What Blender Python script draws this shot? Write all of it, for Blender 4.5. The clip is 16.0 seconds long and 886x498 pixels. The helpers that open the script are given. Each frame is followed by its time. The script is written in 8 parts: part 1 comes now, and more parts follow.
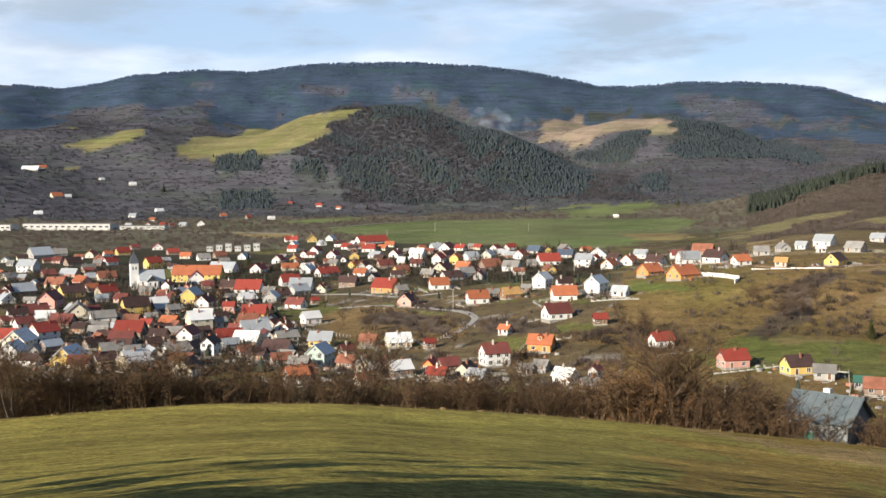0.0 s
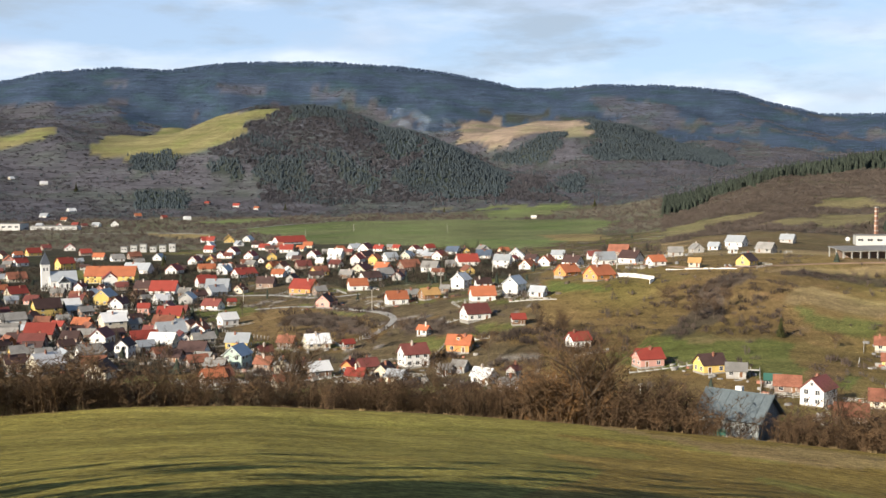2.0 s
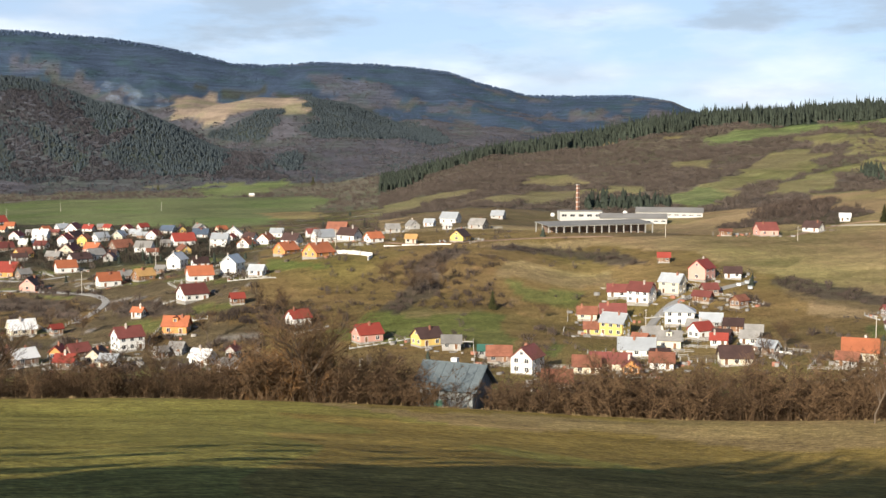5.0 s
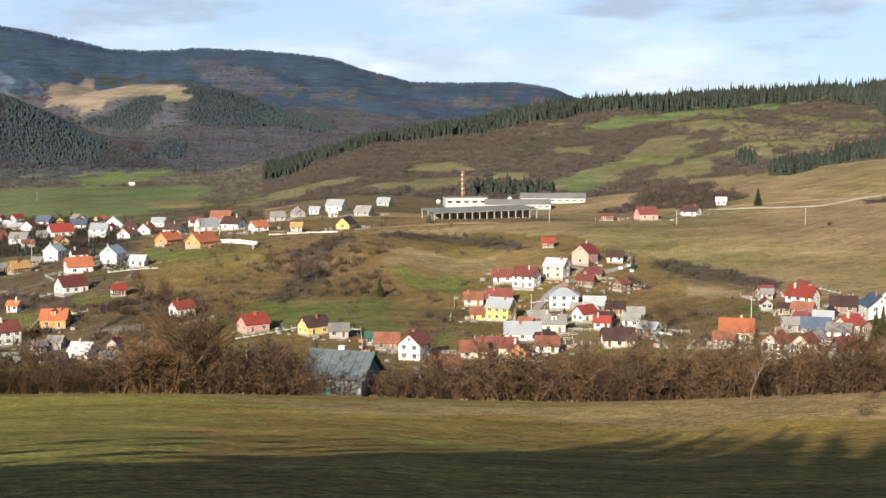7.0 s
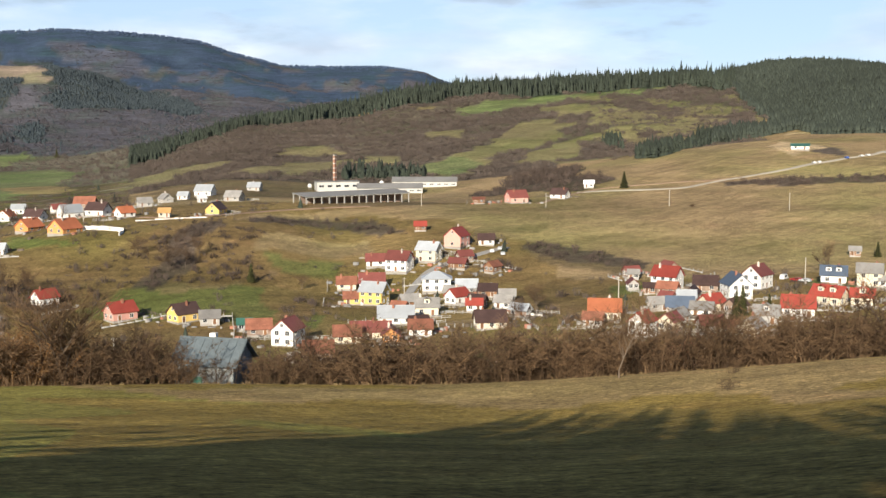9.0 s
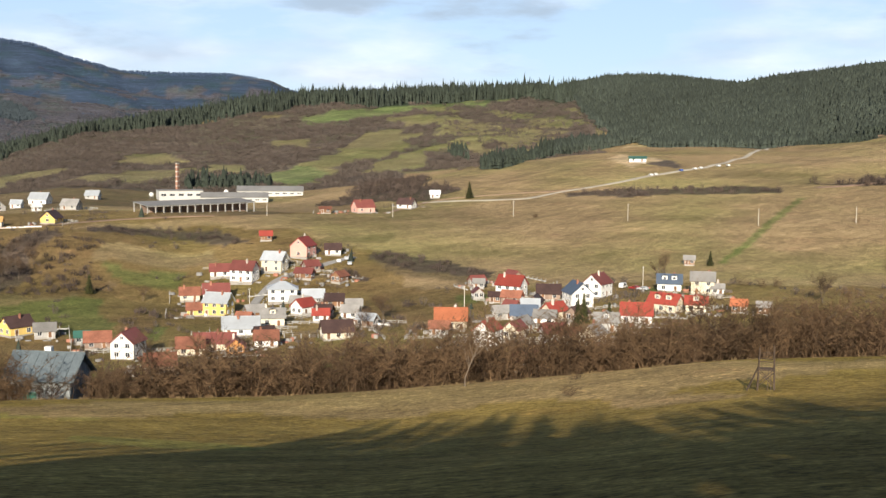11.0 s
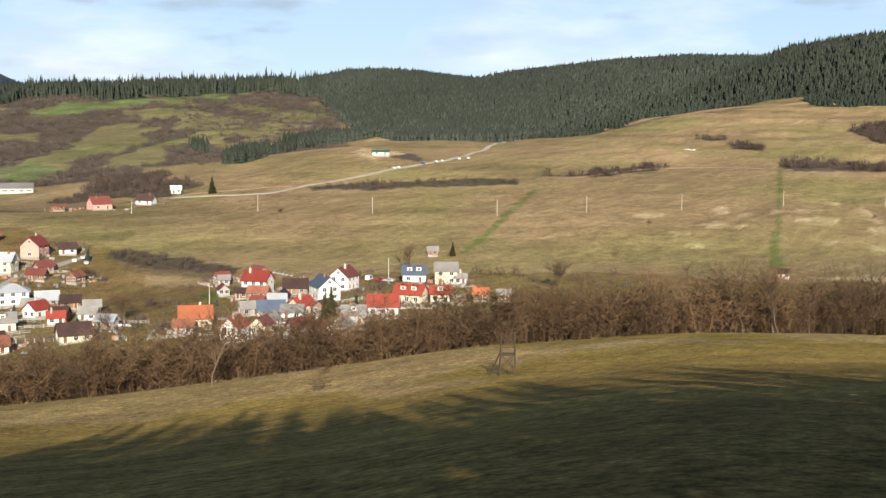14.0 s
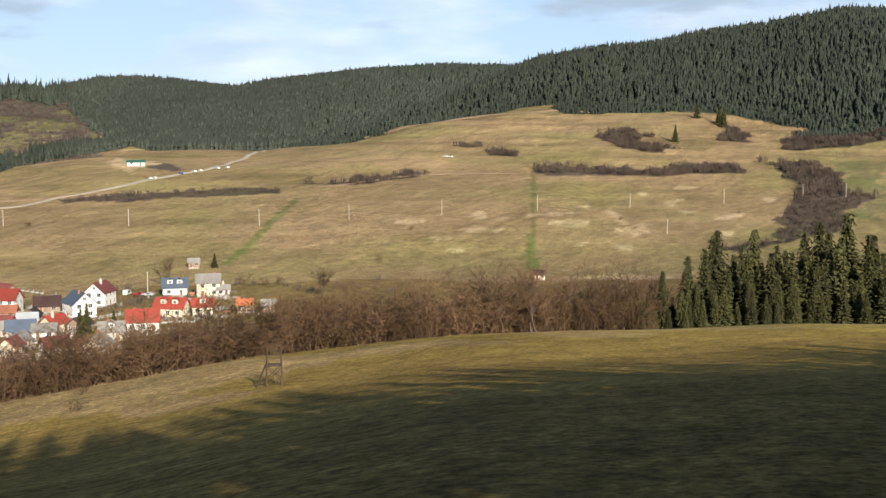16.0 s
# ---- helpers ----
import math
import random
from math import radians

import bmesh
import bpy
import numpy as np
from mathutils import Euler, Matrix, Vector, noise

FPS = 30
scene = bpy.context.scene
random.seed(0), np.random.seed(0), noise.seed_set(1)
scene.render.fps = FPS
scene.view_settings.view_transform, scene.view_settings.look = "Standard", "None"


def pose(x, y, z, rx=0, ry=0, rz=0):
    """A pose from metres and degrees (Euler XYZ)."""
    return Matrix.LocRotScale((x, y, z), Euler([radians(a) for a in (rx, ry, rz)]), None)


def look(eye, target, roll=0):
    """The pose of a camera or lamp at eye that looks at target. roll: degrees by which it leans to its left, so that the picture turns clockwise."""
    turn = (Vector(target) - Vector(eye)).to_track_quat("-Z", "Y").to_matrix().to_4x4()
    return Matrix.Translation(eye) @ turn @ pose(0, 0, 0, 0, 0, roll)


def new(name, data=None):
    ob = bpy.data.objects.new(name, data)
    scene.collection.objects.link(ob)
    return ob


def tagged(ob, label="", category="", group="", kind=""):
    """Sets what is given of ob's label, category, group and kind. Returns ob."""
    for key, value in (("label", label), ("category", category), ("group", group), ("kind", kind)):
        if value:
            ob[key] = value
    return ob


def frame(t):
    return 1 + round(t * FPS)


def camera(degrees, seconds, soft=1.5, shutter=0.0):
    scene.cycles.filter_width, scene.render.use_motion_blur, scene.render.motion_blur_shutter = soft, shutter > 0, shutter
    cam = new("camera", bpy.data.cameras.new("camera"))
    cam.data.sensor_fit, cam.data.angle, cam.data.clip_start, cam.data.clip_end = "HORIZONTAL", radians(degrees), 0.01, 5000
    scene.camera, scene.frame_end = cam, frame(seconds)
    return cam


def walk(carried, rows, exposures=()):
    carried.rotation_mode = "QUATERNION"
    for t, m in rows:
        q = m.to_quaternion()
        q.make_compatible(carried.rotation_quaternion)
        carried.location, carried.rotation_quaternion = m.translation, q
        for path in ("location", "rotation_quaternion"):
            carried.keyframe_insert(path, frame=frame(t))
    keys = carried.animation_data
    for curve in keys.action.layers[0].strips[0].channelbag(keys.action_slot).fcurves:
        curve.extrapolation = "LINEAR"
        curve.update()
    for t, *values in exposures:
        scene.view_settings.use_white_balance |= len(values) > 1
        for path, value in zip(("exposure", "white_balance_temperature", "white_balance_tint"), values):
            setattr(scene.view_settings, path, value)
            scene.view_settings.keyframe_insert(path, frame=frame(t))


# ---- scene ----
# The camera turns on the spot on a hillside meadow above the valley.
cam = camera(42.43, 16.0, soft=1.5)
EYE = 1.6
ROWS = [  # seconds, yaw, pitch, roll
    (0.0, -0.021, -3.500, 0.349),
    (0.5, -1.968, -3.086, 0.244),
    (1.0, -3.057, -3.166, 0.554),
    (1.5, -3.428, -3.402, 0.562),
    (2.0, -4.084, -3.479, 0.098),
    (2.5, -6.931, -4.157, -0.441),
    (3.0, -9.515, -4.012, -0.009),
    (3.5, -12.073, -4.156, -0.134),
    (4.0, -14.491, -4.247, -0.107),
    (6.5, -22.339, -5.174, -0.123),
    (7.0, -23.873, -5.233, 0.089),
    (7.5, -25.368, -5.299, -0.015),
    (8.0, -26.970, -5.462, -0.156),
    (10.5, -35.806, -5.936, -0.120),
    (11.0, -37.943, -5.516, -0.613),
    (11.5, -40.294, -5.956, -0.588),
    (12.0, -42.365, -5.846, -0.584),
    (12.5, -44.791, -5.967, -0.777),
    (13.0, -47.725, -5.739, -0.708),
    (13.5, -49.037, -5.957, -0.631),
    (14.0, -50.709, -5.694, -0.553),
    (14.5, -53.998, -5.617, -0.475),
    (15.0, -57.058, -5.519, -0.338),
    (15.5, -59.747, -5.466, -0.344),
    (16.0, -62.628, -5.228, -0.063),
]
walk(cam, [(t, pose(0, 0, EYE, 90 + pitch, roll, yaw)) for t, yaw, pitch, roll in ROWS])

# ---- sky and sun ----
SUN_BEARING, SUN_HEIGHT = -135.0, 21.0      # degrees: clockwise from +y, and above the horizon
world = bpy.data.worlds.new("sky")
scene.world = world
world.use_nodes = True
wt = world.node_tree
wt.nodes.clear()
w_out = wt.nodes.new("ShaderNodeOutputWorld")
w_bg = wt.nodes.new("ShaderNodeBackground")
w_sky = wt.nodes.new("ShaderNodeTexSky")
w_sky.sky_type = "NISHITA"
w_sky.sun_disc = False
w_sky.sun_elevation = radians(SUN_HEIGHT)
w_sky.sun_rotation = radians(SUN_BEARING)
w_sky.altitude, w_sky.air_density, w_sky.dust_density = 500, 1.0, 0.35
w_sky.ozone_density = 3.0
w_bg.inputs["Strength"].default_value = 0.063
# broken cloud: soft grey and white banks, flattened towards the horizon
w_co = wt.nodes.new("ShaderNodeTexCoord")
w_map = wt.nodes.new("ShaderNodeMapping")
w_map.inputs["Scale"].default_value = (3.2, 3.2, 12.0)
w_map.inputs["Location"].default_value = (0.35, 0.2, 0.1)
w_n = wt.nodes.new("ShaderNodeTexNoise")
w_n.inputs["Scale"].default_value, w_n.inputs["Detail"].default_value = 1.15, 7
w_n.inputs["Roughness"].default_value = 0.55
w_r = wt.nodes.new("ShaderNodeValToRGB")
w_r.color_ramp.elements[0].position, w_r.color_ramp.elements[1].position = 0.46, 0.74
w_n2 = wt.nodes.new("ShaderNodeTexNoise")
w_n2.inputs["Scale"].default_value, w_n2.inputs["Detail"].default_value = 2.6, 5
w_c = wt.nodes.new("ShaderNodeValToRGB")
w_c.color_ramp.elements[0].position, w_c.color_ramp.elements[0].color = 0.42, (11.2, 11.8, 12.8, 1)
w_c.color_ramp.elements[1].position, w_c.color_ramp.elements[1].color = 0.66, (6.8, 7.5, 8.8, 1)
w_mix = wt.nodes.new("ShaderNodeMix")
w_mix.data_type = "RGBA"
L = wt.links.new
L(w_co.outputs["Generated"], w_map.inputs["Vector"])
L(w_map.outputs["Vector"], w_n.inputs["Vector"])
L(w_map.outputs["Vector"], w_n2.inputs["Vector"])
L(w_n.outputs["Fac"], w_r.inputs["Fac"])
L(w_n2.outputs["Fac"], w_c.inputs["Fac"])
w_veil = wt.nodes.new("ShaderNodeMix")      # thin high cloud over the blue
w_veil.data_type = "RGBA"
w_up = wt.nodes.new("ShaderNodeSeparateXYZ")
w_thin = wt.nodes.new("ShaderNodeMapRange")    # the cloud thins out towards the zenith
w_thin.inputs["From Min"].default_value, w_thin.inputs["From Max"].default_value = 0.16, 0.36
w_thin.inputs["To Min"].default_value, w_thin.inputs["To Max"].default_value = 1.0, 0.04
w_k = wt.nodes.new("ShaderNodeMath")
w_k.operation = "MULTIPLY"
w_k.inputs[1].default_value = 0.55
w_k2 = wt.nodes.new("ShaderNodeMath")
w_k2.operation = "MULTIPLY"
L(w_co.outputs["Generated"], w_up.inputs["Vector"])
L(w_up.outputs["Z"], w_thin.inputs["Value"])
L(w_thin.outputs["Result"], w_k.inputs[0])
L(w_k.outputs[0], w_veil.inputs["Factor"])
L(w_r.outputs["Color"], w_k2.inputs[0])
L(w_thin.outputs["Result"], w_k2.inputs[1])
L(w_k2.outputs[0], w_mix.inputs["Factor"])
w_veil.inputs["B"].default_value = (7.6, 9.8, 13.4, 1)
L(w_sky.outputs["Color"], w_veil.inputs["A"])
L(w_veil.outputs["Result"], w_mix.inputs["A"])
L(w_c.outputs["Color"], w_mix.inputs["B"])
w_map2 = wt.nodes.new("ShaderNodeMapping")      # grey banks overhead, torn wisps below them
w_map2.inputs["Scale"].default_value = (3.4, 3.4, 15.0)
w_map2.inputs["Location"].default_value = (1.7, 0.55, 0.35)
w_n3 = wt.nodes.new("ShaderNodeTexNoise")
w_n3.inputs["Scale"].default_value, w_n3.inputs["Detail"].default_value, w_n3.inputs["Roughness"].default_value = 1.7, 8, 0.56
w_lift = wt.nodes.new("ShaderNodeMapRange")
w_lift.inputs["From Min"].default_value, w_lift.inputs["From Max"].default_value = 0.085, 0.165
w_lift.inputs["To Min"].default_value, w_lift.inputs["To Max"].default_value = -0.06, 0.10
w_sum = wt.nodes.new("ShaderNodeMath")
w_bank = wt.nodes.new("ShaderNodeMapRange")
w_bank.interpolation_type = "SMOOTHSTEP"
w_bank.inputs["From Min"].default_value, w_bank.inputs["From Max"].default_value = 0.53, 0.70
w_bank.inputs["To Max"].default_value = 0.8
w_thick = wt.nodes.new("ShaderNodeMath")
w_thick.operation = "MULTIPLY"
w_grey = wt.nodes.new("ShaderNodeMix")
w_grey.data_type = "RGBA"
w_grey.inputs["B"].default_value = (4.9, 6.0, 7.3, 1)
L(w_co.outputs["Generated"], w_map2.inputs["Vector"])
L(w_map2.outputs["Vector"], w_n3.inputs["Vector"])
L(w_up.outputs["Z"], w_lift.inputs["Value"])
L(w_n3.outputs["Fac"], w_sum.inputs[0])
L(w_lift.outputs["Result"], w_sum.inputs[1])
L(w_sum.outputs[0], w_bank.inputs["Value"])
L(w_bank.outputs["Result"], w_thick.inputs[0])
L(w_thin.outputs["Result"], w_thick.inputs[1])
L(w_thick.outputs[0], w_grey.inputs["Factor"])
L(w_mix.outputs["Result"], w_grey.inputs["A"])
L(w_grey.outputs["Result"], w_bg.inputs["Color"])
L(w_bg.outputs["Background"], w_out.inputs["Surface"])

sun_data = bpy.data.lights.new("sun", "SUN")
sun_data.energy, sun_data.angle, sun_data.color = 5.0, radians(0.53), (1.0, 0.89, 0.73)
sun = new("sun", sun_data)
_b, _h = radians(SUN_BEARING), radians(SUN_HEIGHT)
sun.matrix_world = look((0, 0, 0), (-math.sin(_b) * math.cos(_h), -math.cos(_b) * math.cos(_h), -math.sin(_h)))
scene.view_settings.exposure = 0.585

# ---- the lie of the land ----
# Cross-sections of the valley: bearing from the meadow (degrees, clockwise from +y), then distance and height pairs.
SECTIONS = {
    -100: [(0, 0), (100, 4), (300, 12), (1000, 40), (3300, 150)],
    -55: [(0, 0), (95, -10), (130, -16), (300, -52), (600, -60), (1800, -58), (2600, 60), (3300, 130)],
    -24: [(0, 0), (78, -14.7), (95, -17), (122, -25), (230, -60), (400, -64), (1800, -62), (2000, -34), (2200, 15), (2600, 78), (3300, 150)],
    -16: [(0, 0), (78, -14.6), (98, -17.4), (125, -26), (230, -60), (400, -64), (1850, -61), (2050, -45), (2300, 10), (2700, 118), (3300, 150)],
    -11: [(0, 0), (78, -14.6), (100, -17.7), (127, -27), (230, -60), (400, -64), (1850, -61), (2020, -48), (2250, 20), (2550, 96), (2800, 90), (3300, 150)],
    -9: [(0, 0), (78, -14.7), (101, -18.1), (129, -27.5), (230, -60), (400, -64), (1850, -60), (2010, -47), (2250, 38), (2520, 118), (2800, 96), (3300, 145)],
    -6: [(0, 0), (78, -14.8), (102, -18.4), (130, -28), (230, -60), (400, -64), (1000, -62), (1850, -60), (2000, -46), (2250, 62), (2480, 147), (2800, 100), (3300, 140)],
    -4: [(0, 0), (78, -15.0), (103, -18.9), (131, -28.5), (230, -60), (400, -64), (560, -60), (1000, -61), (1850, -59), (1990, -45), (2230, 66), (2460, 158), (2780, 92), (3300, 135)],
    -1: [(0, 0), (78, -15.4), (105, -19.7), (132, -29), (230, -60), (400, -64), (560, -58), (800, -57), (1850, -58), (1980, -44), (2200, 70), (2430, 143), (2750, 80), (3300, 130)],
    4: [(0, 0), (78, -15.8), (107, -20.6), (134, -30), (230, -59), (380, -64), (440, -57), (520, -53), (1200, -55), (1800, -56), (1950, -44), (2150, 30), (2330, 76), (2600, 30), (2850, 80), (3300, 130)],
    8: [(0, 0), (78, -16.2), (108, -21.3), (135, -30), (230, -57), (360, -63), (420, -53), (490, -48), (700, -51), (1200, -54), (1750, -55), (1900, -44), (2100, 0), (2350, -5), (2850, 140), (3300, 130)],
    12: [(0, 0), (78, -16.7), (109, -22), (136, -31), (240, -55), (370, -61), (430, -54), (490, -42), (560, -41), (700, -46), (1000, -52), (1700, -54), (2000, -30), (2850, 138), (3300, 120)],
    16: [(0, 0), (78, -17.1), (111, -22.8), (138, -32), (240, -54), (360, -60), (430, -53), (495, -39), (560, -37), (700, -41), (950, -44), (1300, -42), (1600, -30), (1900, -20), (2750, 62), (3300, 100)],
    20: [(0, 0), (78, -17.4), (112, -23.4), (139, -32), (240, -53), (340, -60), (430, -53), (500, -37), (560, -35), (680, -37), (850, -35), (1000, -30), (1200, -21), (1500, 5), (1800, -10), (2600, 20), (3300, 90)],
    25: [(0, 0), (78, -18.0), (112, -23.8), (139, -33), (240, -53), (330, -60), (420, -61), (460, -54), (520, -45), (570, -36), (690, -41), (860, -41), (980, -34), (1150, -22), (1350, 0), (1600, 26), (1900, 5), (2600, 10), (3300, 70)],
    30: [(0, 0), (78, -18.3), (112, -23.9), (139, -33), (240, -53), (330, -59), (400, -59), (450, -51), (480, -47), (580, -37), (690, -40), (850, -38), (1000, -26), (1250, 2), (1600, 49), (1900, 20), (2600, 10), (3300, 60)],
    35: [(0, 0), (78, -18.2), (112, -23.4), (139, -32), (240, -52), (330, -57), (410, -56), (470, -49), (590, -37), (680, -33), (770, -30), (820, -33), (1000, -18), (1250, 10), (1620, 55), (1900, 30), (3300, 40)],
    40: [(0, 0), (78, -17.6), (112, -22.5), (139, -32), (240, -50), (330, -55), (400, -54), (470, -51), (540, -43), (640, -33), (720, -25), (850, -17), (930, -21), (1100, 0), (1350, 32), (1600, 62), (1900, 45), (3300, 40)],
    46: [(0, 0), (78, -16.7), (113, -21.4), (141, -30), (240, -47), (330, -52), (430, -51), (560, -37), (690, -22), (840, -7), (950, -12), (1100, 0), (1350, 32), (1530, 63), (1900, 40), (3300, 40)],
    52: [(0, 0), (78, -15.3), (117, -20.3), (146, -29), (240, -46), (330, -50), (420, -50), (560, -37), (660, -26), (820, -11), (960, -3), (1150, 8), (1460, 58), (1800, 40), (3300, 40)],
    58: [(0, 0), (78, -14.4), (123, -20.2), (152, -28), (250, -44), (350, -50), (450, -50), (560, -37), (660, -27), (820, -9), (1000, 5), (1300, 42), (1620, 84), (2000, 60), (3300, 40)],
    63: [(0, 0), (78, -13.6), (132, -20.6), (160, -28), (260, -42), (380, -50), (460, -50), (600, -33), (750, -18), (900, 2), (1060, 24), (1400, 65), (1800, 108), (2100, 80), (3300, 40)],
    68: [(0, 0), (78, -13.2), (142, -21.7), (172, -29), (280, -42), (380, -49), (460, -50), (600, -33), (750, -17), (900, 4), (1100, 32), (1400, 78), (1660, 108), (2000, 90), (3300, 40)],
    74: [(0, 0), (78, -12.8), (152, -22.7), (182, -30), (290, -42), (380, -47), (460, -47), (640, -33), (780, -16), (950, 8), (1110, 33), (1550, 122), (1900, 130), (3300, 40)],
    80: [(0, 0), (78, -12.1), (164, -23.2), (194, -31), (300, -43), (380, -46), (460, -45), (650, -33), (800, -17), (1000, 6), (1120, 24), (1600, 160), (1900, 170), (3300, 60)],
    88: [(0, 0), (78, -11.7), (175, -23.8), (205, -31), (300, -42), (460, -43), (650, -34), (800, -18), (1000, 4), (1600, 152), (1900, 160), (3300, 60)],
    120: [(0, 0), (150, -9), (300, -12), (700, 0), (1400, 110), (3300, 150)],
    180: [(0, 0), (100, 13), (300, 42), (1000, 140), (3300, 240)],
    260: [(0, 0), (100, 4), (300, 12), (1000, 40), (3300, 150)],
}
# The far mountain's crest: bearing, and rise per metre of distance from the eye.
CREST = [(-100, 0.05), (-24, 0.079), (-19.8, 0.078), (-18.3, 0.0755), (-16.5, 0.081), (-14.9, 0.0885), (-11.7, 0.0935), (-9.3, 0.0918),
         (-6.8, 0.0985), (-4.5, 0.1005), (-1.7, 0.101), (1.9, 0.0972), (4.2, 0.0922), (6.0, 0.086), (7.8, 0.079), (9.4, 0.0775), (11.6, 0.0805),
         (14.3, 0.080), (16.6, 0.0772), (18.4, 0.073), (20.0, 0.0635), (21.1, 0.0588), (22.3, 0.0532), (25, 0.0527), (27.4, 0.0527),
         (29.4, 0.0485), (30.6, 0.0385), (33, 0.033), (40, 0.028), (90, 0.03), (260, 0.05)]
CREST_D = 4300.0


def monotone(xs, ys):
    """Slopes of a smooth curve through the points that never overshoots."""
    h, d = np.diff(xs), np.diff(ys) / np.diff(xs)
    m = np.zeros(len(xs))
    m[0], m[-1] = d[0], d[-1]
    for i in range(1, len(xs) - 1):
        if d[i - 1] * d[i] > 0:
            w1, w2 = 2 * h[i] + h[i - 1], h[i] + 2 * h[i - 1]
            m[i] = (w1 + w2) / (w1 / d[i - 1] + w2 / d[i])
    return m


def curve(xs, ys, m, x):
    i = np.clip(np.searchsorted(xs, x) - 1, 0, len(xs) - 2)
    h = xs[i + 1] - xs[i]
    t = np.clip((x - xs[i]) / h, 0, 1)
    return ((1 + 2 * t) * (1 - t) ** 2 * ys[i] + t * (1 - t) ** 2 * h * m[i] + t * t * (3 - 2 * t) * ys[i + 1] + t * t * (t - 1) * h * m[i + 1])


SEC_B = np.array(sorted(SECTIONS), float)
SEC_C = []
for _b in SEC_B:
    _p = np.array(SECTIONS[int(_b)], float)
    SEC_C.append((_p[:, 0], _p[:, 1], monotone(_p[:, 0], _p[:, 1])))
CR = np.array(CREST, float)


def rolling(x, y, size, seed):
    """Smooth pseudo-noise of about that wavelength, from a few crossed waves; -1 to 1."""
    rng = np.random.RandomState(seed)
    out = np.zeros_like(x, dtype=float)
    for k in range(7):
        a, p, f = rng.uniform(0, 2 * math.pi), rng.uniform(0, 2 * math.pi), rng.uniform(0.6, 1.7) * 2 * math.pi / size
        out += np.sin((x * math.cos(a) + y * math.sin(a)) * f + p)
    return out / 4.0


# The sections, spread over all bearings and smoothed between them, as a table.
TAB_B = np.arange(-100, 260.1, 0.5)
TAB_D = np.concatenate([np.arange(0, 300, 2.0), np.arange(300, 1300, 6.0), np.arange(1300, 3301, 20.0)])
_rows = np.array([curve(xs, ys, m, TAB_D) for xs, ys, m in SEC_C])
TAB = np.array([[np.interp(bb, SEC_B, _rows[:, k]) for bb in TAB_B] for k in range(len(TAB_D))]).T
_ker = np.bartlett(11)[1:-1] / np.bartlett(11).sum()
TAB = np.apply_along_axis(lambda c: np.convolve(np.pad(c, 4, mode="edge"), _ker, "valid"), 0, TAB)


# East of the pasture's crest: a wooded hill behind, and a nearer wooded spur. Bearing, distance of the crest, rise of its tree tops per metre.
HILL_D = 1700.0
HILL = np.array([(42.5, 0.0415), (43.6, 0.044), (44.6, 0.0525), (46, 0.0569), (49.8, 0.0565), (52.6, 0.0500), (54, 0.0559), (56.4, 0.0621), (58.9, 0.0667), (62.6, 0.0713), (65.8, 0.0698), (72, 0.064), (100, 0.05)])
SPUR = np.array([(55, 1000, 0.000), (56, 1010, 0.0035), (58, 1040, 0.0152), (60.3, 1100, 0.030), (62.6, 1180, 0.0431), (63.6, 1230, 0.0524), (65.8, 1310, 0.067), (67.6, 1360, 0.0784), (70.5, 1400, 0.0861),
                 (73.1, 1430, 0.0898), (76.8, 1450, 0.0999), (79.4, 1450, 0.1079), (81.9, 1450, 0.1114), (84, 1450, 0.1085), (100, 1450, 0.10)])
WOOD_EDGE = np.array([(44.2, 1520), (45, 1350), (46, 1200), (47.4, 1085), (50, 985), (53.5, 960), (57, 985), (62, 1060), (67, 1095), (72, 1105), (78, 1100), (80, 1060), (84, 1000), (100, 980)], float)


def wooded_hills():
    for i, bb in enumerate(TAB_B):
        if not 42.5 < bb < 100:
            continue
        e = float(np.interp(bb, WOOD_EDGE[:, 0], WOOD_EDGE[:, 1]))
        row = TAB[i]
        z_e = float(np.interp(e, TAB_D, row))
        d_s, top_s = float(np.interp(bb, SPUR[:, 0], SPUR[:, 1])), float(np.interp(bb, SPUR[:, 0], SPUR[:, 2]))
        z_h = EYE + HILL_D * float(np.interp(bb, HILL[:, 0], HILL[:, 1])) - 11.5
        if bb < 56:
            k = min(1.0, max(0.0, (bb - 44.5) / 3))
            pts = [(e, z_e), (min(e + 130, 1560), z_e - 9 * k), (HILL_D, z_h)]
        else:
            z_s = EYE + d_s * top_s - 12.5
            pts = [(e, z_e), (max(d_s, e + 40), z_s), (max(d_s, e + 40) + 150, min(z_s - 18, z_h - 4)), (HILL_D, z_h)]
        pts += [(1950, z_h - 25), (3300, 40)]
        xs, ys = np.array([p[0] for p in pts], float), np.array([p[1] for p in pts], float)
        m = monotone(xs, ys)
        far = TAB_D > e
        new_row = np.where(far, curve(xs, ys, m, np.maximum(TAB_D, e)), row)
        mix = min(1.0, (bb - 42.5) / 2.0)
        TAB[i] = row + (new_row - row) * mix


wooded_hills()


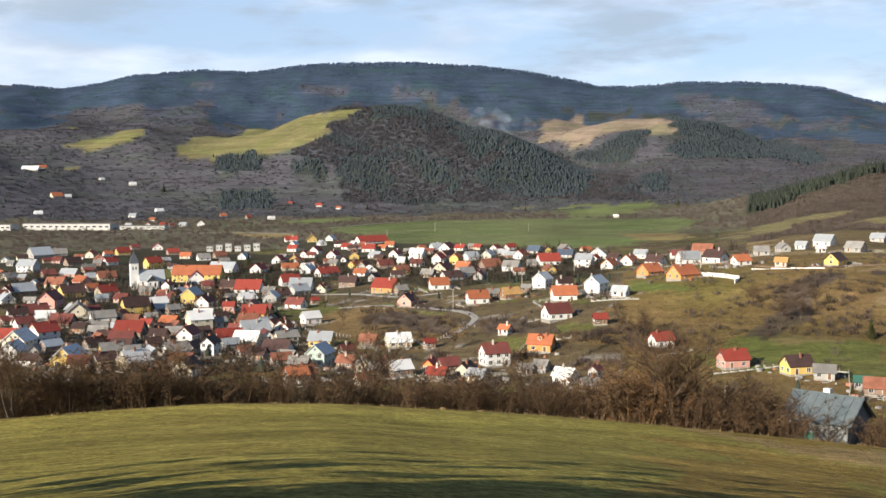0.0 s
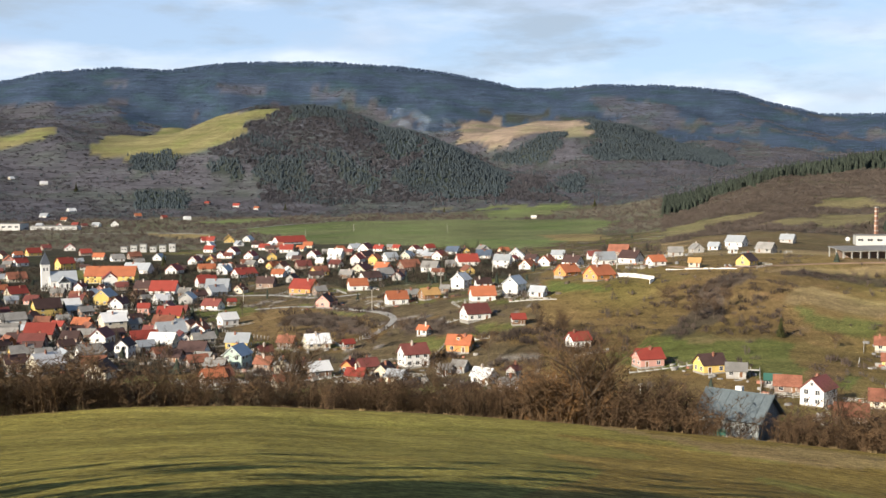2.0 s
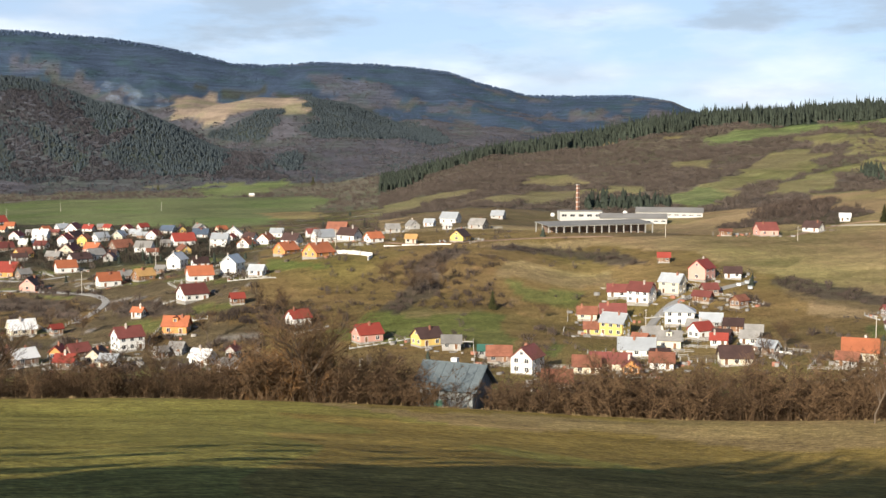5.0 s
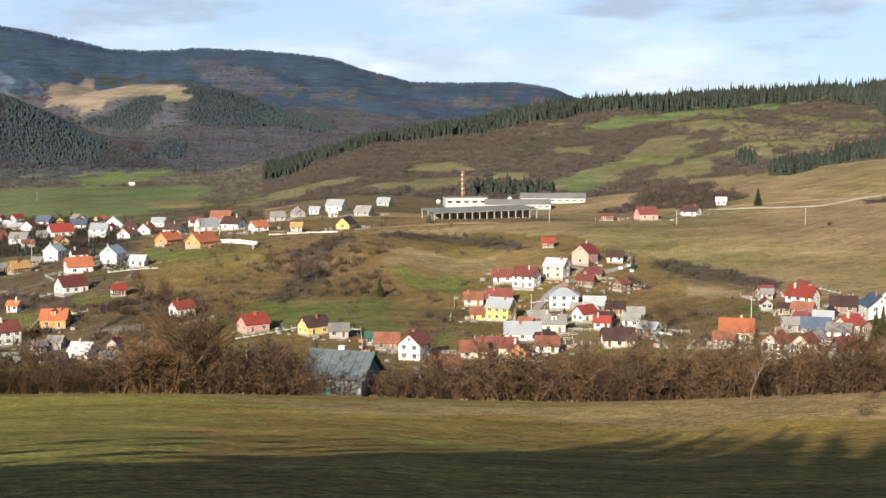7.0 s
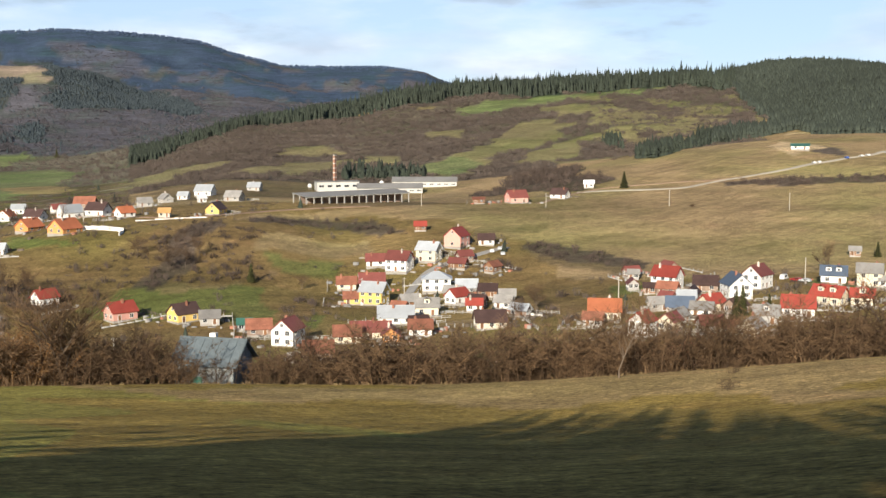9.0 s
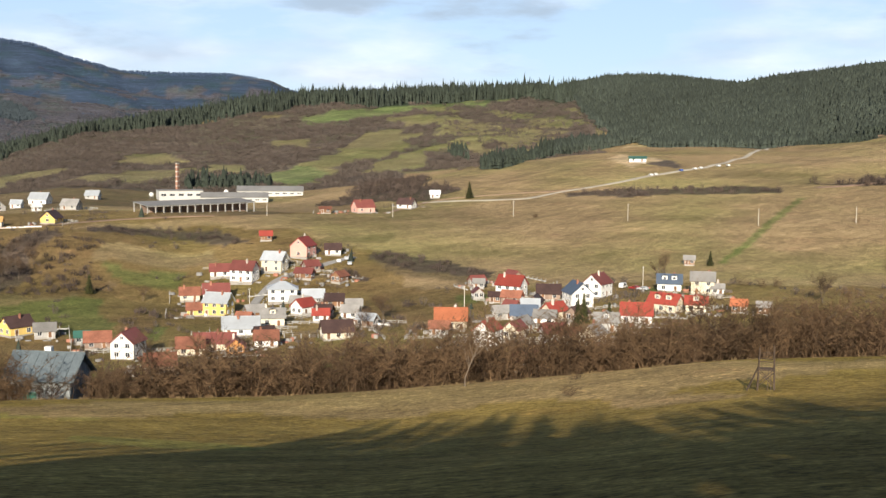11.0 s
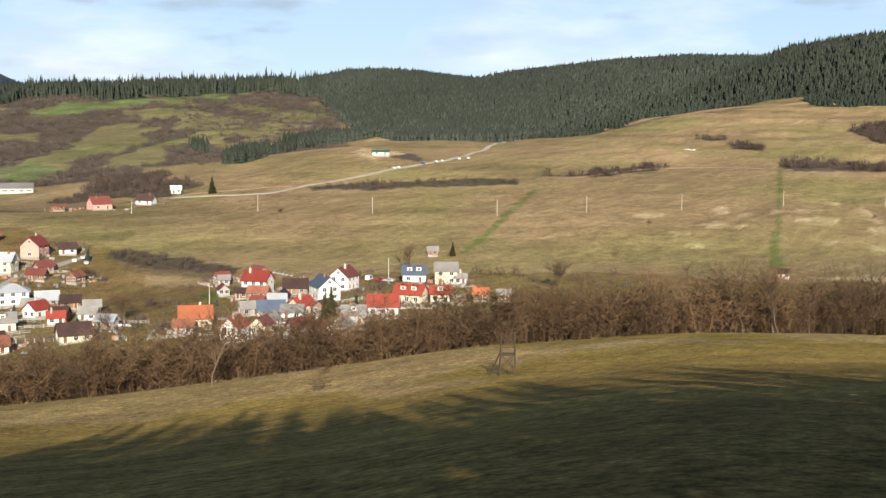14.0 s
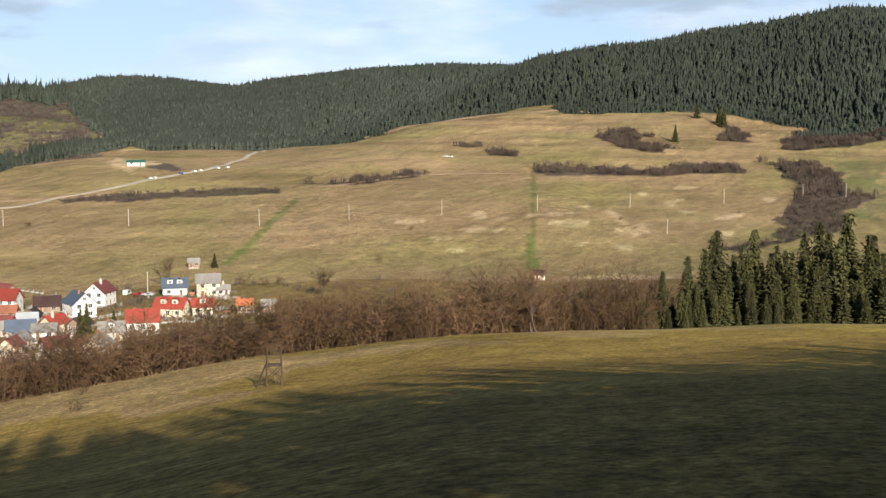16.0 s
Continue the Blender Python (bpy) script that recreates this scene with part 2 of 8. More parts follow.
def height(x, y):
    """Ground height at arrays of x, y."""
    x, y = np.asarray(x, float), np.asarray(y, float)
    d = np.hypot(x, y)
    b = np.degrees(np.arctan2(x, y))
    b = np.where(b < -100, b + 360, b)
    dd = np.minimum(d, 3299.9)
    i = np.clip(((b + 100) * 2).astype(int), 0, len(TAB_B) - 2)
    f = (b + 100) * 2 - i
    j = np.clip(np.searchsorted(TAB_D, dd, side="right") - 1, 0, len(TAB_D) - 2)
    g = (dd - TAB_D[j]) / (TAB_D[j + 1] - TAB_D[j])
    z = (1 - f) * ((1 - g) * TAB[i, j] + g * TAB[i, j + 1]) + f * ((1 - g) * TAB[i + 1, j] + g * TAB[i + 1, j + 1])
    top = np.interp(b, CR[:, 0], CR[:, 1]) * CREST_D
    s = np.clip((d - 3300) / (CREST_D - 3300), 0, 1)
    z = z + (top - z) * s * s * (3 - 2 * s)
    z = np.where(d > CREST_D, top - (d - CREST_D) * 0.25, z)
    # gullies and spurs on the hills, faint swells near by
    hill = np.clip((d - 1850) / 700, 0, 1) * np.clip((4250 - d) / 500, 0, 1)
    z = z + hill * (14 * rolling(x, y, 520, 3) + 7 * rolling(x, y, 190, 4))
    mid = np.clip((d - 560) / 400, 0, 1) * np.clip((2000 - d) / 300, 0, 1) * np.clip((b - 14) / 8, 0, 1) * np.clip((100 - b) / 10, 0, 1)
    z = z + mid * (2.2 * rolling(x, y, 150, 5) + 0.8 * rolling(x, y, 60, 6))
    near = np.clip((d - 6) / 20, 0, 1) * np.clip((110 - d) / 30, 0, 1)
    return z + near * (0.05 * rolling(x, y, 19, 7) + 0.02 * rolling(x, y, 6, 8))


def ground_z(x, y):
    return float(height(np.array([x]), np.array([y]))[0])


# ---- building tools ----
def part(name, bm, material, parent, label="", at=None):
    """Links a bmesh as one mesh object under a thing or a part."""
    me = bpy.data.meshes.new(name)
    bm.to_mesh(me)
    bm.free()
    for m in material if isinstance(material, (list, tuple)) else [material]:
        me.materials.append(m)
    ob = new(name, me)
    if parent is not None:
        ob.parent = parent
    if at is not None:
        ob.matrix_basis = at
    if label:
        ob["label"] = label
    return ob


def shared(name, me, parent, at):
    ob = new(name, me)
    ob.parent = parent
    ob.matrix_basis = at
    return ob


def box(bm, x0, y0, z0, x1, y1, z1, mi=0):
    v = [bm.verts.new(p) for p in ((x0, y0, z0), (x1, y0, z0), (x1, y1, z0), (x0, y1, z0), (x0, y0, z1), (x1, y0, z1), (x1, y1, z1), (x0, y1, z1))]
    for f in ((3, 2, 1, 0), (4, 5, 6, 7), (0, 1, 5, 4), (1, 2, 6, 5), (2, 3, 7, 6), (3, 0, 4, 7)):
        bm.faces.new([v[i] for i in f]).material_index = mi
    return v


def slab(bm, quad, thick, mi=0):
    """A flat quad (counter-clockwise from above), thickened downwards."""
    q = [Vector(p) for p in quad]
    n = (q[1] - q[0]).cross(q[2] - q[0]).normalized() * -thick
    top = [bm.verts.new(p) for p in q]
    low = [bm.verts.new(p + n) for p in q]
    k = len(q)
    bm.faces.new(top).material_index = mi
    bm.faces.new(low[::-1]).material_index = mi
    for i in range(k):
        bm.faces.new((top[i], low[i], low[(i + 1) % k], top[(i + 1) % k])).material_index = mi


def rod(bm, a, b, r0, r1, sides=5, mi=0):
    """A tapered rod from a to b."""
    a, b = Vector(a), Vector(b)
    ax = (b - a).normalized()
    u = ax.orthogonal().normalized()
    w = ax.cross(u)
    lo, hi = [], []
    for i in range(sides):
        t = 2 * math.pi * i / sides
        c = u * math.cos(t) + w * math.sin(t)
        lo.append(bm.verts.new(a + c * r0))
        hi.append(bm.verts.new(b + c * r1))
    for i in range(sides):
        j = (i + 1) % sides
        bm.faces.new((lo[i], lo[j], hi[j], hi[i])).material_index = mi
    bm.faces.new(lo[::-1]).material_index = mi
    bm.faces.new(hi).material_index = mi


def bulk_mesh(name, verts, tris, materials, tint=None, mat_index=None):
    """One large triangle mesh from arrays, with an optional value per vertex."""
    me = bpy.data.meshes.new(name)
    me.vertices.add(len(verts))
    me.vertices.foreach_set("co", np.ascontiguousarray(verts, np.float32).ravel())
    me.loops.add(len(tris) * 3)
    me.loops.foreach_set("vertex_index", np.ascontiguousarray(tris, np.int32).ravel())
    me.polygons.add(len(tris))
    me.polygons.foreach_set("loop_start", np.arange(0, len(tris) * 3, 3, dtype=np.int32))
    for m in materials:
        me.materials.append(m)
    if mat_index is not None:
        me.polygons.foreach_set("material_index", np.ascontiguousarray(mat_index, np.int32))
    if tint is not None:
        at = me.attributes.new("tint", "FLOAT", "POINT")
        at.data.foreach_set("value", np.ascontiguousarray(tint, np.float32))
    me.update(calc_edges=True)
    return me


def scatter(name, templates, places, materials, rng, label, category, lean=0.05):
    """Many small plants in one mesh. places: x, y, z, height, width per plant."""
    vs, ts, tn, mi, base = [], [], [], [], 0
    pick = rng.randint(0, len(templates), len(places))
    for k, (tv, tt) in enumerate(templates):
        p = places[pick == k]
        if not len(p):
            continue
        a = rng.uniform(0, 2 * math.pi, len(p))
        c, s = np.cos(a)[:, None], np.sin(a)[:, None]
        x, y, z = tv[None, :, 0] * p[:, 4:5], tv[None, :, 1] * p[:, 4:5], tv[None, :, 2] * p[:, 3:4]
        lx, ly = rng.normal(0, lean, (len(p), 1)), rng.normal(0, lean, (len(p), 1))
        v = np.stack([x * c - y * s + p[:, 0:1] + lx * z, x * s + y * c + p[:, 1:2] + ly * z, z + p[:, 2:3]], -1)
        vs.append(v.reshape(-1, 3))
        ts.append((tt[None] + (np.arange(len(p)) * len(tv))[:, None, None]).reshape(-1, 3) + base)
        tn.append(np.repeat(rng.uniform(0, 1, len(p)), len(tv)))
        base += len(p) * len(tv)
    me = bulk_mesh(name, np.concatenate(vs), np.concatenate(ts), materials, np.concatenate(tn))
    return tagged(new(name, me), label, category, kind="stuff")


# ---- materials ----
def mat(name, color, rough=0.8, metal=0.0, vary=0.25, grain=3.0, coarse=0.3, bump=0.0, bump_scale=8.0, by_object=0.0, tint=0.0, other=None, spec=0.3, backlit=0.0):
    """A node material: base colour broken up by noise at two scales (sizes in waves per metre), by object and by plant."""
    m = bpy.data.materials.new(name)
    m.use_nodes = True
    nt = m.node_tree
    ns, lk = nt.nodes, nt.links.new
    bs = ns["Principled BSDF"]
    bs.inputs["Roughness"].default_value = rough
    bs.inputs["Metallic"].default_value = metal
    bs.inputs["Specular IOR Level"].default_value = spec
    co = ns.new("ShaderNodeTexCoord")
    n1, n2 = ns.new("ShaderNodeTexNoise"), ns.new("ShaderNodeTexNoise")
    n1.inputs["Scale"].default_value, n1.inputs["Detail"].default_value = grain, 4
    n2.inputs["Scale"].default_value, n2.inputs["Detail"].default_value = coarse, 3
    lk(co.outputs["Object"], n1.inputs["Vector"])
    lk(co.outputs["Object"], n2.inputs["Vector"])
    dark = tuple(c * (1 - vary) for c in color)
    light = tuple(min(1, c * (1 + vary * 0.7)) for c in (other or color))
    add = ns.new("ShaderNodeMath")
    add.operation = "MULTIPLY_ADD"
    add.inputs[1].default_value = 0.5
    half = ns.new("ShaderNodeMath")
    half.operation = "MULTIPLY"
    half.inputs[1].default_value = 0.5
    lk(n2.outputs["Fac"], half.inputs[0])
    lk(n1.outputs["Fac"], add.inputs[0])
    lk(half.outputs[0], add.inputs[2])
    ramp = ns.new("ShaderNodeValToRGB")
    ramp.color_ramp.elements[0].position, ramp.color_ramp.elements[0].color = 0.33, (*dark, 1)
    ramp.color_ramp.elements[1].position, ramp.color_ramp.elements[1].color = 0.67, (*light, 1)
    lk(add.outputs[0], ramp.inputs["Fac"])
    last = ramp.outputs["Color"]
    if by_object or tint:
        hsv = ns.new("ShaderNodeHueSaturation")
        rng = ns.new("ShaderNodeMapRange")
        k = by_object or tint
        rng.inputs["To Min"].default_value, rng.inputs["To Max"].default_value = 1 - k, 1 + k
        if tint:
            at = ns.new("ShaderNodeAttribute")
            at.attribute_name = "tint"
            lk(at.outputs["Fac"], rng.inputs["Value"])
        else:
            oi = ns.new("ShaderNodeObjectInfo")
            lk(oi.outputs["Random"], rng.inputs["Value"])
        lk(rng.outputs["Result"], hsv.inputs["Value"])
        lk(last, hsv.inputs["Color"])
        last = hsv.outputs["Color"]
    lk(last, bs.inputs["Base Color"])
    if bump:
        bp = ns.new("ShaderNodeBump")
        nb = ns.new("ShaderNodeTexNoise")
        nb.inputs["Scale"].default_value, nb.inputs["Detail"].default_value = bump_scale, 5
        lk(co.outputs["Object"], nb.inputs["Vector"])
        bp.inputs["Strength"].default_value = bump
        lk(nb.outputs["Fac"], bp.inputs["Height"])
        lk(bp.outputs["Normal"], bs.inputs["Normal"])
    return m


def ribbed(m, waves, strength, axis="X", saw=False):
    """Adds the relief of courses or seams to a material, in waves per metre."""
    nt = m.node_tree
    ns, lk = nt.nodes, nt.links.new
    w = ns.new("ShaderNodeTexWave")
    w.bands_direction, w.wave_profile = axis, "SAW" if saw else "SIN"
    w.inputs["Scale"].default_value = waves / 3.1416 * 0.5
    w.inputs["Distortion"].default_value = 0.3
    co = ns.new("ShaderNodeTexCoord")
    lk(co.outputs["Object"], w.inputs["Vector"])
    bp = ns.new("ShaderNodeBump")
    bp.inputs["Strength"].default_value = strength
    lk(w.outputs["Fac"], bp.inputs["Height"])
    lk(bp.outputs["Normal"], ns["Principled BSDF"].inputs["Normal"])
    return m


ROOF = {
    "r": ribbed(mat("roof_red", (0.30, 0.058, 0.042), 0.55, vary=0.2, by_object=0.22), 3, 0.4, "Z"),
    "o": ribbed(mat("roof_orange", (0.43, 0.145, 0.070), 0.65, vary=0.2, by_object=0.2), 3, 0.4, "Z"),
    "m": ribbed(mat("roof_maroon", (0.19, 0.062, 0.052), 0.6, vary=0.25, by_object=0.25), 3, 0.4, "Z"),
    "d": ribbed(mat("roof_dark_brown", (0.075, 0.045, 0.04), 0.6, vary=0.3, by_object=0.3), 3, 0.4, "Z"),
    "t": ribbed(mat("roof_old_tile", (0.27, 0.11, 0.07), 0.8, vary=0.4, by_object=0.25), 3, 0.4, "Z"),
    "s": ribbed(mat("roof_zinc", (0.55, 0.58, 0.60), 0.42, 0.35, vary=0.15, by_object=0.18), 2, 0.3, "X"),
    "w": ribbed(mat("roof_pale_sheet", (0.80, 0.80, 0.79), 0.5, 0.1, vary=0.12, by_object=0.12), 2, 0.3, "X"),
    "g": ribbed(mat("roof_grey_slate", (0.26, 0.25, 0.235), 0.7, vary=0.3, by_object=0.25), 3, 0.4, "Z"),
    "b": ribbed(mat("roof_blue_slate", (0.10, 0.13, 0.18), 0.5, vary=0.2, by_object=0.15), 3, 0.4, "Z"),
    "y": ribbed(mat("roof_ochre_boards", (0.50, 0.30, 0.12), 0.7, vary=0.2), 3, 0.4, "Z"),
    "e": ribbed(mat("roof_green_sheet", (0.05, 0.14, 0.11), 0.5, vary=0.2), 2, 0.3, "X"),
}
ROOF_WORDS = {"r": "red", "o": "orange", "m": "maroon", "d": "dark brown", "t": "weathered tile", "s": "grey metal", "w": "pale metal", "g": "grey slate", "b": "blue-grey", "y": "ochre", "e": "green"}
WALL = {
    "w": mat("wall_white", (0.78, 0.77, 0.74), 0.9, vary=0.10, coarse=0.4, by_object=0.06, bump=0.1),
    "c": mat("wall_cream", (0.68, 0.61, 0.47), 0.9, vary=0.12, coarse=0.4, by_object=0.10, bump=0.1),
    "y": mat("wall_yellow", (0.68, 0.49, 0.16), 0.9, vary=0.12, coarse=0.4, by_object=0.12, bump=0.1),
    "o": mat("wall_orange", (0.70, 0.33, 0.12), 0.9, vary=0.12, coarse=0.4, by_object=0.12, bump=0.1),
    "p": mat("wall_pink", (0.66, 0.36, 0.30), 0.9, vary=0.12, coarse=0.4, by_object=0.10, bump=0.1),
    "g": mat("wall_grey", (0.40, 0.39, 0.37), 0.9, vary=0.18, coarse=0.4, by_object=0.18, bump=0.1),
    "n": mat("wall_bare_brick", (0.29, 0.21, 0.165), 0.9, vary=0.3, coarse=0.4, by_object=0.15, bump=0.2),
    "u": mat("wall_boards", (0.24, 0.13, 0.07), 0.8, vary=0.3, coarse=0.4, by_object=0.2, bump=0.2),
    "e": mat("wall_pale_green", (0.42, 0.52, 0.46), 0.9, vary=0.12, coarse=0.4, by_object=0.1, bump=0.1),
}
WALL_WORDS = {"w": "white", "c": "cream", "y": "yellow", "o": "orange", "p": "pink", "g": "grey", "n": "brick", "u": "timber", "e": "pale green"}
M_PLINTH = mat("plinth", (0.33, 0.31, 0.28), 0.9, vary=0.25)
M_BRICK = mat("chimney_brick", (0.33, 0.15, 0.10), 0.9, vary=0.3, by_object=0.2, bump=0.2)
M_CHIMNEY = mat("chimney_render", (0.55, 0.48, 0.42), 0.9, vary=0.3, by_object=0.3)
M_FRAME = mat("window_frame_white", (0.72, 0.72, 0.70), 0.6, vary=0.08)
M_PANE = mat("window_glass", (0.035, 0.04, 0.05), 0.08, vary=0.2, spec=0.6)
M_DOOR = mat("door_wood", (0.20, 0.10, 0.05), 0.6, vary=0.25, by_object=0.4)
M_WOOD = mat("weathered_wood", (0.135, 0.108, 0.082), 0.85, vary=0.35, grain=9, bump=0.3)
M_CONCRETE = mat("concrete", (0.42, 0.41, 0.38), 0.9, vary=0.25, bump=0.15)
M_BARK = mat("bark", (0.15, 0.115, 0.085), 0.9, vary=0.35, grain=12, bump=0.4, by_object=0.2)
M_TWIG = mat("bare_twigs", (0.078, 0.048, 0.029), 0.9, vary=0.35, grain=1.5, coarse=0.25, by_object=0.4, other=(0.170, 0.108, 0.058))
M_SCRUB = mat("bare_scrub", (0.108, 0.086, 0.072), 0.95, vary=0.25, grain=0.2, coarse=0.02, tint=0.22)
# the next two are brown woods with blue distance haze mixed in
M_HAZY_WOODS = mat("bare_woods", (0.094, 0.089, 0.100), 0.95, vary=0.2, grain=0.05, coarse=0.006, tint=0.18)
M_HAZY_HILLWOODS = mat("hill_woods", (0.084, 0.080, 0.090), 0.95, vary=0.25, grain=0.05, coarse=0.006, tint=0.3)
M_SPRUCE = mat("spruce_needles", (0.024, 0.031, 0.013), 0.8, vary=0.4, grain=1.2, coarse=0.3, by_object=0.3, other=(0.066, 0.066, 0.020))
M_FIR = mat("fir_forest", (0.037, 0.047, 0.034), 0.9, vary=0.3, grain=0.1, coarse=0.01, tint=0.25)
# the blue of the far forest is distance haze put into its colour
M_HAZY_FAR = mat("hazy_fir_forest", (0.060, 0.092, 0.156), 0.95, vary=0.2, grain=0.02, coarse=0.003, tint=0.15)

M_TANGLE = mat("hedge_tangle", (0.072, 0.044, 0.027), 0.9, vary=0.3, grain=1.0, coarse=0.1, tint=0.35, other=(0.15, 0.092, 0.058))

M_STRAW = mat("dry_grass", (0.19, 0.135, 0.065), 0.9, vary=0.3, grain=0.6, coarse=0.08, tint=0.35)

# conifer green blued for distance haze, in the colour itself
M_HAZY_HILLFIR = mat("hill_conifers", (0.050, 0.066, 0.074), 0.95, vary=0.25, grain=0.05, coarse=0.006, tint=0.12)


M_GARDEN = mat("garden_twigs", (0.062, 0.050, 0.037), 0.95, vary=0.3, grain=0.2, coarse=0.02, tint=0.4)
M_HEDGEROW = mat("hedgerow_twigs", (0.088, 0.066, 0.054), 0.95, vary=0.3, grain=0.2, coarse=0.02, tint=0.35)
M_RUST = mat("withered_leaves", (0.20, 0.105, 0.04), 0.9, vary=0.35, grain=1.5, coarse=0.3, by_object=0.25, other=(0.26, 0.14, 0.055))
# paler than the nearer firs: distance haze put into the colour
M_HAZY_RIDGE = mat("ridge_spruces", (0.050, 0.062, 0.048), 0.95, vary=0.25, grain=0.05, coarse=0.006, tint=0.18)
M_SEAT = mat("old_stakes", (0.085, 0.060, 0.043), 0.9, vary=0.35, grain=9, bump=0.3)
# ---- what grows where: patches of the land, outlined in metres ----
PATCHES = []


def patch(kind, *outline):
    PATCHES.append((kind, np.array(outline, float)))


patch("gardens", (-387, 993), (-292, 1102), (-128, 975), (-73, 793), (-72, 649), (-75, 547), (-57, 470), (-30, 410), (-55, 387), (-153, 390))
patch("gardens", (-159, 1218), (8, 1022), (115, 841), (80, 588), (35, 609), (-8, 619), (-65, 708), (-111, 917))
patch("green", (-164, 1475), (-35, 1628), (172, 1607), (323, 1567), (298, 1319), (209, 1062), (129, 876), (-45, 1084), (-89, 1249))
patch("green", (198, 1845), (297, 1893), (358, 1898), (307, 1790), (187, 1601))
patch("straw", (181, 1118), (232, 1122), (214, 967), (172, 1002))
patch("hazy_fir", (-1452, 3774), (-1277, 3921), (-1107, 3865), (-882, 4155), (-666, 4078), (-378, 4227), (-88, 4243), (141, 4226), (441, 4116), (537, 4077), (840, 4087), (1234, 4061), (1362, 3855), (1443, 3731), (1410, 3645), (1290, 3651), (1092, 3590), (834, 3621), (670, 3704), (402, 3755), (294, 3568), (203, 3510), (158, 3657), (146, 3825), (34, 3892), (-174, 3828), (-259, 3691), (-505, 3629), (-689, 3660), (-822, 3694), (-921, 3513), (-1198, 3564), (-1157, 3248), (-1021, 2646))
patch("woods", (-858, 3903), (-771, 3897), (-752, 3823), (-843, 3832))
patch("domewood", (-249, 3666), (-98, 2425), (-43, 3679), (105, 3603), (187, 3467), (260, 2659), (321, 2472), (343, 1998), (340, 1918), (105, 1973), (-166, 2017), (-188, 2143), (-283, 2211), (-292, 2239), (-232, 2285), (-230, 2335))
patch("pasture", (-546, 2338), (-549, 3523), (-267, 2433), (-169, 2427), (-186, 2385), (-237, 2337), (-232, 2285), (-292, 2239), (-382, 2272), (-488, 2283))
patch("pasture", (-805, 2466), (-723, 2548), (-751, 3185), (-645, 2467), (-666, 2417), (-786, 2407))
patch("pasture", (-937, 2875), (-1046, 3447), (-956, 3094), (-861, 2639))
patch("pasture", (-738, 2257), (-713, 2279), (-707, 2239), (-724, 2213))
patch("clearing", (303, 3523), (434, 3663), (527, 2720), (525, 2646), (418, 2668), (336, 2640), (289, 2644), (258, 2996))
patch("clearing", (472, 2751), (578, 2659), (533, 2557), (450, 2562))
patch("hillfir", (-239, 3678), (-96, 3707), (-11, 3670), (-27, 2326), (-82, 2338), (-146, 2334))
patch("hillfir", (-204, 2187), (-154, 2193), (-95, 2164), (-86, 2074), (-146, 2065), (-185, 2109))
patch("hillfir", (-91, 2228), (-52, 2186), (41, 2072), (22, 2031), (-14, 2062), (-57, 2148))
patch("hillfir", (117, 2179), (230, 2776), (302, 2436), (267, 2010), (220, 1963), (107, 2015), (53, 2082))
patch("hillfir", (-0, 2401), (113, 3543), (174, 3240), (118, 2193), (61, 2137), (32, 2242))
patch("hillfir", (-458, 2300), (-376, 2279), (-349, 2228), (-352, 2163), (-431, 2187))
patch("hillfir", (-288, 2201), (-229, 2190), (-223, 2127), (-273, 2132))
patch("hillfir", (-405, 2082), (-321, 2078), (-297, 1978), (-382, 1989))
patch("hillfir", (386, 3717), (609, 3738), (605, 3651), (381, 3671))
patch("hillfir", (639, 3659), (710, 3633), (781, 3562), (893, 3421), (933, 3051), (860, 2558), (758, 2360), (612, 2346), (499, 2341), (469, 2440), (540, 2534), (533, 2685))
patch("hillfir", (449, 2664), (478, 2648), (433, 2482), (371, 2463), (303, 2558), (300, 2603), (390, 2586))
patch("hillfir", (389, 2192), (425, 2196), (391, 2001), (356, 1995))
patch("hillfir", (704, 2697), (948, 3149), (916, 3104), (691, 2634))
patch("heath", (-498, 3848), (-322, 3854), (-316, 3773), (-454, 3750))
patch("heath", (-862, 3900), (-784, 3904), (-766, 3815), (-848, 3834))
patch("heath", (774, 3845), (1041, 3735), (991, 3515), (873, 3464), (775, 3740))
patch("heath", (1087, 3484), (1234, 3502), (1202, 3383), (1071, 3399))
patch("heath", (-922, 3536), (-756, 3656), (-715, 3358), (-850, 3327))
patch("heath", (-155, 3857), (-10, 3821), (-21, 3761), (-164, 3790))
patch("woods", (-1176, 3611), (-923, 3581), (-795, 3043), (-937, 2875))
patch("lawn", (84, 406), (152, 389), (130, 332), (119, 360), (99, 358), (86, 378))
patch("lawn", (-83, 583), (-68, 605), (-51, 560), (-64, 524))
patch("lawn", (116, 350), (146, 372), (142, 350), (121, 338))
patch("lawn", (170, 432), (200, 420), (191, 407), (172, 413))
patch("straw", (158, 440), (178, 451), (224, 447), (216, 431), (170, 433))
patch("meadow", (170, 473), (193, 499), (315, 500), (389, 494), (448, 447), (324, 321), (295, 374), (279, 399), (267, 463), (235, 487))
patch("scrubland", (264, 396), (285, 379), (298, 347), (274, 334), (263, 375))
patch("olive", (827, 126), (862, 94), (604, 65), (611, 74), (691, 88))
patch("woods", (503, 125), (533, 100), (600, 124), (684, 119), (846, 168), (828, 137), (693, 86), (588, 78), (543, 94), (497, 107))
patch("scrub", (890, 325), (886, 264), (832, 244), (818, 269))
patch("scrub", (705, 299), (792, 192), (762, 177), (680, 280))
patch("thicket", (120, 421), (139, 457), (154, 471), (163, 466), (150, 445), (132, 420))
patch("thicket", (173, 467), (194, 492), (221, 488), (241, 470), (245, 444), (231, 450), (214, 473))
patch("thicket", (264, 396), (279, 399), (293, 386), (298, 347), (283, 348), (268, 375))
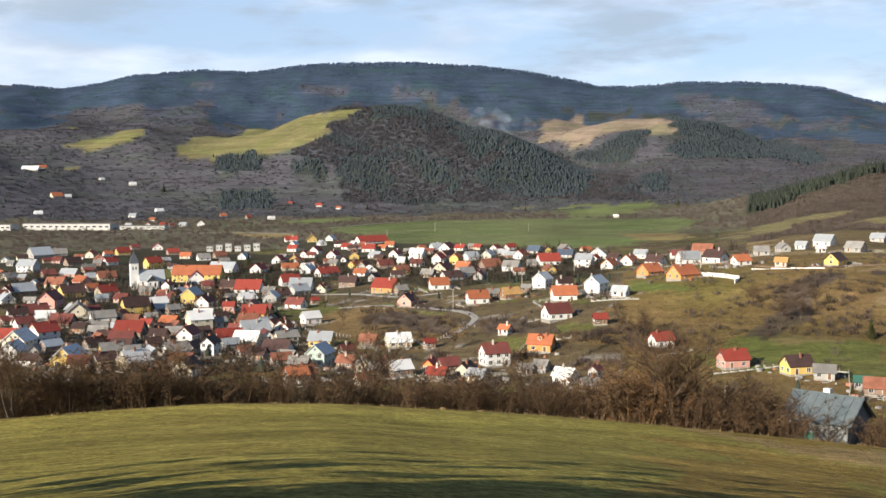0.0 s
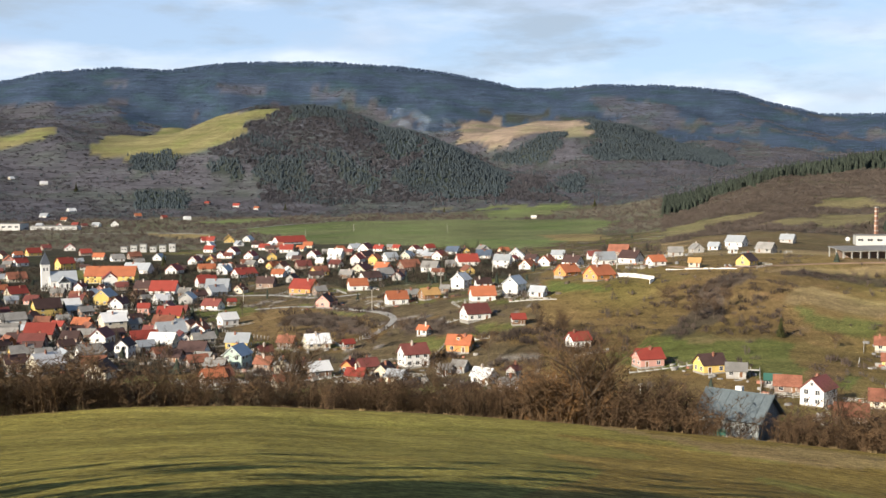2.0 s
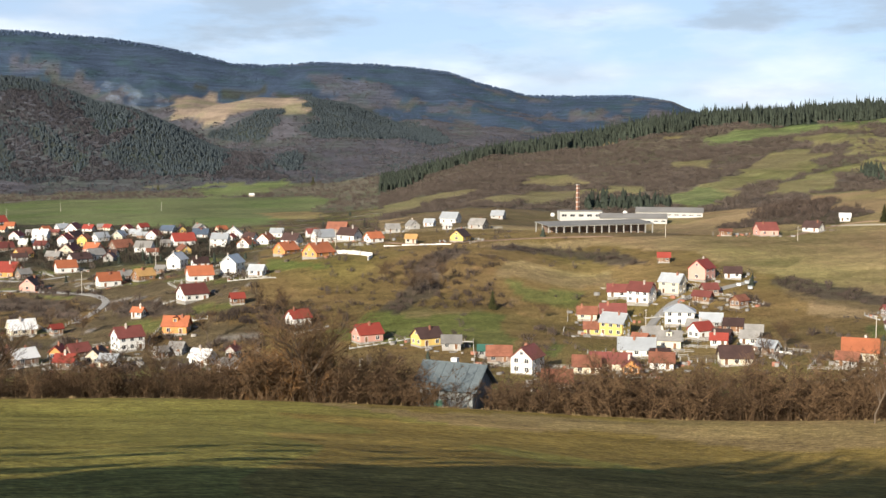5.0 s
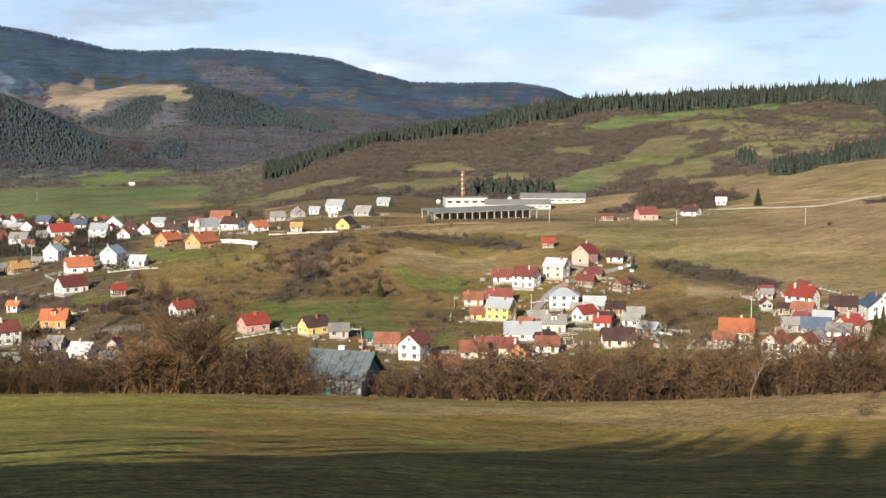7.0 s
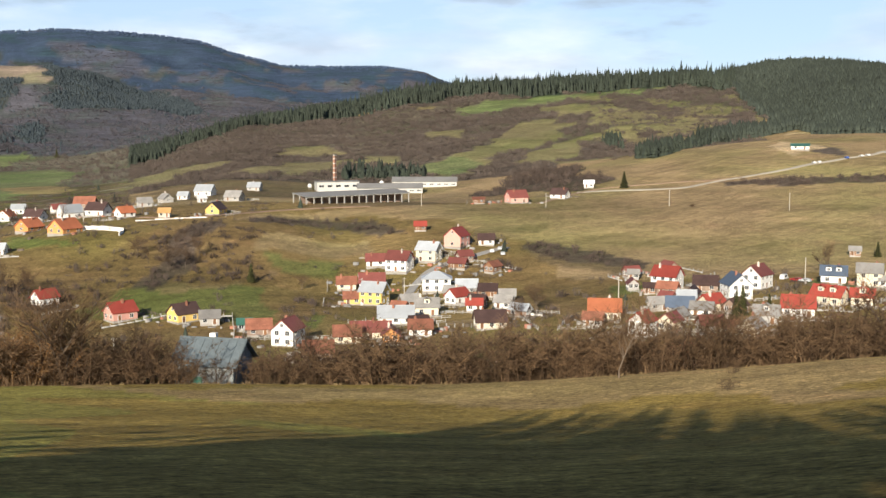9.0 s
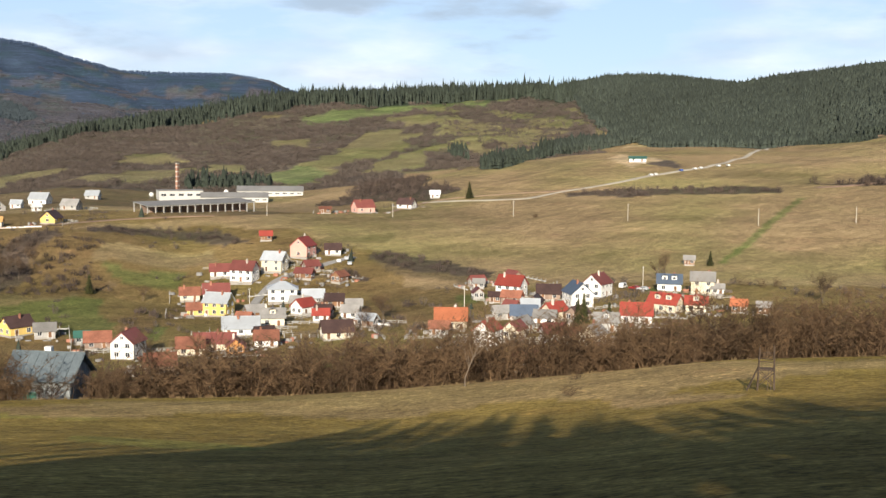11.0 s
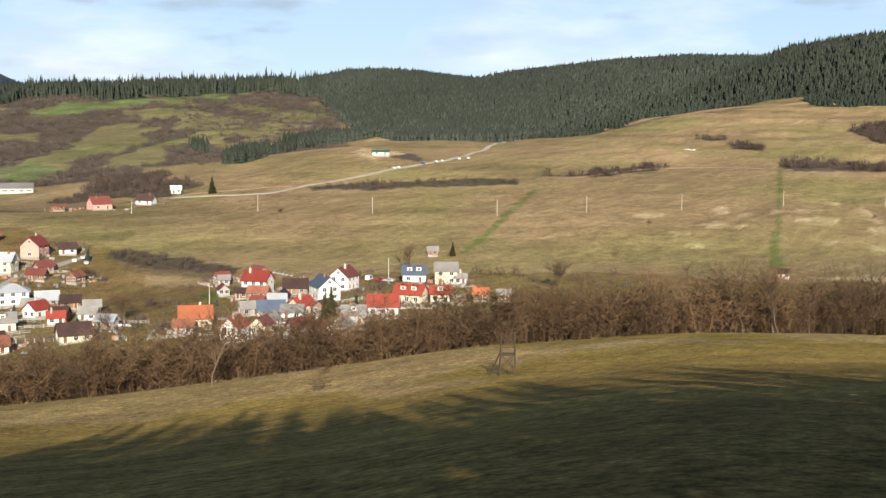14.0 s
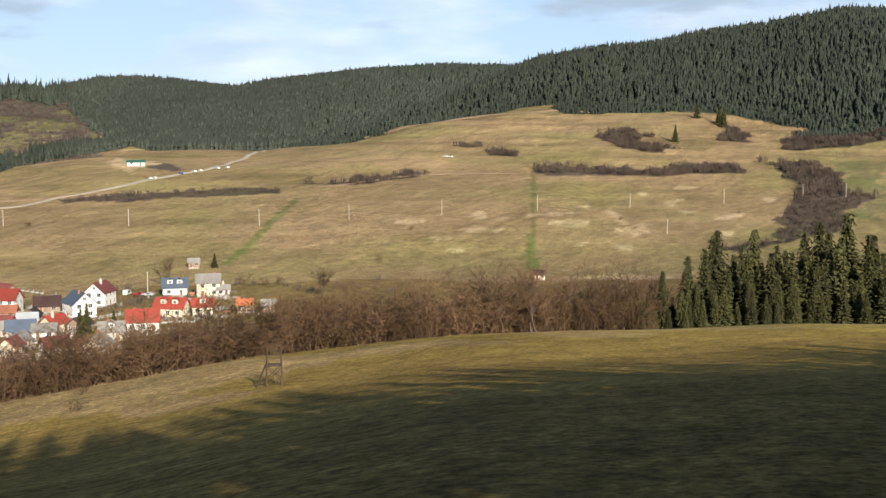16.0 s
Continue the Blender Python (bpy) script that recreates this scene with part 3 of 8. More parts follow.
patch("thicket", (236, 375), (248, 380), (250, 374), (242, 367))
patch("thicket", (450, 466), (493, 426), (555, 398), (536, 385), (487, 413), (444, 454))
patch("thicket", (574, 399), (613, 383), (666, 364), (654, 355), (601, 368))
patch("thicket", (696, 295), (721, 295), (744, 241), (805, 195), (762, 177), (715, 239))
patch("thicket", (890, 325), (918, 298), (884, 259), (832, 244), (818, 269))
patch("thicket", (916, 227), (1009, 235), (1000, 216), (958, 209))
patch("thicket", (764, 365), (792, 373), (783, 348), (747, 334))
patch("thicket", (799, 406), (823, 398), (802, 388))
patch("thicket", (503, 126), (533, 100), (600, 124), (684, 119), (846, 168), (828, 137), (693, 86), (588, 78), (543, 94), (497, 107))
patch("thicket", (450, 472), (483, 449), (552, 399), (536, 388), (464, 432), (444, 456))
patch("straw", (552, 532), (592, 551), (621, 555), (604, 509), (568, 493), (535, 505))
patch("strip", (371, 294), (414, 313), (482, 346), (532, 368), (531, 364), (478, 339), (410, 307), (369, 290))
patch("strip", (428, 184), (518, 220), (682, 289), (684, 286), (520, 217), (430, 179))
patch("dry", (534, 184), (549, 168), (539, 160), (523, 174))
patch("dry", (670, 147), (680, 141), (669, 133), (656, 137))
patch("dry", (689, 198), (702, 184), (689, 184))
patch("dry", (545, 228), (559, 214), (545, 212))
patch("dry", (488, 198), (499, 183), (488, 182))
patch("dry", (604, 172), (613, 165), (599, 159))
patch("tan", (790, 578), (884, 564), (911, 520), (971, 463), (1012, 453), (1052, 416), (1013, 401), (974, 436), (949, 453), (893, 510), (850, 543))
patch("dry", (414, 163), (422, 141), (408, 114), (396, 132))
patch("tan", (897, 296), (897, 267), (896, 239), (896, 213), (861, 230), (852, 250))
patch("lawn", (304, 277), (317, 266), (309, 249), (279, 235), (285, 254))
patch("lawn", (249, 317), (267, 316), (256, 298), (242, 294))
patch("lawn", (185, 299), (207, 291), (196, 274), (176, 276))
patch("lawn", (247, 312), (264, 310), (254, 295), (241, 302))
patch("lawn", (131, 324), (158, 350), (159, 338), (141, 321))
patch("lawn", (-70, 862), (-54, 874), (-42, 809))
patch("lawn", (-216, 828), (-193, 854), (-178, 770), (-194, 758))
patch("lawn", (81, 533), (98, 475), (102, 462), (75, 478))
patch("lawn", (-46, 410), (-38, 530), (-23, 546), (-17, 514))
patch("tan", (146, 434), (175, 444), (222, 444), (214, 422), (175, 433), (153, 426))
patch("tan", (114, 420), (144, 428), (168, 415), (141, 392), (115, 391))
patch("tan", (282, 437), (305, 436), (292, 421), (270, 429))
patch("bank", (-57, 513), (-46, 567), (-23, 540), (1, 499), (11, 470), (3, 446), (-10, 455), (-28, 455), (-43, 466))
patch("bank", (98, 433), (116, 453), (143, 469), (176, 451), (156, 399), (137, 395), (121, 409), (103, 403))
patch("thicket", (109, 401), (124, 426), (136, 447), (147, 466), (152, 460), (139, 434), (124, 404), (115, 396))
patch("bank", (47, 406), (69, 424), (104, 431), (112, 412), (94, 390), (70, 390))
patch("bank", (131, 334), (158, 370), (180, 387), (176, 370), (145, 330))
patch("bank", (213, 332), (235, 326), (227, 293), (202, 266), (184, 272))
patch("thicket", (274, 392), (294, 386), (298, 349), (285, 338), (271, 363))
patch("thicket", (248, 386), (251, 369), (255, 354), (247, 357))
patch("fir", (387, 825), (405, 861), (432, 842), (457, 825), (424, 764))
patch("thicket", (906, 180), (999, 185), (1095, 178), (1139, 170), (1096, 120), (974, 107), (937, 139))
patch("fir", (985, 182), (1095, 178), (1139, 170), (1096, 120), (1010, 116))
patch("straw", (-268, 1411), (-177, 1352), (-160, 1274), (-234, 1299))
patch("green", (-253, 1681), (-200, 1809), (-133, 1875), (-126, 1776), (-182, 1638))
patch("green", (164, 1877), (204, 1901), (289, 1906), (286, 1882), (199, 1861))
patch("olive", (475, 1154), (489, 1058), (479, 1042), (424, 1031))
patch("olive", (403, 978), (442, 969), (407, 892), (369, 896))
patch("tan", (649, 1352), (696, 1229), (692, 1208), (641, 1334))
patch("olive", (222, 894), (257, 889), (304, 957), (352, 982), (365, 1020), (346, 1116), (287, 1051))
patch("olive", (316, 870), (364, 865), (414, 881), (442, 946), (403, 973))
patch("olive", (423, 1042), (446, 1033), (482, 1024), (487, 1049), (458, 1090))
patch("thicket", (346, 559), (417, 632), (498, 679), (433, 552), (416, 533), (386, 515), (345, 534))
patch("olive", (481, 851), (525, 875), (556, 886), (688, 1022), (740, 1032), (739, 997), (636, 879), (606, 859), (562, 843), (527, 822), (492, 781), (448, 733), (434, 767))
patch("green", (480, 848), (523, 872), (527, 844), (492, 786), (453, 748), (457, 809))
patch("green", (708, 1164), (751, 1197), (807, 1195), (855, 1182), (885, 1166), (924, 1131), (1000, 1099), (1137, 1132), (1126, 1128), (944, 1093), (871, 1138), (816, 1148), (762, 1128), (730, 1114))
patch("olive", (798, 1132), (811, 1059), (796, 1044), (759, 1077))
patch("olive", (760, 988), (804, 1025), (830, 1008), (806, 933), (708, 842), (674, 825), (670, 844), (695, 882))
patch("olive", (529, 790), (612, 847), (654, 860), (660, 841), (620, 819), (580, 773), (513, 721))
patch("olive", (862, 951), (923, 935), (858, 868), (822, 906))
patch("olive", (719, 851), (808, 898), (777, 824), (734, 781), (701, 785), (689, 810))
patch("olive", (604, 1067), (638, 1049), (632, 1020), (598, 975), (573, 1012))
patch("olive", (395, 937), (445, 962), (446, 937), (410, 878), (375, 872))
patch("olive", (452, 935), (488, 970), (498, 930), (476, 881), (448, 874))
patch("fir", (664, 836), (672, 835), (618, 766), (610, 767))
patch("fir", (513, 615), (640, 750), (660, 736), (724, 769), (767, 754), (802, 752), (779, 727), (736, 738), (678, 720), (536, 598), (501, 587))
patch("dry", (552, 532), (591, 559), (604, 534), (582, 512), (545, 501))
patch("scrub", (600, 531), (590, 493), (572, 482), (571, 503))
patch("dry", (748, 701), (785, 715), (819, 699), (753, 693))
patch("thicket", (120, 421), (135, 451), (147, 467), (163, 475), (162, 461), (148, 440), (133, 416), (125, 411))
patch("thicket", (-38, 530), (-22, 532), (-6, 506), (4, 477), (-1, 462), (-20, 480), (-36, 494))
patch("thicket", (-18, 563), (-1, 536), (11, 509), (14, 494), (-1, 514), (-17, 541))
patch("thicket", (8, 486), (34, 463), (42, 429), (35, 423), (16, 445))
patch("dry", (667, 133), (658, 133), (654, 136), (657, 141), (664, 145), (673, 145), (677, 141), (675, 136))
patch("dry", (607, 161), (599, 161), (595, 163), (596, 167), (601, 170), (609, 171), (615, 169), (614, 165))
patch("dry", (596, 133), (590, 133), (588, 135), (589, 138), (595, 140), (600, 140), (603, 139), (602, 136))
patch("dry", (545, 122), (539, 122), (537, 125), (538, 128), (543, 131), (549, 131), (551, 128), (550, 125))
patch("dry", (556, 185), (551, 184), (547, 186), (548, 188), (551, 191), (557, 192), (561, 190), (561, 187))
patch("dry", (541, 171), (535, 171), (531, 174), (531, 177), (534, 180), (540, 180), (544, 178), (544, 174))
patch("dry", (557, 170), (550, 170), (547, 172), (547, 175), (551, 178), (556, 178), (561, 176), (561, 173))
patch("dry", (535, 165), (530, 165), (527, 167), (528, 169), (531, 171), (536, 172), (540, 171), (540, 168))
patch("dry", (494, 155), (489, 155), (486, 158), (487, 162), (490, 164), (495, 164), (498, 162), (498, 158))
patch("dry", (538, 198), (531, 198), (526, 203), (525, 209), (528, 212), (533, 212), (538, 207), (541, 202))
patch("dry", (499, 185), (495, 184), (493, 186), (493, 189), (497, 191), (500, 191), (502, 190), (502, 187))
patch("dry", (544, 221), (539, 220), (536, 221), (536, 223), (541, 226), (545, 227), (548, 226), (547, 223))
patch("dry", (506, 231), (500, 231), (495, 237), (494, 244), (497, 249), (503, 249), (508, 243), (509, 236))
patch("dry", (533, 251), (528, 250), (524, 253), (524, 258), (528, 261), (533, 262), (537, 259), (537, 255))
patch("dry", (582, 213), (576, 213), (571, 214), (571, 217), (576, 220), (582, 221), (586, 219), (586, 216))
patch("dry", (696, 187), (688, 187), (681, 192), (680, 198), (685, 202), (695, 203), (702, 198), (701, 191))
patch("dry", (655, 205), (648, 204), (643, 206), (643, 209), (648, 212), (655, 213), (660, 211), (660, 208))
patch("dry", (508, 222), (504, 221), (501, 222), (502, 224), (505, 226), (509, 227), (511, 226), (510, 224))
patch("dry", (573, 194), (567, 194), (563, 195), (563, 198), (568, 201), (574, 202), (578, 200), (577, 197))
patch("dry", (644, 174), (638, 173), (634, 174), (636, 177), (641, 180), (647, 180), (651, 179), (650, 176))
patch("dry", (458, 224), (454, 223), (451, 225), (451, 228), (454, 231), (458, 232), (460, 230), (460, 226))
patch("dry", (530, 236), (526, 235), (523, 238), (523, 241), (526, 244), (530, 245), (533, 242), (533, 239))
patch("dry", (477, 243), (472, 243), (468, 246), (467, 250), (469, 253), (474, 253), (477, 250), (479, 246))
patch("dry", (501, 269), (497, 269), (493, 271), (492, 275), (495, 279), (500, 280), (504, 277), (504, 273))
patch("scrubland", (249, 862), (284, 793), (333, 811), (365, 786), (307, 660), (213, 596), (183, 635))
patch("scrubland", (219, 512), (263, 550), (297, 526), (282, 499), (242, 505))


# ---- the ground: one sheet out to the hills ----
LAND = {  # base colours of the ground; distance haze is mixed into the far ones
    "field": (0.310, 0.214, 0.056), "greenfield": (0.300, 0.250, 0.062), "stubble": (0.360, 0.250, 0.105), "village": (0.122, 0.094, 0.052), "green": (0.152, 0.170, 0.074), "straw": (0.275, 0.208, 0.098),
    # domewood, heath and woods have blue distance haze mixed into their colours
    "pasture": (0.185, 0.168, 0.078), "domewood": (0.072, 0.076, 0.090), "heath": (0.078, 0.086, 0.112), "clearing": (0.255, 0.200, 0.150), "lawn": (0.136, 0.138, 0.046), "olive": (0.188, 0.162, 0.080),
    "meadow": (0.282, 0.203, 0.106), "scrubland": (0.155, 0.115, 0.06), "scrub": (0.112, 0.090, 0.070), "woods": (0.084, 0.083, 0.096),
    "fir": (0.034, 0.046, 0.032), "hazy_fir": (0.044, 0.066, 0.104), "thicket": (0.098, 0.075, 0.055), "strip": (0.165, 0.165, 0.06), "dry": (0.43, 0.325, 0.190), "tan": (0.20, 0.15, 0.075),
    # gardens: soil darkened further for the shade between the crowded houses
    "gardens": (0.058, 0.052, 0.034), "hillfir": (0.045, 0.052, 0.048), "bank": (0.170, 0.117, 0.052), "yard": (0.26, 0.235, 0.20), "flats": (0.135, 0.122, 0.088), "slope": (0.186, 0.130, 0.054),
}
KINDS = list(LAND)


def inside(poly, x, y):
    c = np.zeros(x.shape, bool)
    j = len(poly) - 1
    for i in range(len(poly)):
        (xi, yi), (xj, yj) = poly[i], poly[j]
        hit = ((yi > y) != (yj > y)) & (x < (xj - xi) * (y - yi) / (yj - yi + 1e-9) + xi)
        c ^= hit
        j = i
    return c


def land(x, y):
    """The kind of land at arrays of x, y, as indices into KINDS."""
    x, y = np.asarray(x, float), np.asarray(y, float)
    d, b = np.hypot(x, y), np.degrees(np.arctan2(x, y))
    k = KINDS.index
    out = np.full(x.shape, k("village"))
    out[d < 118 + np.clip((b - 50) * 1.7, 0, 60)] = k("field")
    out[(np.abs(b) > 100)] = k("field")
    n1, n2 = rolling(x, y, 420, 11), rolling(x, y, 130, 12)
    out[(d > 1080) & (b < 18)] = k("flats")
    v1, v2 = rolling(x, y, 48, 31), rolling(x, y, 26, 32)
    town = out == k("village")
    out[town & (v1 + 0.6 * v2 > 0.62)] = k("lawn")
    out[town & (v1 - 0.7 * v2 < -0.75)] = k("yard")
    out[town & (v1 * v2 < -0.22)] = k("bank")
    verge = 118 + np.clip((b - 50) * 1.7, 0, 60)
    out[(out == k("field")) & (b > -30) & (b < 100) & (verge - d < 14 + np.clip(b, 0, 40) * 0.6 + 12 * v2) & (v1 + v2 > -0.5) & (b > 14 + 8 * v1)] = k("stubble")
    out[(out == k("field")) & (b > -100) & (b < 13 + 14 * v2 + 6 * v1)] = k("greenfield")
    right = (b > 15) & (b < 100)
    out[(b > 9) & (b < 36) & (d > 300) & (d <= 600)] = k("slope")
    out[(b >= 34) & (b < 100) & (d > 118 + np.clip((b - 50) * 1.7, 0, 60)) & (d <= 600)] = k("slope")
    out[right & (b < 40) & (d > 590)] = k("meadow")
    out[right & (b < 40 + 2 * n2) & (d > 840)] = k("scrub")
    out[(b >= 36) & (b < 100) & (d > 425 + 15 * n2)] = k("meadow")
    out[(b >= 36) & (b < 45.5) & (d > 900) & (n2 + 0.5 * v1 > -0.35)] = k("scrub")
    out[(out == k("meadow")) & (d > 880) & (b > 30) & (b < 46)] = k("olive")
    crest = np.interp(b, [14, 21, 27, 33, 40, 46], [1410, 1440, 1470, 1475, 1470, 1440])
    out[right & (b < 46) & (d > crest + 35 * n2 + 18 * v1)] = k("fir")
    edge = np.interp(b, WOOD_EDGE[:, 0], WOOD_EDGE[:, 1])
    out[(b >= 44.3) & (b < 100) & (d > edge + 10 * n2)] = k("fir")
    # beyond this distance the land takes its haze-tinted kinds
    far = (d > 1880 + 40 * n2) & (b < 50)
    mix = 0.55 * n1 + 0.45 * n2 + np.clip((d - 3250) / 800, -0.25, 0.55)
    out[far] = np.where(mix[far] > 0.30, np.where(d[far] > 2900, k("hazy_fir"), k("woods")), k("woods"))
    wob = np.clip(d / 90, 1, 14)
    wx, wy = x + wob * rolling(x, y, 70, 21), y + wob * rolling(x, y, 70, 22)
    for kind, poly in PATCHES:
        out[inside(poly, *((x, y) if kind == "strip" else (wx, wy)))] = k(kind)
    return out


def ground_sheet():
    fine, rough = np.arange(-27, 92, 0.22), np.concatenate([np.arange(92, 333, 4.0)])
    bear = np.radians(np.concatenate([fine, rough]))
    dist = np.concatenate([[0.02, 0.4, 1.2], np.geomspace(3, 350, 150), np.arange(355, 1150, 5.0), np.geomspace(1155, 4950, 105)])
    B, D = np.meshgrid(bear, dist)
    x, y = D * np.sin(B), D * np.cos(B)
    z = height(x.ravel(), y.ravel()).reshape(x.shape)
    nb, nd = len(bear), len(dist)
    idx = np.arange(nb * nd).reshape(nd, nb)
    nxt = np.roll(idx, -1, axis=1)
    a, b, c, e = idx[:-1].ravel(), nxt[:-1].ravel(), nxt[1:].ravel(), idx[1:].ravel()
    hub = np.stack([np.full(nb, nb * nd), idx[0], nxt[0]], 1)      # closes the sheet at the middle
    tris = np.concatenate([np.stack([a, c, b], 1), np.stack([a, e, c], 1), hub])
    x, y, z = (np.append(q.ravel(), q[0].mean()) for q in (x, y, z))
    me = bulk_mesh("ground", np.stack([x.ravel(), y.ravel(), z.ravel()], 1), tris, [M_GROUND])
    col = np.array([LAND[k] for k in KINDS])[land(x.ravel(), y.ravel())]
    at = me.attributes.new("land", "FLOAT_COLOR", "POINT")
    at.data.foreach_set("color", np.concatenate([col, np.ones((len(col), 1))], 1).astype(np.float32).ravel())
    me.polygons.foreach_set("use_smooth", np.ones(len(tris), bool))
    return tagged(new("ground", me), "grassy hillside and valley floor in winter, olive and brown", "ground", kind="structure")


def ground_material():
    m = bpy.data.materials.new("ground")
    m.use_nodes = True
    ns, lk = m.node_tree.nodes, m.node_tree.links.new
    bs = ns["Principled BSDF"]
    bs.inputs["Roughness"].default_value, bs.inputs["Specular IOR Level"].default_value = 0.95, 0.1
    at = ns.new("ShaderNodeAttribute")
    at.attribute_name = "land"
    co = ns.new("ShaderNodeTexCoord")
    last = at.outputs["Color"]
    # tussocks, patches and broad bands of drier and greener grass
    for scale, dark, light, stretch in ((9.0, 0.50, 1.55, (1, 1, 0)), (3.2, 0.36, 1.70, (1, 1, 0)), (1.1, 0.52, 1.50, (0.9, 1.2, 0)), (0.5, 0.72, 1.28, (0.012, 0.012, 0.5)), (0.25, 0.70, 1.30, (1, 1, 0)), (0.09, 0.80, 1.22, (0.5, 1.6, 0)), (0.035, 0.80, 1.22, (0.6, 1.5, 0)), (0.007, 0.84, 1.18, (1, 1, 0))):
        mp = ns.new("ShaderNodeMapping")
        mp.inputs["Scale"].default_value = stretch
        n = ns.new("ShaderNodeTexNoise")
        n.inputs["Scale"].default_value, n.inputs["Detail"].default_value, n.inputs["Roughness"].default_value = scale, 6, 0.65
        r = ns.new("ShaderNodeMapRange")
        r.inputs["From Min"].default_value, r.inputs["From Max"].default_value = 0.3, 0.7
        r.inputs["To Min"].default_value, r.inputs["To Max"].default_value = dark, light
        v = ns.new("ShaderNodeVectorMath")
        v.operation = "SCALE"
        lk(co.outputs["Object"], mp.inputs["Vector"])
        lk(mp.outputs["Vector"], n.inputs["Vector"])
        lk(n.outputs["Fac"], r.inputs["Value"])
        lk(last, v.inputs[0])
        lk(r.outputs["Result"], v.inputs["Scale"])
        last = v.outputs["Vector"]
    # greener ground in broad sweeps
    ng = ns.new("ShaderNodeTexNoise")
    ng.inputs["Scale"].default_value, ng.inputs["Detail"].default_value = 0.011, 5
    rg = ns.new("ShaderNodeMapRange")
    rg.inputs["From Min"].default_value, rg.inputs["From Max"].default_value = 0.46, 0.66
    mg = ns.new("ShaderNodeMix")
    mg.data_type = "RGBA"
    mg.blend_type = "MULTIPLY"
    mg.inputs["B"].default_value = (0.86, 1.0, 0.80, 1)
    lk(co.outputs["Object"], ng.inputs["Vector"])
    lk(ng.outputs["Fac"], rg.inputs["Value"])
    lk(rg.outputs["Result"], mg.inputs["Factor"])
    lk(last, mg.inputs["A"])
    last = mg.outputs["Result"]
    # straw-coloured blotches where the grass has died back
    n = ns.new("ShaderNodeTexNoise")
    n.inputs["Scale"].default_value, n.inputs["Detail"].default_value = 0.09, 8
    n.inputs["Roughness"].default_value = 0.7
    r = ns.new("ShaderNodeMapRange")
    r.inputs["From Min"].default_value, r.inputs["From Max"].default_value = 0.52, 0.75
    r.inputs["To Max"].default_value = 0.5
    mx = ns.new("ShaderNodeMix")
    mx.data_type = "RGBA"
    mx.blend_type = "MULTIPLY"
    mx.inputs["B"].default_value = (1.45, 1.22, 1.35, 1)
    lk(co.outputs["Object"], n.inputs["Vector"])
    lk(n.outputs["Fac"], r.inputs["Value"])
    lk(r.outputs["Result"], mx.inputs["Factor"])
    lk(last, mx.inputs["A"])
    lk(mx.outputs["Result"], bs.inputs["Base Color"])
    nb = ns.new("ShaderNodeTexNoise")
    nb.inputs["Scale"].default_value, nb.inputs["Detail"].default_value, nb.inputs["Roughness"].default_value = 2.4, 9, 0.75
    bp = ns.new("ShaderNodeBump")
    bp.inputs["Strength"].default_value, bp.inputs["Distance"].default_value = 0.9, 0.25
    lk(co.outputs["Object"], nb.inputs["Vector"])
    lk(nb.outputs["Fac"], bp.inputs["Height"])
    lk(bp.outputs["Normal"], bs.inputs["Normal"])
    return m


M_GROUND = ground_material()
ground_sheet()

# ---- plants ----
def twig(vs, ts, a, b, r, tip=0.25):
    """A three-sided tapered shoot from a to b."""
    a, b = np.array(a, float), np.array(b, float)
    ax = (b - a) / (np.linalg.norm(b - a) + 1e-9)
    u = np.cross(ax, (0.31, 0.77, 0.55))
    u /= np.linalg.norm(u)
    w = np.cross(ax, u)
    k = len(vs)
    for end, rr in ((a, r), (b, r * tip)):
        for i in range(3):
            t = 2.094 * i
            vs.append(end + (u * math.cos(t) + w * math.sin(t)) * rr)
    for i in range(3):
        j = (i + 1) % 3
        ts.append((k + i, k + j, k + 3 + j))
        ts.append((k + i, k + 3 + j, k + 3 + i))


def sliver(vs, ts, a, b, r):
    """A thin shoot as two crossing blades."""
    a, b = np.array(a, float), np.array(b, float)
    ax = (b - a) / (np.linalg.norm(b - a) + 1e-9)
    u = np.cross(ax, (0.31, 0.77, 0.55))
    u *= r / np.linalg.norm(u)
    w = np.cross(ax, u)
    k = len(vs)
    vs += [a + u, a - u, b, a + w, a - w]
    ts += [(k, k + 1, k + 2), (k + 3, k + 4, k + 2)]


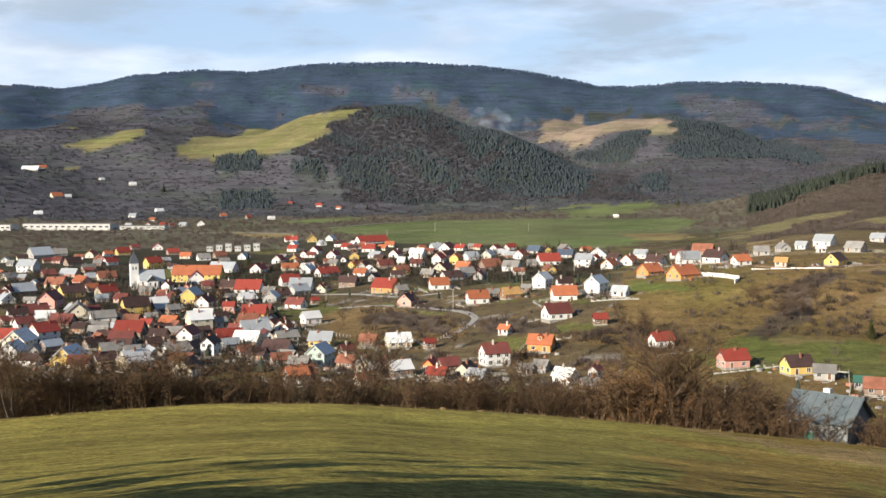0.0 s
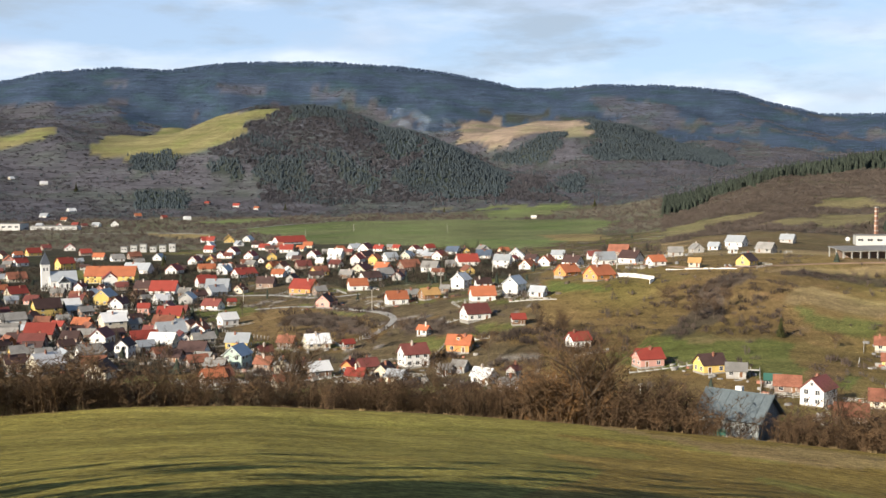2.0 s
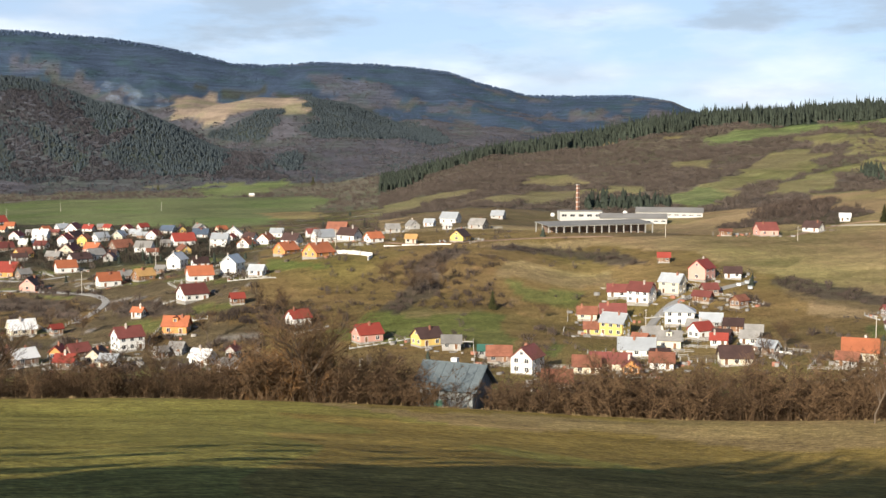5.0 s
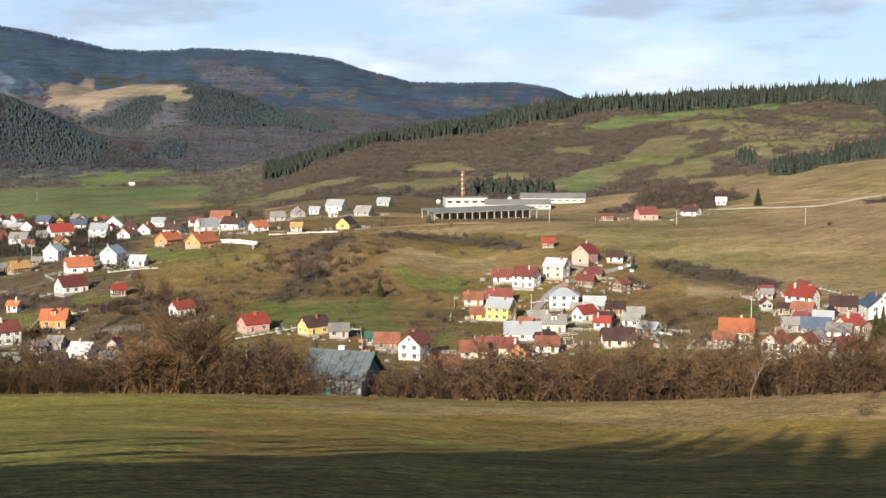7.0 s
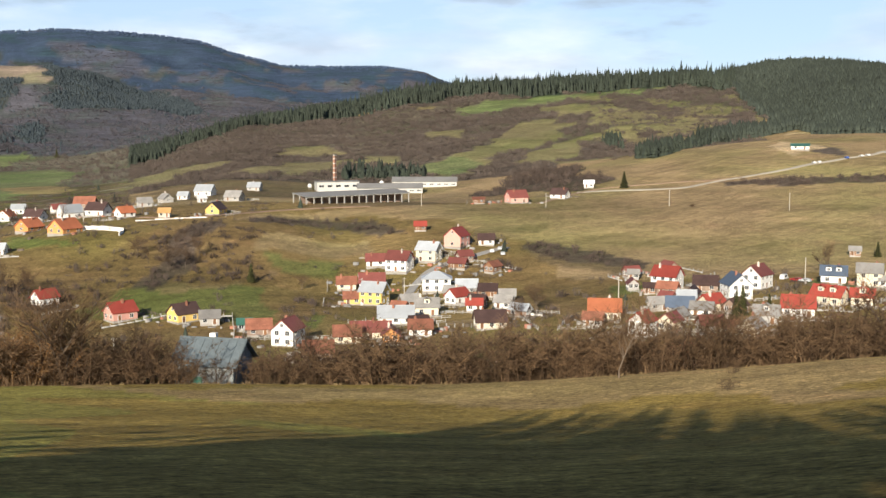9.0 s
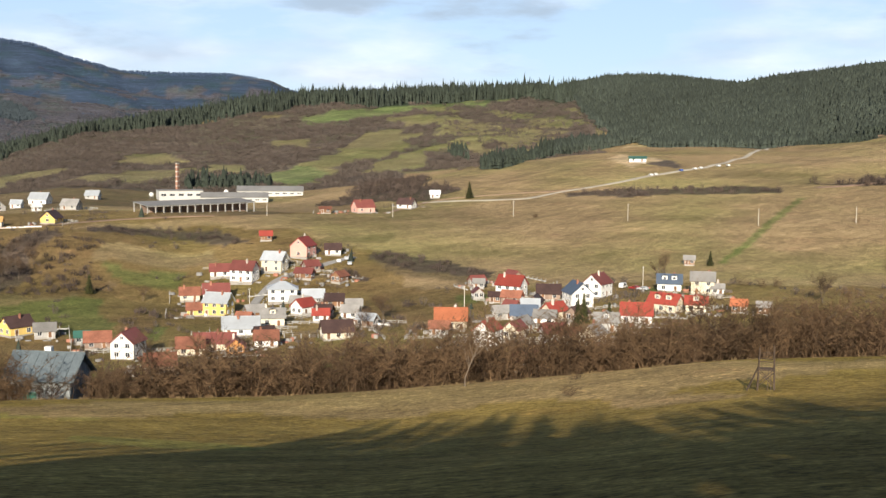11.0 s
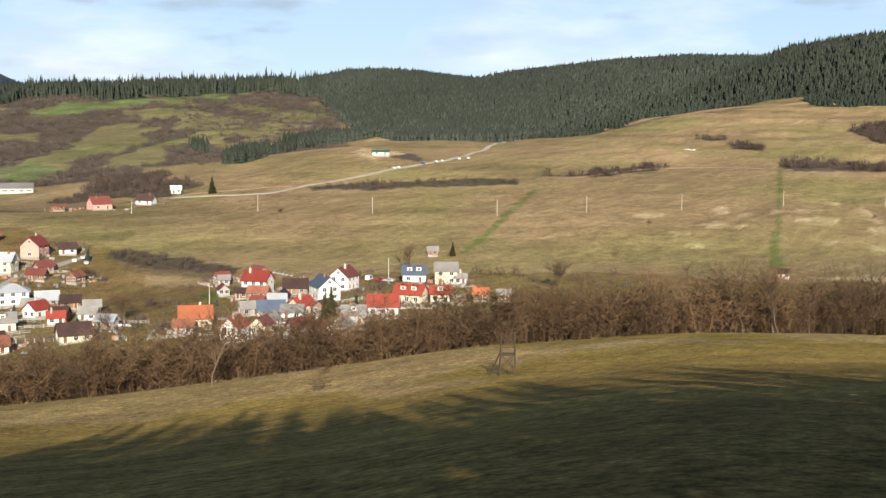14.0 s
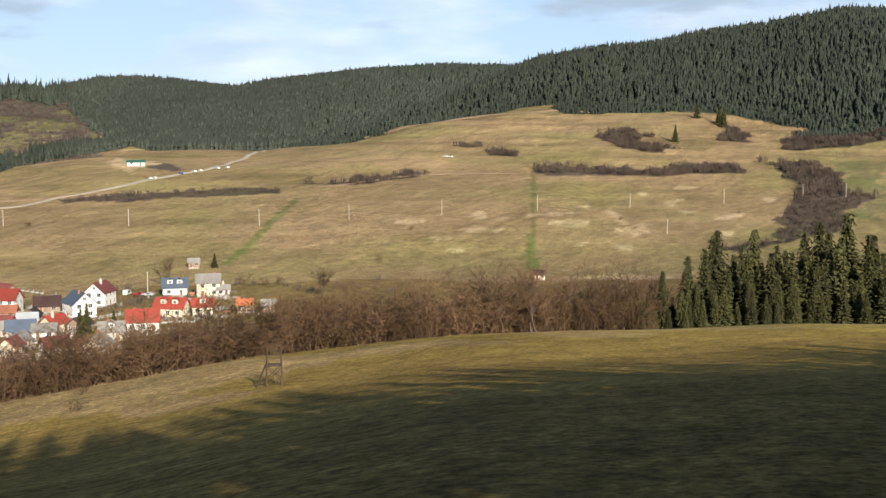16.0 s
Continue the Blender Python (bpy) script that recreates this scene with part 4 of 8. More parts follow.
def shrub_mesh(name, seed, high, wide, stems, shoots, material):
    """A bare shrub: stems that fan out from the base, each with forked thin shoots."""
    rng = np.random.RandomState(seed)
    vs, ts = [], []
    for s in range(stems):
        a = rng.uniform(0, 2 * math.pi)
        out = rng.uniform(0.05, 0.62) * wide
        h = high * rng.uniform(0.5, 1.0) * (1.05 - 0.45 * (out / wide))
        p = np.array([rng.normal(0, 0.18 * wide), rng.normal(0, 0.18 * wide), -0.075 * high])
        top = p + np.array([math.cos(a) * out, math.sin(a) * out, h])
        bend = (p + top) / 2 + np.array([rng.normal(0, 0.025 * high), rng.normal(0, 0.025 * high), 0.1 * h])
        r = rng.uniform(0.012, 0.028) * (high / 4) ** 0.5 if high > 2 else rng.uniform(0.004, 0.008)
        twig(vs, ts, p, bend, r, 0.7)
        twig(vs, ts, bend, top, r * 0.7, 0.3)
        for q in range(shoots):
            f = rng.uniform(0.2, 0.98)
            base = p + (bend - p) * f * 2 if f < 0.5 else bend + (top - bend) * (f * 2 - 1)
            a2 = rng.uniform(0, 2 * math.pi)
            ln = rng.uniform(0.4, 1.0) * high * 0.26
            tipp = base + np.array([math.cos(a2) * ln * 0.85, math.sin(a2) * ln * 0.85, ln * rng.uniform(-0.1, 0.9)])
            sliver(vs, ts, base, tipp, rng.uniform(0.010, 0.018) * (1 if high > 2 else 0.26))
            for w in range(4):
                g = base + (tipp - base) * rng.uniform(0.3, 0.9)
                a3 = rng.uniform(0, 2 * math.pi)
                l3 = ln * rng.uniform(0.3, 0.6)
                sliver(vs, ts, g, g + np.array([math.cos(a3) * l3 * 0.8, math.sin(a3) * l3 * 0.8, l3 * rng.uniform(-0.2, 0.9)]), 0.015 if high > 2 else 0.004)
    return bulk_mesh(name, np.array(vs), np.array(ts), [material])


def bare_tree_meshes(name, seed, high, material_trunk, material_twig, spread=0.5, trunk_r=0.13, stems=1):
    """A bare broadleaf tree: (trunk with limbs, dense crown of fine twigs) as two meshes."""
    rng = np.random.RandomState(seed)
    tv, tt, cv, ct = [], [], [], []

    def grow(p, way, ln, r, level):
        way = way / np.linalg.norm(way)
        segs = 4 if level == 0 else 3
        for s in range(segs):
            q = p + way * ln / segs
            if level < 3:
                twig(*((tv, tt) if level < 2 else (cv, ct)), p, q, max(r * (1 - 0.22 * s), 0.009), 0.8)
            else:
                sliver(cv, ct, p, q + way * ln * 0.2, max(r * (1 - 0.22 * s), 0.015))
            p = q
            way = way + rng.normal(0, 0.10, 3) + np.array([0, 0, 0.05])
            way /= np.linalg.norm(way)
            if level < 3 + (len(cv) < 5000) and not (level == 0 and s == 0):
                for _ in range((3, 2, 2, 2)[level]):
                    a = rng.uniform(0, 2 * math.pi)
                    side = np.array([math.cos(a), math.sin(a), 0]) * spread
                    grow(p, way * 0.7 + side + np.array([0, 0, 0.12]), ln * rng.uniform(0.42, 0.62), r * 0.5, level + 1)

    for k in range(stems):
        lean = rng.normal(0, 0.22 if stems > 1 else 0.04, 2)
        grow(np.array([*rng.normal(0, 0.25 * (stems > 1), 2), -0.3]), np.array([lean[0], lean[1], 1.0]), high * 0.62, trunk_r, 0)
    return bulk_mesh(name + "_trunk", np.array(tv), np.array(tt), [material_trunk]), bulk_mesh(name + "_crown", np.array(cv), np.array(ct), [material_twig])


def spruce_meshes(seed, high=15.0, sprigs=3, gap=1.0):
    """A spruce: tapered trunk, and whorls of drooping needle sprays with ragged tips."""
    rng = np.random.RandomState(seed)
    vs, ts = [], []
    z = 0.5
    wide = high * 0.17
    while z < high * 0.985:
        f = 1 - z / high
        n = max(5, int((6 + 11 * f) / max(1.0, gap * 0.75)))
        for i in range(n):
            a = 2 * math.pi * (i + rng.uniform(-0.4, 0.4)) / n
            ln = wide * 1.15 * (f ** 1.0) * rng.uniform(0.5, 1.25) + 0.08
            drop = ln * rng.uniform(0.10, 0.38)
            c, s = math.cos(a), math.sin(a)
            half = ln * rng.uniform(0.11, 0.19) + 0.06
            z0 = z + rng.uniform(-0.15, 0.15)
            k = len(vs)
            mid = 0.55
            vs += [np.array([0, 0, z0 + 0.25]), np.array([c * ln * mid - s * half, s * ln * mid + c * half, z0 - drop * 0.35]),
                   np.array([c * ln, s * ln, z0 - drop * 0.75]), np.array([c * ln * mid + s * half, s * ln * mid - c * half, z0 - drop * 0.35]),
                   np.array([c * ln * 0.5, s * ln * 0.5, z0 - drop - 0.25])]
            ts += [(k, k + 1, k + 2), (k, k + 2, k + 3), (k, k + 4, k + 1), (k + 1, k + 4, k + 2), (k + 2, k + 4, k + 3), (k + 3, k + 4, k)]
            # hanging sprigs break the edge up
            for _ in range(sprigs):
                g = rng.uniform(0.45, 1.0)
                px, py = c * ln * g + rng.normal(0, 0.14), s * ln * g + rng.normal(0, 0.14)
                pz = z0 - drop * g * 0.7
                k = len(vs)
                t = rng.uniform(0, 6.28)
                w2 = rng.uniform(0.09, 0.2)
                vs += [np.array([px + math.cos(t) * w2, py + math.sin(t) * w2, pz + 0.1]), np.array([px - math.cos(t) * w2, py - math.sin(t) * w2, pz + 0.1]),
                       np.array([px + c * 0.3 + rng.normal(0, 0.1), py + s * 0.3 + rng.normal(0, 0.1), pz - rng.uniform(0.2, 0.55)])]
                ts += [(k, k + 1, k + 2)]
        z += (0.34 + 0.42 * f) * gap
    vs.append(np.array([0, 0, high])), vs.append(np.array([0.12, 0, high - 1.2])), vs.append(np.array([-0.06, 0.1, high - 1.2])), vs.append(np.array([-0.06, -0.1, high - 1.2]))
    k = len(vs) - 4
    ts += [(k, k + 1, k + 2), (k, k + 2, k + 3), (k, k + 3, k + 1)]
    tv, tt = [], []
    twig(tv, tt, (0, 0, -0.4), (0, 0, high * 0.9), 0.19, 0.15)
    return bulk_mesh("spruce_trunk", np.array(tv), np.array(tt), [M_BARK]), bulk_mesh("spruce_crown", np.array(vs), np.array(ts), [M_SPRUCE])


def fir_template(seed, tiers, sides, wide=0.19):
    """A fir of unit height for distant woods: ragged stacked tiers under a blunt tip."""
    rng = np.random.RandomState(seed)
    vs, ts = [], []
    for t in range(tiers):
        z1 = 0.03 + 0.72 * t / tiers
        z2 = min(1.0, z1 + (1.5 / tiers if t < tiers - 1 else 1))
        r = wide * (1 - 0.62 * t / tiers)
        k = len(vs)
        for i in range(sides):
            a = 2 * math.pi * (i + rng.uniform(-0.3, 0.3)) / sides
            rr = r * rng.uniform(0.6, 1.25)
            vs.append((rr * math.cos(a), rr * math.sin(a), z1 + rng.uniform(-0.07, 0.07)))
        vs.append((rng.normal(0, 0.015), rng.normal(0, 0.015), z2 * rng.uniform(0.94, 1.0)))
        for i in range(sides):
            ts.append((k + i, k + (i + 1) % sides, k + sides))
    return np.array(vs, float), np.array(ts, int)


def brush_template(seed, n, blade=0.05, up=0.75, round_top=True):
    """Bare brushwood of unit height and width: many fine upright slivers in a rounded clump."""
    rng = np.random.RandomState(seed)
    vs, ts = [], []
    for i in range(n):
        a, r = rng.uniform(0, 2 * math.pi), math.sqrt(rng.uniform(0, 1)) * 0.5
        lo = rng.uniform(0.0, 0.45)
        top = (1 - 2.4 * r * r if round_top else 1) * rng.uniform(0.75, 1.0)
        hi = max(lo + 0.15, top)
        cx, cy = r * math.cos(a), r * math.sin(a)
        t = rng.uniform(0, 6.28)
        w = blade * rng.uniform(0.6, 1.4)
        k = len(vs)
        dx, dy = math.cos(t) * w, math.sin(t) * w
        vs += [(cx * 0.75 + dx, cy * 0.75 + dy, lo), (cx * 0.75 - dx, cy * 0.75 - dy, lo), (cx * 1.15 + rng.normal(0, 0.07), cy * 1.15 + rng.normal(0, 0.07), hi)]
        vs += [(cx + dy, cy - dx, lo + 0.1), (cx - dy, cy + dx, lo + 0.1)]
        ts += [(k, k + 1, k + 2), (k + 3, k + 4, k + 2)]
    return np.array(vs, float), np.array(ts, int)


def sown(rng, n, b0, b1, d0, d1, kinds, power=1.0):
    """n random places between two bearings and distances that lie on the given kinds of land; x, y arrays."""
    b = np.radians(rng.uniform(b0, b1, n))
    d = (rng.uniform(0, 1, n) * (d1 ** (1 + power) - d0 ** (1 + power)) + d0 ** (1 + power)) ** (1 / (1 + power))
    x, y = d * np.sin(b), d * np.cos(b)
    ok = np.isin(land(x, y), [KINDS.index(k) for k in kinds])
    return x[ok], y[ok]


def stand(x, y, hs, ws):
    return np.stack([x, y, height(x, y) - 0.3, hs, ws], 1)


rng = np.random.RandomState(41)
FIRS = [fir_template(s, 3, 6) for s in range(6)]
FAR_FIRS = [fir_template(20 + s, 2, 5, 0.22) for s in range(5)]
BRUSH = [brush_template(40 + s, 26, 0.026) for s in range(6)]
GARDEN = [brush_template(50 + s, 22, 0.026) for s in range(6)]
FAR_BRUSH = [brush_template(60 + s, 7, 0.09) for s in range(6)]

# the spruce forest on the near spur and on the hill behind it
x, y = sown(rng, 46000, 43.5, 92, 940, 1560, ["fir"])
bearing, away = np.degrees(np.arctan2(x, y)), np.hypot(x, y)
crest_d = np.interp(bearing, SPUR[:, 0], SPUR[:, 1])
near_wood = (bearing > 55) & (away < np.maximum(crest_d, np.interp(bearing, WOOD_EDGE[:, 0], WOOD_EDGE[:, 1]) + 40) + 60)
fringe = np.clip((away - np.interp(bearing, WOOD_EDGE[:, 0], WOOD_EDGE[:, 1])) / 60, 0.45, 1.0)
tall = (rng.uniform(8, 13, len(x)) + rng.gamma(1.0, 1.2, len(x))) * fringe
spires = stand(x, y, tall, rng.uniform(11, 16, len(x)) * (0.6 + 0.4 * fringe))
scatter("spruce_forest", FIRS, spires[near_wood], [M_FIR], rng, "dense dark green spruce forest on the spur", "forest")
x, y = sown(rng, 44000, 43.5, 70, 1000, 1790, ["fir"])
bearing, away = np.degrees(np.arctan2(x, y)), np.hypot(x, y)
behind = (bearing < 55.5) | (away > np.interp(bearing, SPUR[:, 0], SPUR[:, 1]) + 60)
x, y = x[behind], y[behind]
scatter("hill_forest", FAR_FIRS, stand(x, y, rng.uniform(7, 11.5, len(x)) + rng.gamma(1.0, 1.0, len(x)), rng.uniform(10, 16, len(x))), [M_HAZY_RIDGE], rng, "spruce and pine forest on the rounded hill", "forest")
x, y = sown(rng, 26000, 14, 44.5, 560, 1700, ["fir"])
old_wood = np.hypot(x, y) > 1300
spires = stand(x, y, (rng.uniform(7, 12, len(x)) + rng.gamma(1.0, 1.4, len(x))) * np.where(old_wood, np.interp(np.degrees(np.arctan2(x, y)), [26, 30, 43], [1.15, 1.55, 1.6]), 0.9), rng.uniform(11, 17, len(x)))
scatter("ridge_forest", FIRS, spires, [M_FIR], rng, "spruce forest along the ridge behind the pastures", "forest")
# the far mountain's forest, its colour blued for distance haze
x, y = sown(rng, 42000, -26, 40, 1880, 4350, ["hazy_fir"], 0.3)
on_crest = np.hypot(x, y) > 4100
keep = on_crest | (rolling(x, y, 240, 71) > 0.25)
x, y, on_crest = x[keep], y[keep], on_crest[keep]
scatter("mountain_forest", FAR_FIRS, stand(x, y, rng.uniform(3, 5, len(x)) * np.where(on_crest, 1.6, 0.7), rng.uniform(14, 24, len(x))), [M_HAZY_FAR], rng, "dark conifer forest covering the far mountain, tinted blue for haze", "forest")
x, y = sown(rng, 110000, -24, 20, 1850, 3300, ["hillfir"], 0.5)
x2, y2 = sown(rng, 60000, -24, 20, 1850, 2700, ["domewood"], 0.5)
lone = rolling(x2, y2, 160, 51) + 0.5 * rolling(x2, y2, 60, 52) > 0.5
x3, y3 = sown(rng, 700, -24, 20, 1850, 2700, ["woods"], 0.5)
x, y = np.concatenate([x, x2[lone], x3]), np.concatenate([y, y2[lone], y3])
scatter("hillside_conifers", FAR_FIRS, stand(x, y, rng.uniform(4, 9, len(x)), rng.uniform(7, 14, len(x))), [M_HAZY_HILLFIR], rng, "stands of dark green conifers on the wooded hill, tinted blue for haze", "forest")
# bare broadleaf woods; the two farthest are coloured blue-grey for haze
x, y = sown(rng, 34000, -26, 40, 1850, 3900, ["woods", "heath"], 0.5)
scatter("mountain_woods", FAR_BRUSH, stand(x, y, rng.uniform(2.5, 5, len(x)), rng.uniform(9, 17, len(x))), [M_HAZY_WOODS], rng, "leafless brown woods on the far hillsides, tinted blue-grey for haze", "woods")
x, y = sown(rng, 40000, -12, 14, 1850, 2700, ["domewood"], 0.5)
scatter("hill_woods", FAR_BRUSH, stand(x, y, rng.uniform(4, 8, len(x)), rng.uniform(7, 13, len(x))), [M_HAZY_HILLWOODS], rng, "leafless dark brown woods on the dome-shaped hill, tinted blue-grey for haze", "woods")
x, y = sown(rng, 12500, 14, 46, 820, 1560, ["scrub"], 1)
scatter("hillside_brush", BRUSH, stand(x, y, rng.uniform(2, 6, len(x)), rng.uniform(4, 10, len(x))), [M_SCRUB], rng, "leafless brown thickets on the hillside", "thicket")
x, y = sown(rng, 60000, -4, 86, 400, 1500, ["thicket"], 1)
x2, y2 = sown(rng, 9000, -4, 60, 250, 800, ["bank"], 1)
x3, y3 = sown(rng, 2600, -6, 12, 260, 420, ["bank"], 1)
x, y = np.concatenate([x, x2, x3]), np.concatenate([y, y2, y3])
x4, y4 = sown(rng, 5000, 70, 87, 480, 1150, ["thicket"], 1)
x, y = np.concatenate([x, x4]), np.concatenate([y, y4])
grow = np.where(np.hypot(x, y) > 700, 1.7, 1.0)
scatter("thickets", BRUSH, stand(x, y, rng.uniform(1.5, 4.5, len(x)) * grow, rng.uniform(2, 5, len(x)) * grow), [M_HEDGEROW], rng, "dark leafless thickets and hedgerows across the slopes", "thicket")
x, y = sown(rng, 5200, -24, 19, 1080, 1900, ["flats"], 1)
scatter("valley_brush", BRUSH, stand(x, y, rng.uniform(2, 7, len(x)), rng.uniform(3, 9, len(x))), [M_SCRUB], rng, "leafless brown bushes on the valley floor", "thicket")

x, y = sown(rng, 9500, -23, 60, 240, 1050, ["village", "slope", "bank", "lawn", "yard"], 0.5)
clumped = rolling(x, y, 45, 61) + 0.6 * rolling(x, y, 18, 62) > 0.12
x, y = x[clumped], y[clumped]
scatter("garden_bushes", GARDEN, stand(x, y, rng.gamma(2.2, 0.9, len(x)) + 0.6, rng.uniform(1.2, 4.5, len(x))), [M_SCRUB], rng, "leafless garden bushes and fruit trees between the houses", "bush")
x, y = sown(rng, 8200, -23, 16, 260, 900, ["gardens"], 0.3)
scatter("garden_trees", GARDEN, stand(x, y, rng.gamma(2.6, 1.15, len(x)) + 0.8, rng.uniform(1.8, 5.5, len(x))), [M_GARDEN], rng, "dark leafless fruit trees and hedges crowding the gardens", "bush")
x, y = sown(rng, 260, -23, 16, 280, 760, ["gardens"], 0.3)
scatter("village_conifers", FIRS, stand(x, y, rng.uniform(2, 8, len(x)), rng.uniform(5, 10, len(x))), [M_FIR], rng, "small dark evergreens between the old houses", "conifer")
x, y = sown(rng, 150, -23, 40, 300, 1100, ["village", "slope"], 0.5)
scatter("garden_conifers", FIRS, stand(x, y, rng.uniform(2, 7, len(x)), rng.uniform(5, 10, len(x))), [M_FIR], rng, "small dark conifers in the gardens", "conifer")
x, y = sown(rng, 700, 38, 46, 850, 1400, ["meadow", "olive"], 1)
scatter("slope_bushes", BRUSH, stand(x, y, rng.uniform(2, 6, len(x)), rng.uniform(3, 8, len(x))), [M_SCRUB], rng, "leafless bushes dotted over the upper pasture", "bush")

# rank grass along the edge of the near meadow
GRASS = [brush_template(80 + k, 7, 0.06, round_top=False) for k in range(5)]
x, y = sown(rng, 6500, -25, 75, 90, 150, ["field", "stubble", "greenfield"], 0.6)
edge_d = np.hypot(x, y) - np.interp(np.degrees(np.arctan2(x, y)), [-24, 0, 20, 40, 50, 60, 70, 84], [95, 105, 112, 112, 116, 126, 146, 170])
near_edge = np.abs(edge_d + 1) < 4
x, y = x[near_edge], y[near_edge]
scatter("rank_grass", GRASS, stand(x, y, 0.3 + rng.uniform(0.0, 0.3, len(x)), rng.uniform(0.5, 1.1, len(x))), [M_STRAW], rng, "tall dry straw-coloured grass along the hedge", "grass", 0.2)
# ---- houses ----
def window_mesh(name, w, h, material=None):
    """A two-leaf window: a raised frame with two recessed panes, all one shell."""
    bm = bmesh.new()
    t = 0.09
    xs, zs = (-w / 2, -w / 2 + t, -t / 2, t / 2, w / 2 - t, w / 2), (0, t, h - t, h)
    front = [[bm.verts.new((x, -0.08, z)) for z in zs] for x in xs]
    back = {}
    for i in range(5):
        for j in range(3):
            q = [front[i][j], front[i + 1][j], front[i + 1][j + 1], front[i][j + 1]]
            if j == 1 and i in (1, 3):
                inner = [bm.verts.new((v.co.x, -0.02, v.co.z)) for v in q]
                bm.faces.new(inner).material_index = 1
                for k in range(4):
                    bm.faces.new((q[k], q[(k + 1) % 4], inner[(k + 1) % 4], inner[k]))
            else:
                bm.faces.new(q)
    rim = [front[i][0] for i in range(6)] + [front[5][j] for j in range(1, 4)] + [front[i][3] for i in range(4, -1, -1)] + [front[0][j] for j in (2, 1)]
    low = [bm.verts.new((v.co.x, 0.06, v.co.z)) for v in rim]
    for k in range(len(rim)):
        bm.faces.new((rim[k], low[k], low[(k + 1) % len(rim)], rim[(k + 1) % len(rim)]))
    me = bpy.data.meshes.new(name)
    bm.to_mesh(me)
    bm.free()
    me.materials.append(material or M_FRAME), me.materials.append(M_PANE)
    return me


def door_mesh():
    bm = bmesh.new()
    box(bm, -0.6, -0.08, 0, -0.48, 0.05, 2.15, 1), box(bm, 0.48, -0.08, 0, 0.6, 0.05, 2.15, 1), box(bm, -0.48, -0.08, 2.03, 0.48, 0.05, 2.15, 1)
    box(bm, -0.48, -0.04, 0, 0.48, 0.04, 2.03, 0)
    box(bm, -0.7, -0.9, -0.2, 0.7, 0, 0, 2)
    me = bpy.data.meshes.new("door")
    bm.to_mesh(me)
    bm.free()
    for m in (M_DOOR, M_FRAME, M_CONCRETE):
        me.materials.append(m)
    return me


def chimney_mesh(name, material, w, h):
    bm = bmesh.new()
    box(bm, -w / 2, -w / 2, -2.4, w / 2, w / 2, h)
    box(bm, -w / 2 - 0.07, -w / 2 - 0.07, h, w / 2 + 0.07, w / 2 + 0.07, h + 0.12)
    box(bm, -w / 4, -w / 4, h + 0.12, w / 4, w / 4, h + 0.4)
    me = bpy.data.meshes.new(name)
    bm.to_mesh(me)
    bm.free()
    me.materials.append(material)
    return me


WIN = window_mesh("window", 1.35, 1.4)
WIN_SMALL = window_mesh("attic_window", 1.0, 1.05)
DOOR = door_mesh()
CHIMNEYS = [chimney_mesh("chimney_a", M_BRICK, 0.55, 0.8), chimney_mesh("chimney_b", M_CHIMNEY, 0.6, 1.0), chimney_mesh("chimney_c", M_BRICK, 0.75, 0.6)]
house_rng = random.Random(5)
PLOTS = []


def roof_gable(bm, l, b, h, rise, over=0.55, thick=0.2, half_hip=0.0):
    """Two slopes that meet at a ridge along x, with overhanging eaves and verges."""
    k = rise / (b / 2)
    e = b / 2 + over * 0.8
    z_e, z_r = h - k * over * 0.8 + 0.02, h + rise + 0.02
    x = l / 2 + over
    for s in (1, -1):
        if half_hip:
            c = half_hip
            q = [(-x * s, -e * s, z_e), (x * s, -e * s, z_e), (x * s, -e * s * c, z_r - (z_r - z_e) * c), ((x - b * 0.5 * c) * s, 0, z_r), (-(x - b * 0.5 * c) * s, 0, z_r), (-x * s, -e * s * c, z_r - (z_r - z_e) * c)]
        else:
            q = [(-x * s, -e * s, z_e), (x * s, -e * s, z_e), (x * s, 0, z_r), (-x * s, 0, z_r)]
        slab(bm, q, thick)
        if half_hip:
            c = half_hip
            slab(bm, [(x * s, -e * s * c, z_r - (z_r - z_e) * c), (x * s, e * s * c, z_r - (z_r - z_e) * c), ((x - b * 0.5 * c) * s, 0, z_r)], thick)
    m = (x - b * 0.5 * half_hip) if half_hip else x
    rod(bm, (-m, 0, z_r - 0.02), (m, 0, z_r - 0.02), 0.13, 0.13, 6)


def roof_hip(bm, l, b, h, rise, over=0.6, thick=0.2):
    x, y = l / 2 + over, b / 2 + over
    r = max(0.05, l / 2 - b / 2)
    z = h - 0.15
    t = h + rise
    slab(bm, [(-x, -y, z), (x, -y, z), (r, 0, t), (-r, 0, t)], thick)
    slab(bm, [(x, y, z), (-x, y, z), (-r, 0, t), (r, 0, t)], thick)
    slab(bm, [(x, -y, z), (x, y, z), (r, 0, t)], thick)
    slab(bm, [(-x, y, z), (-x, -y, z), (-r, 0, t)], thick)


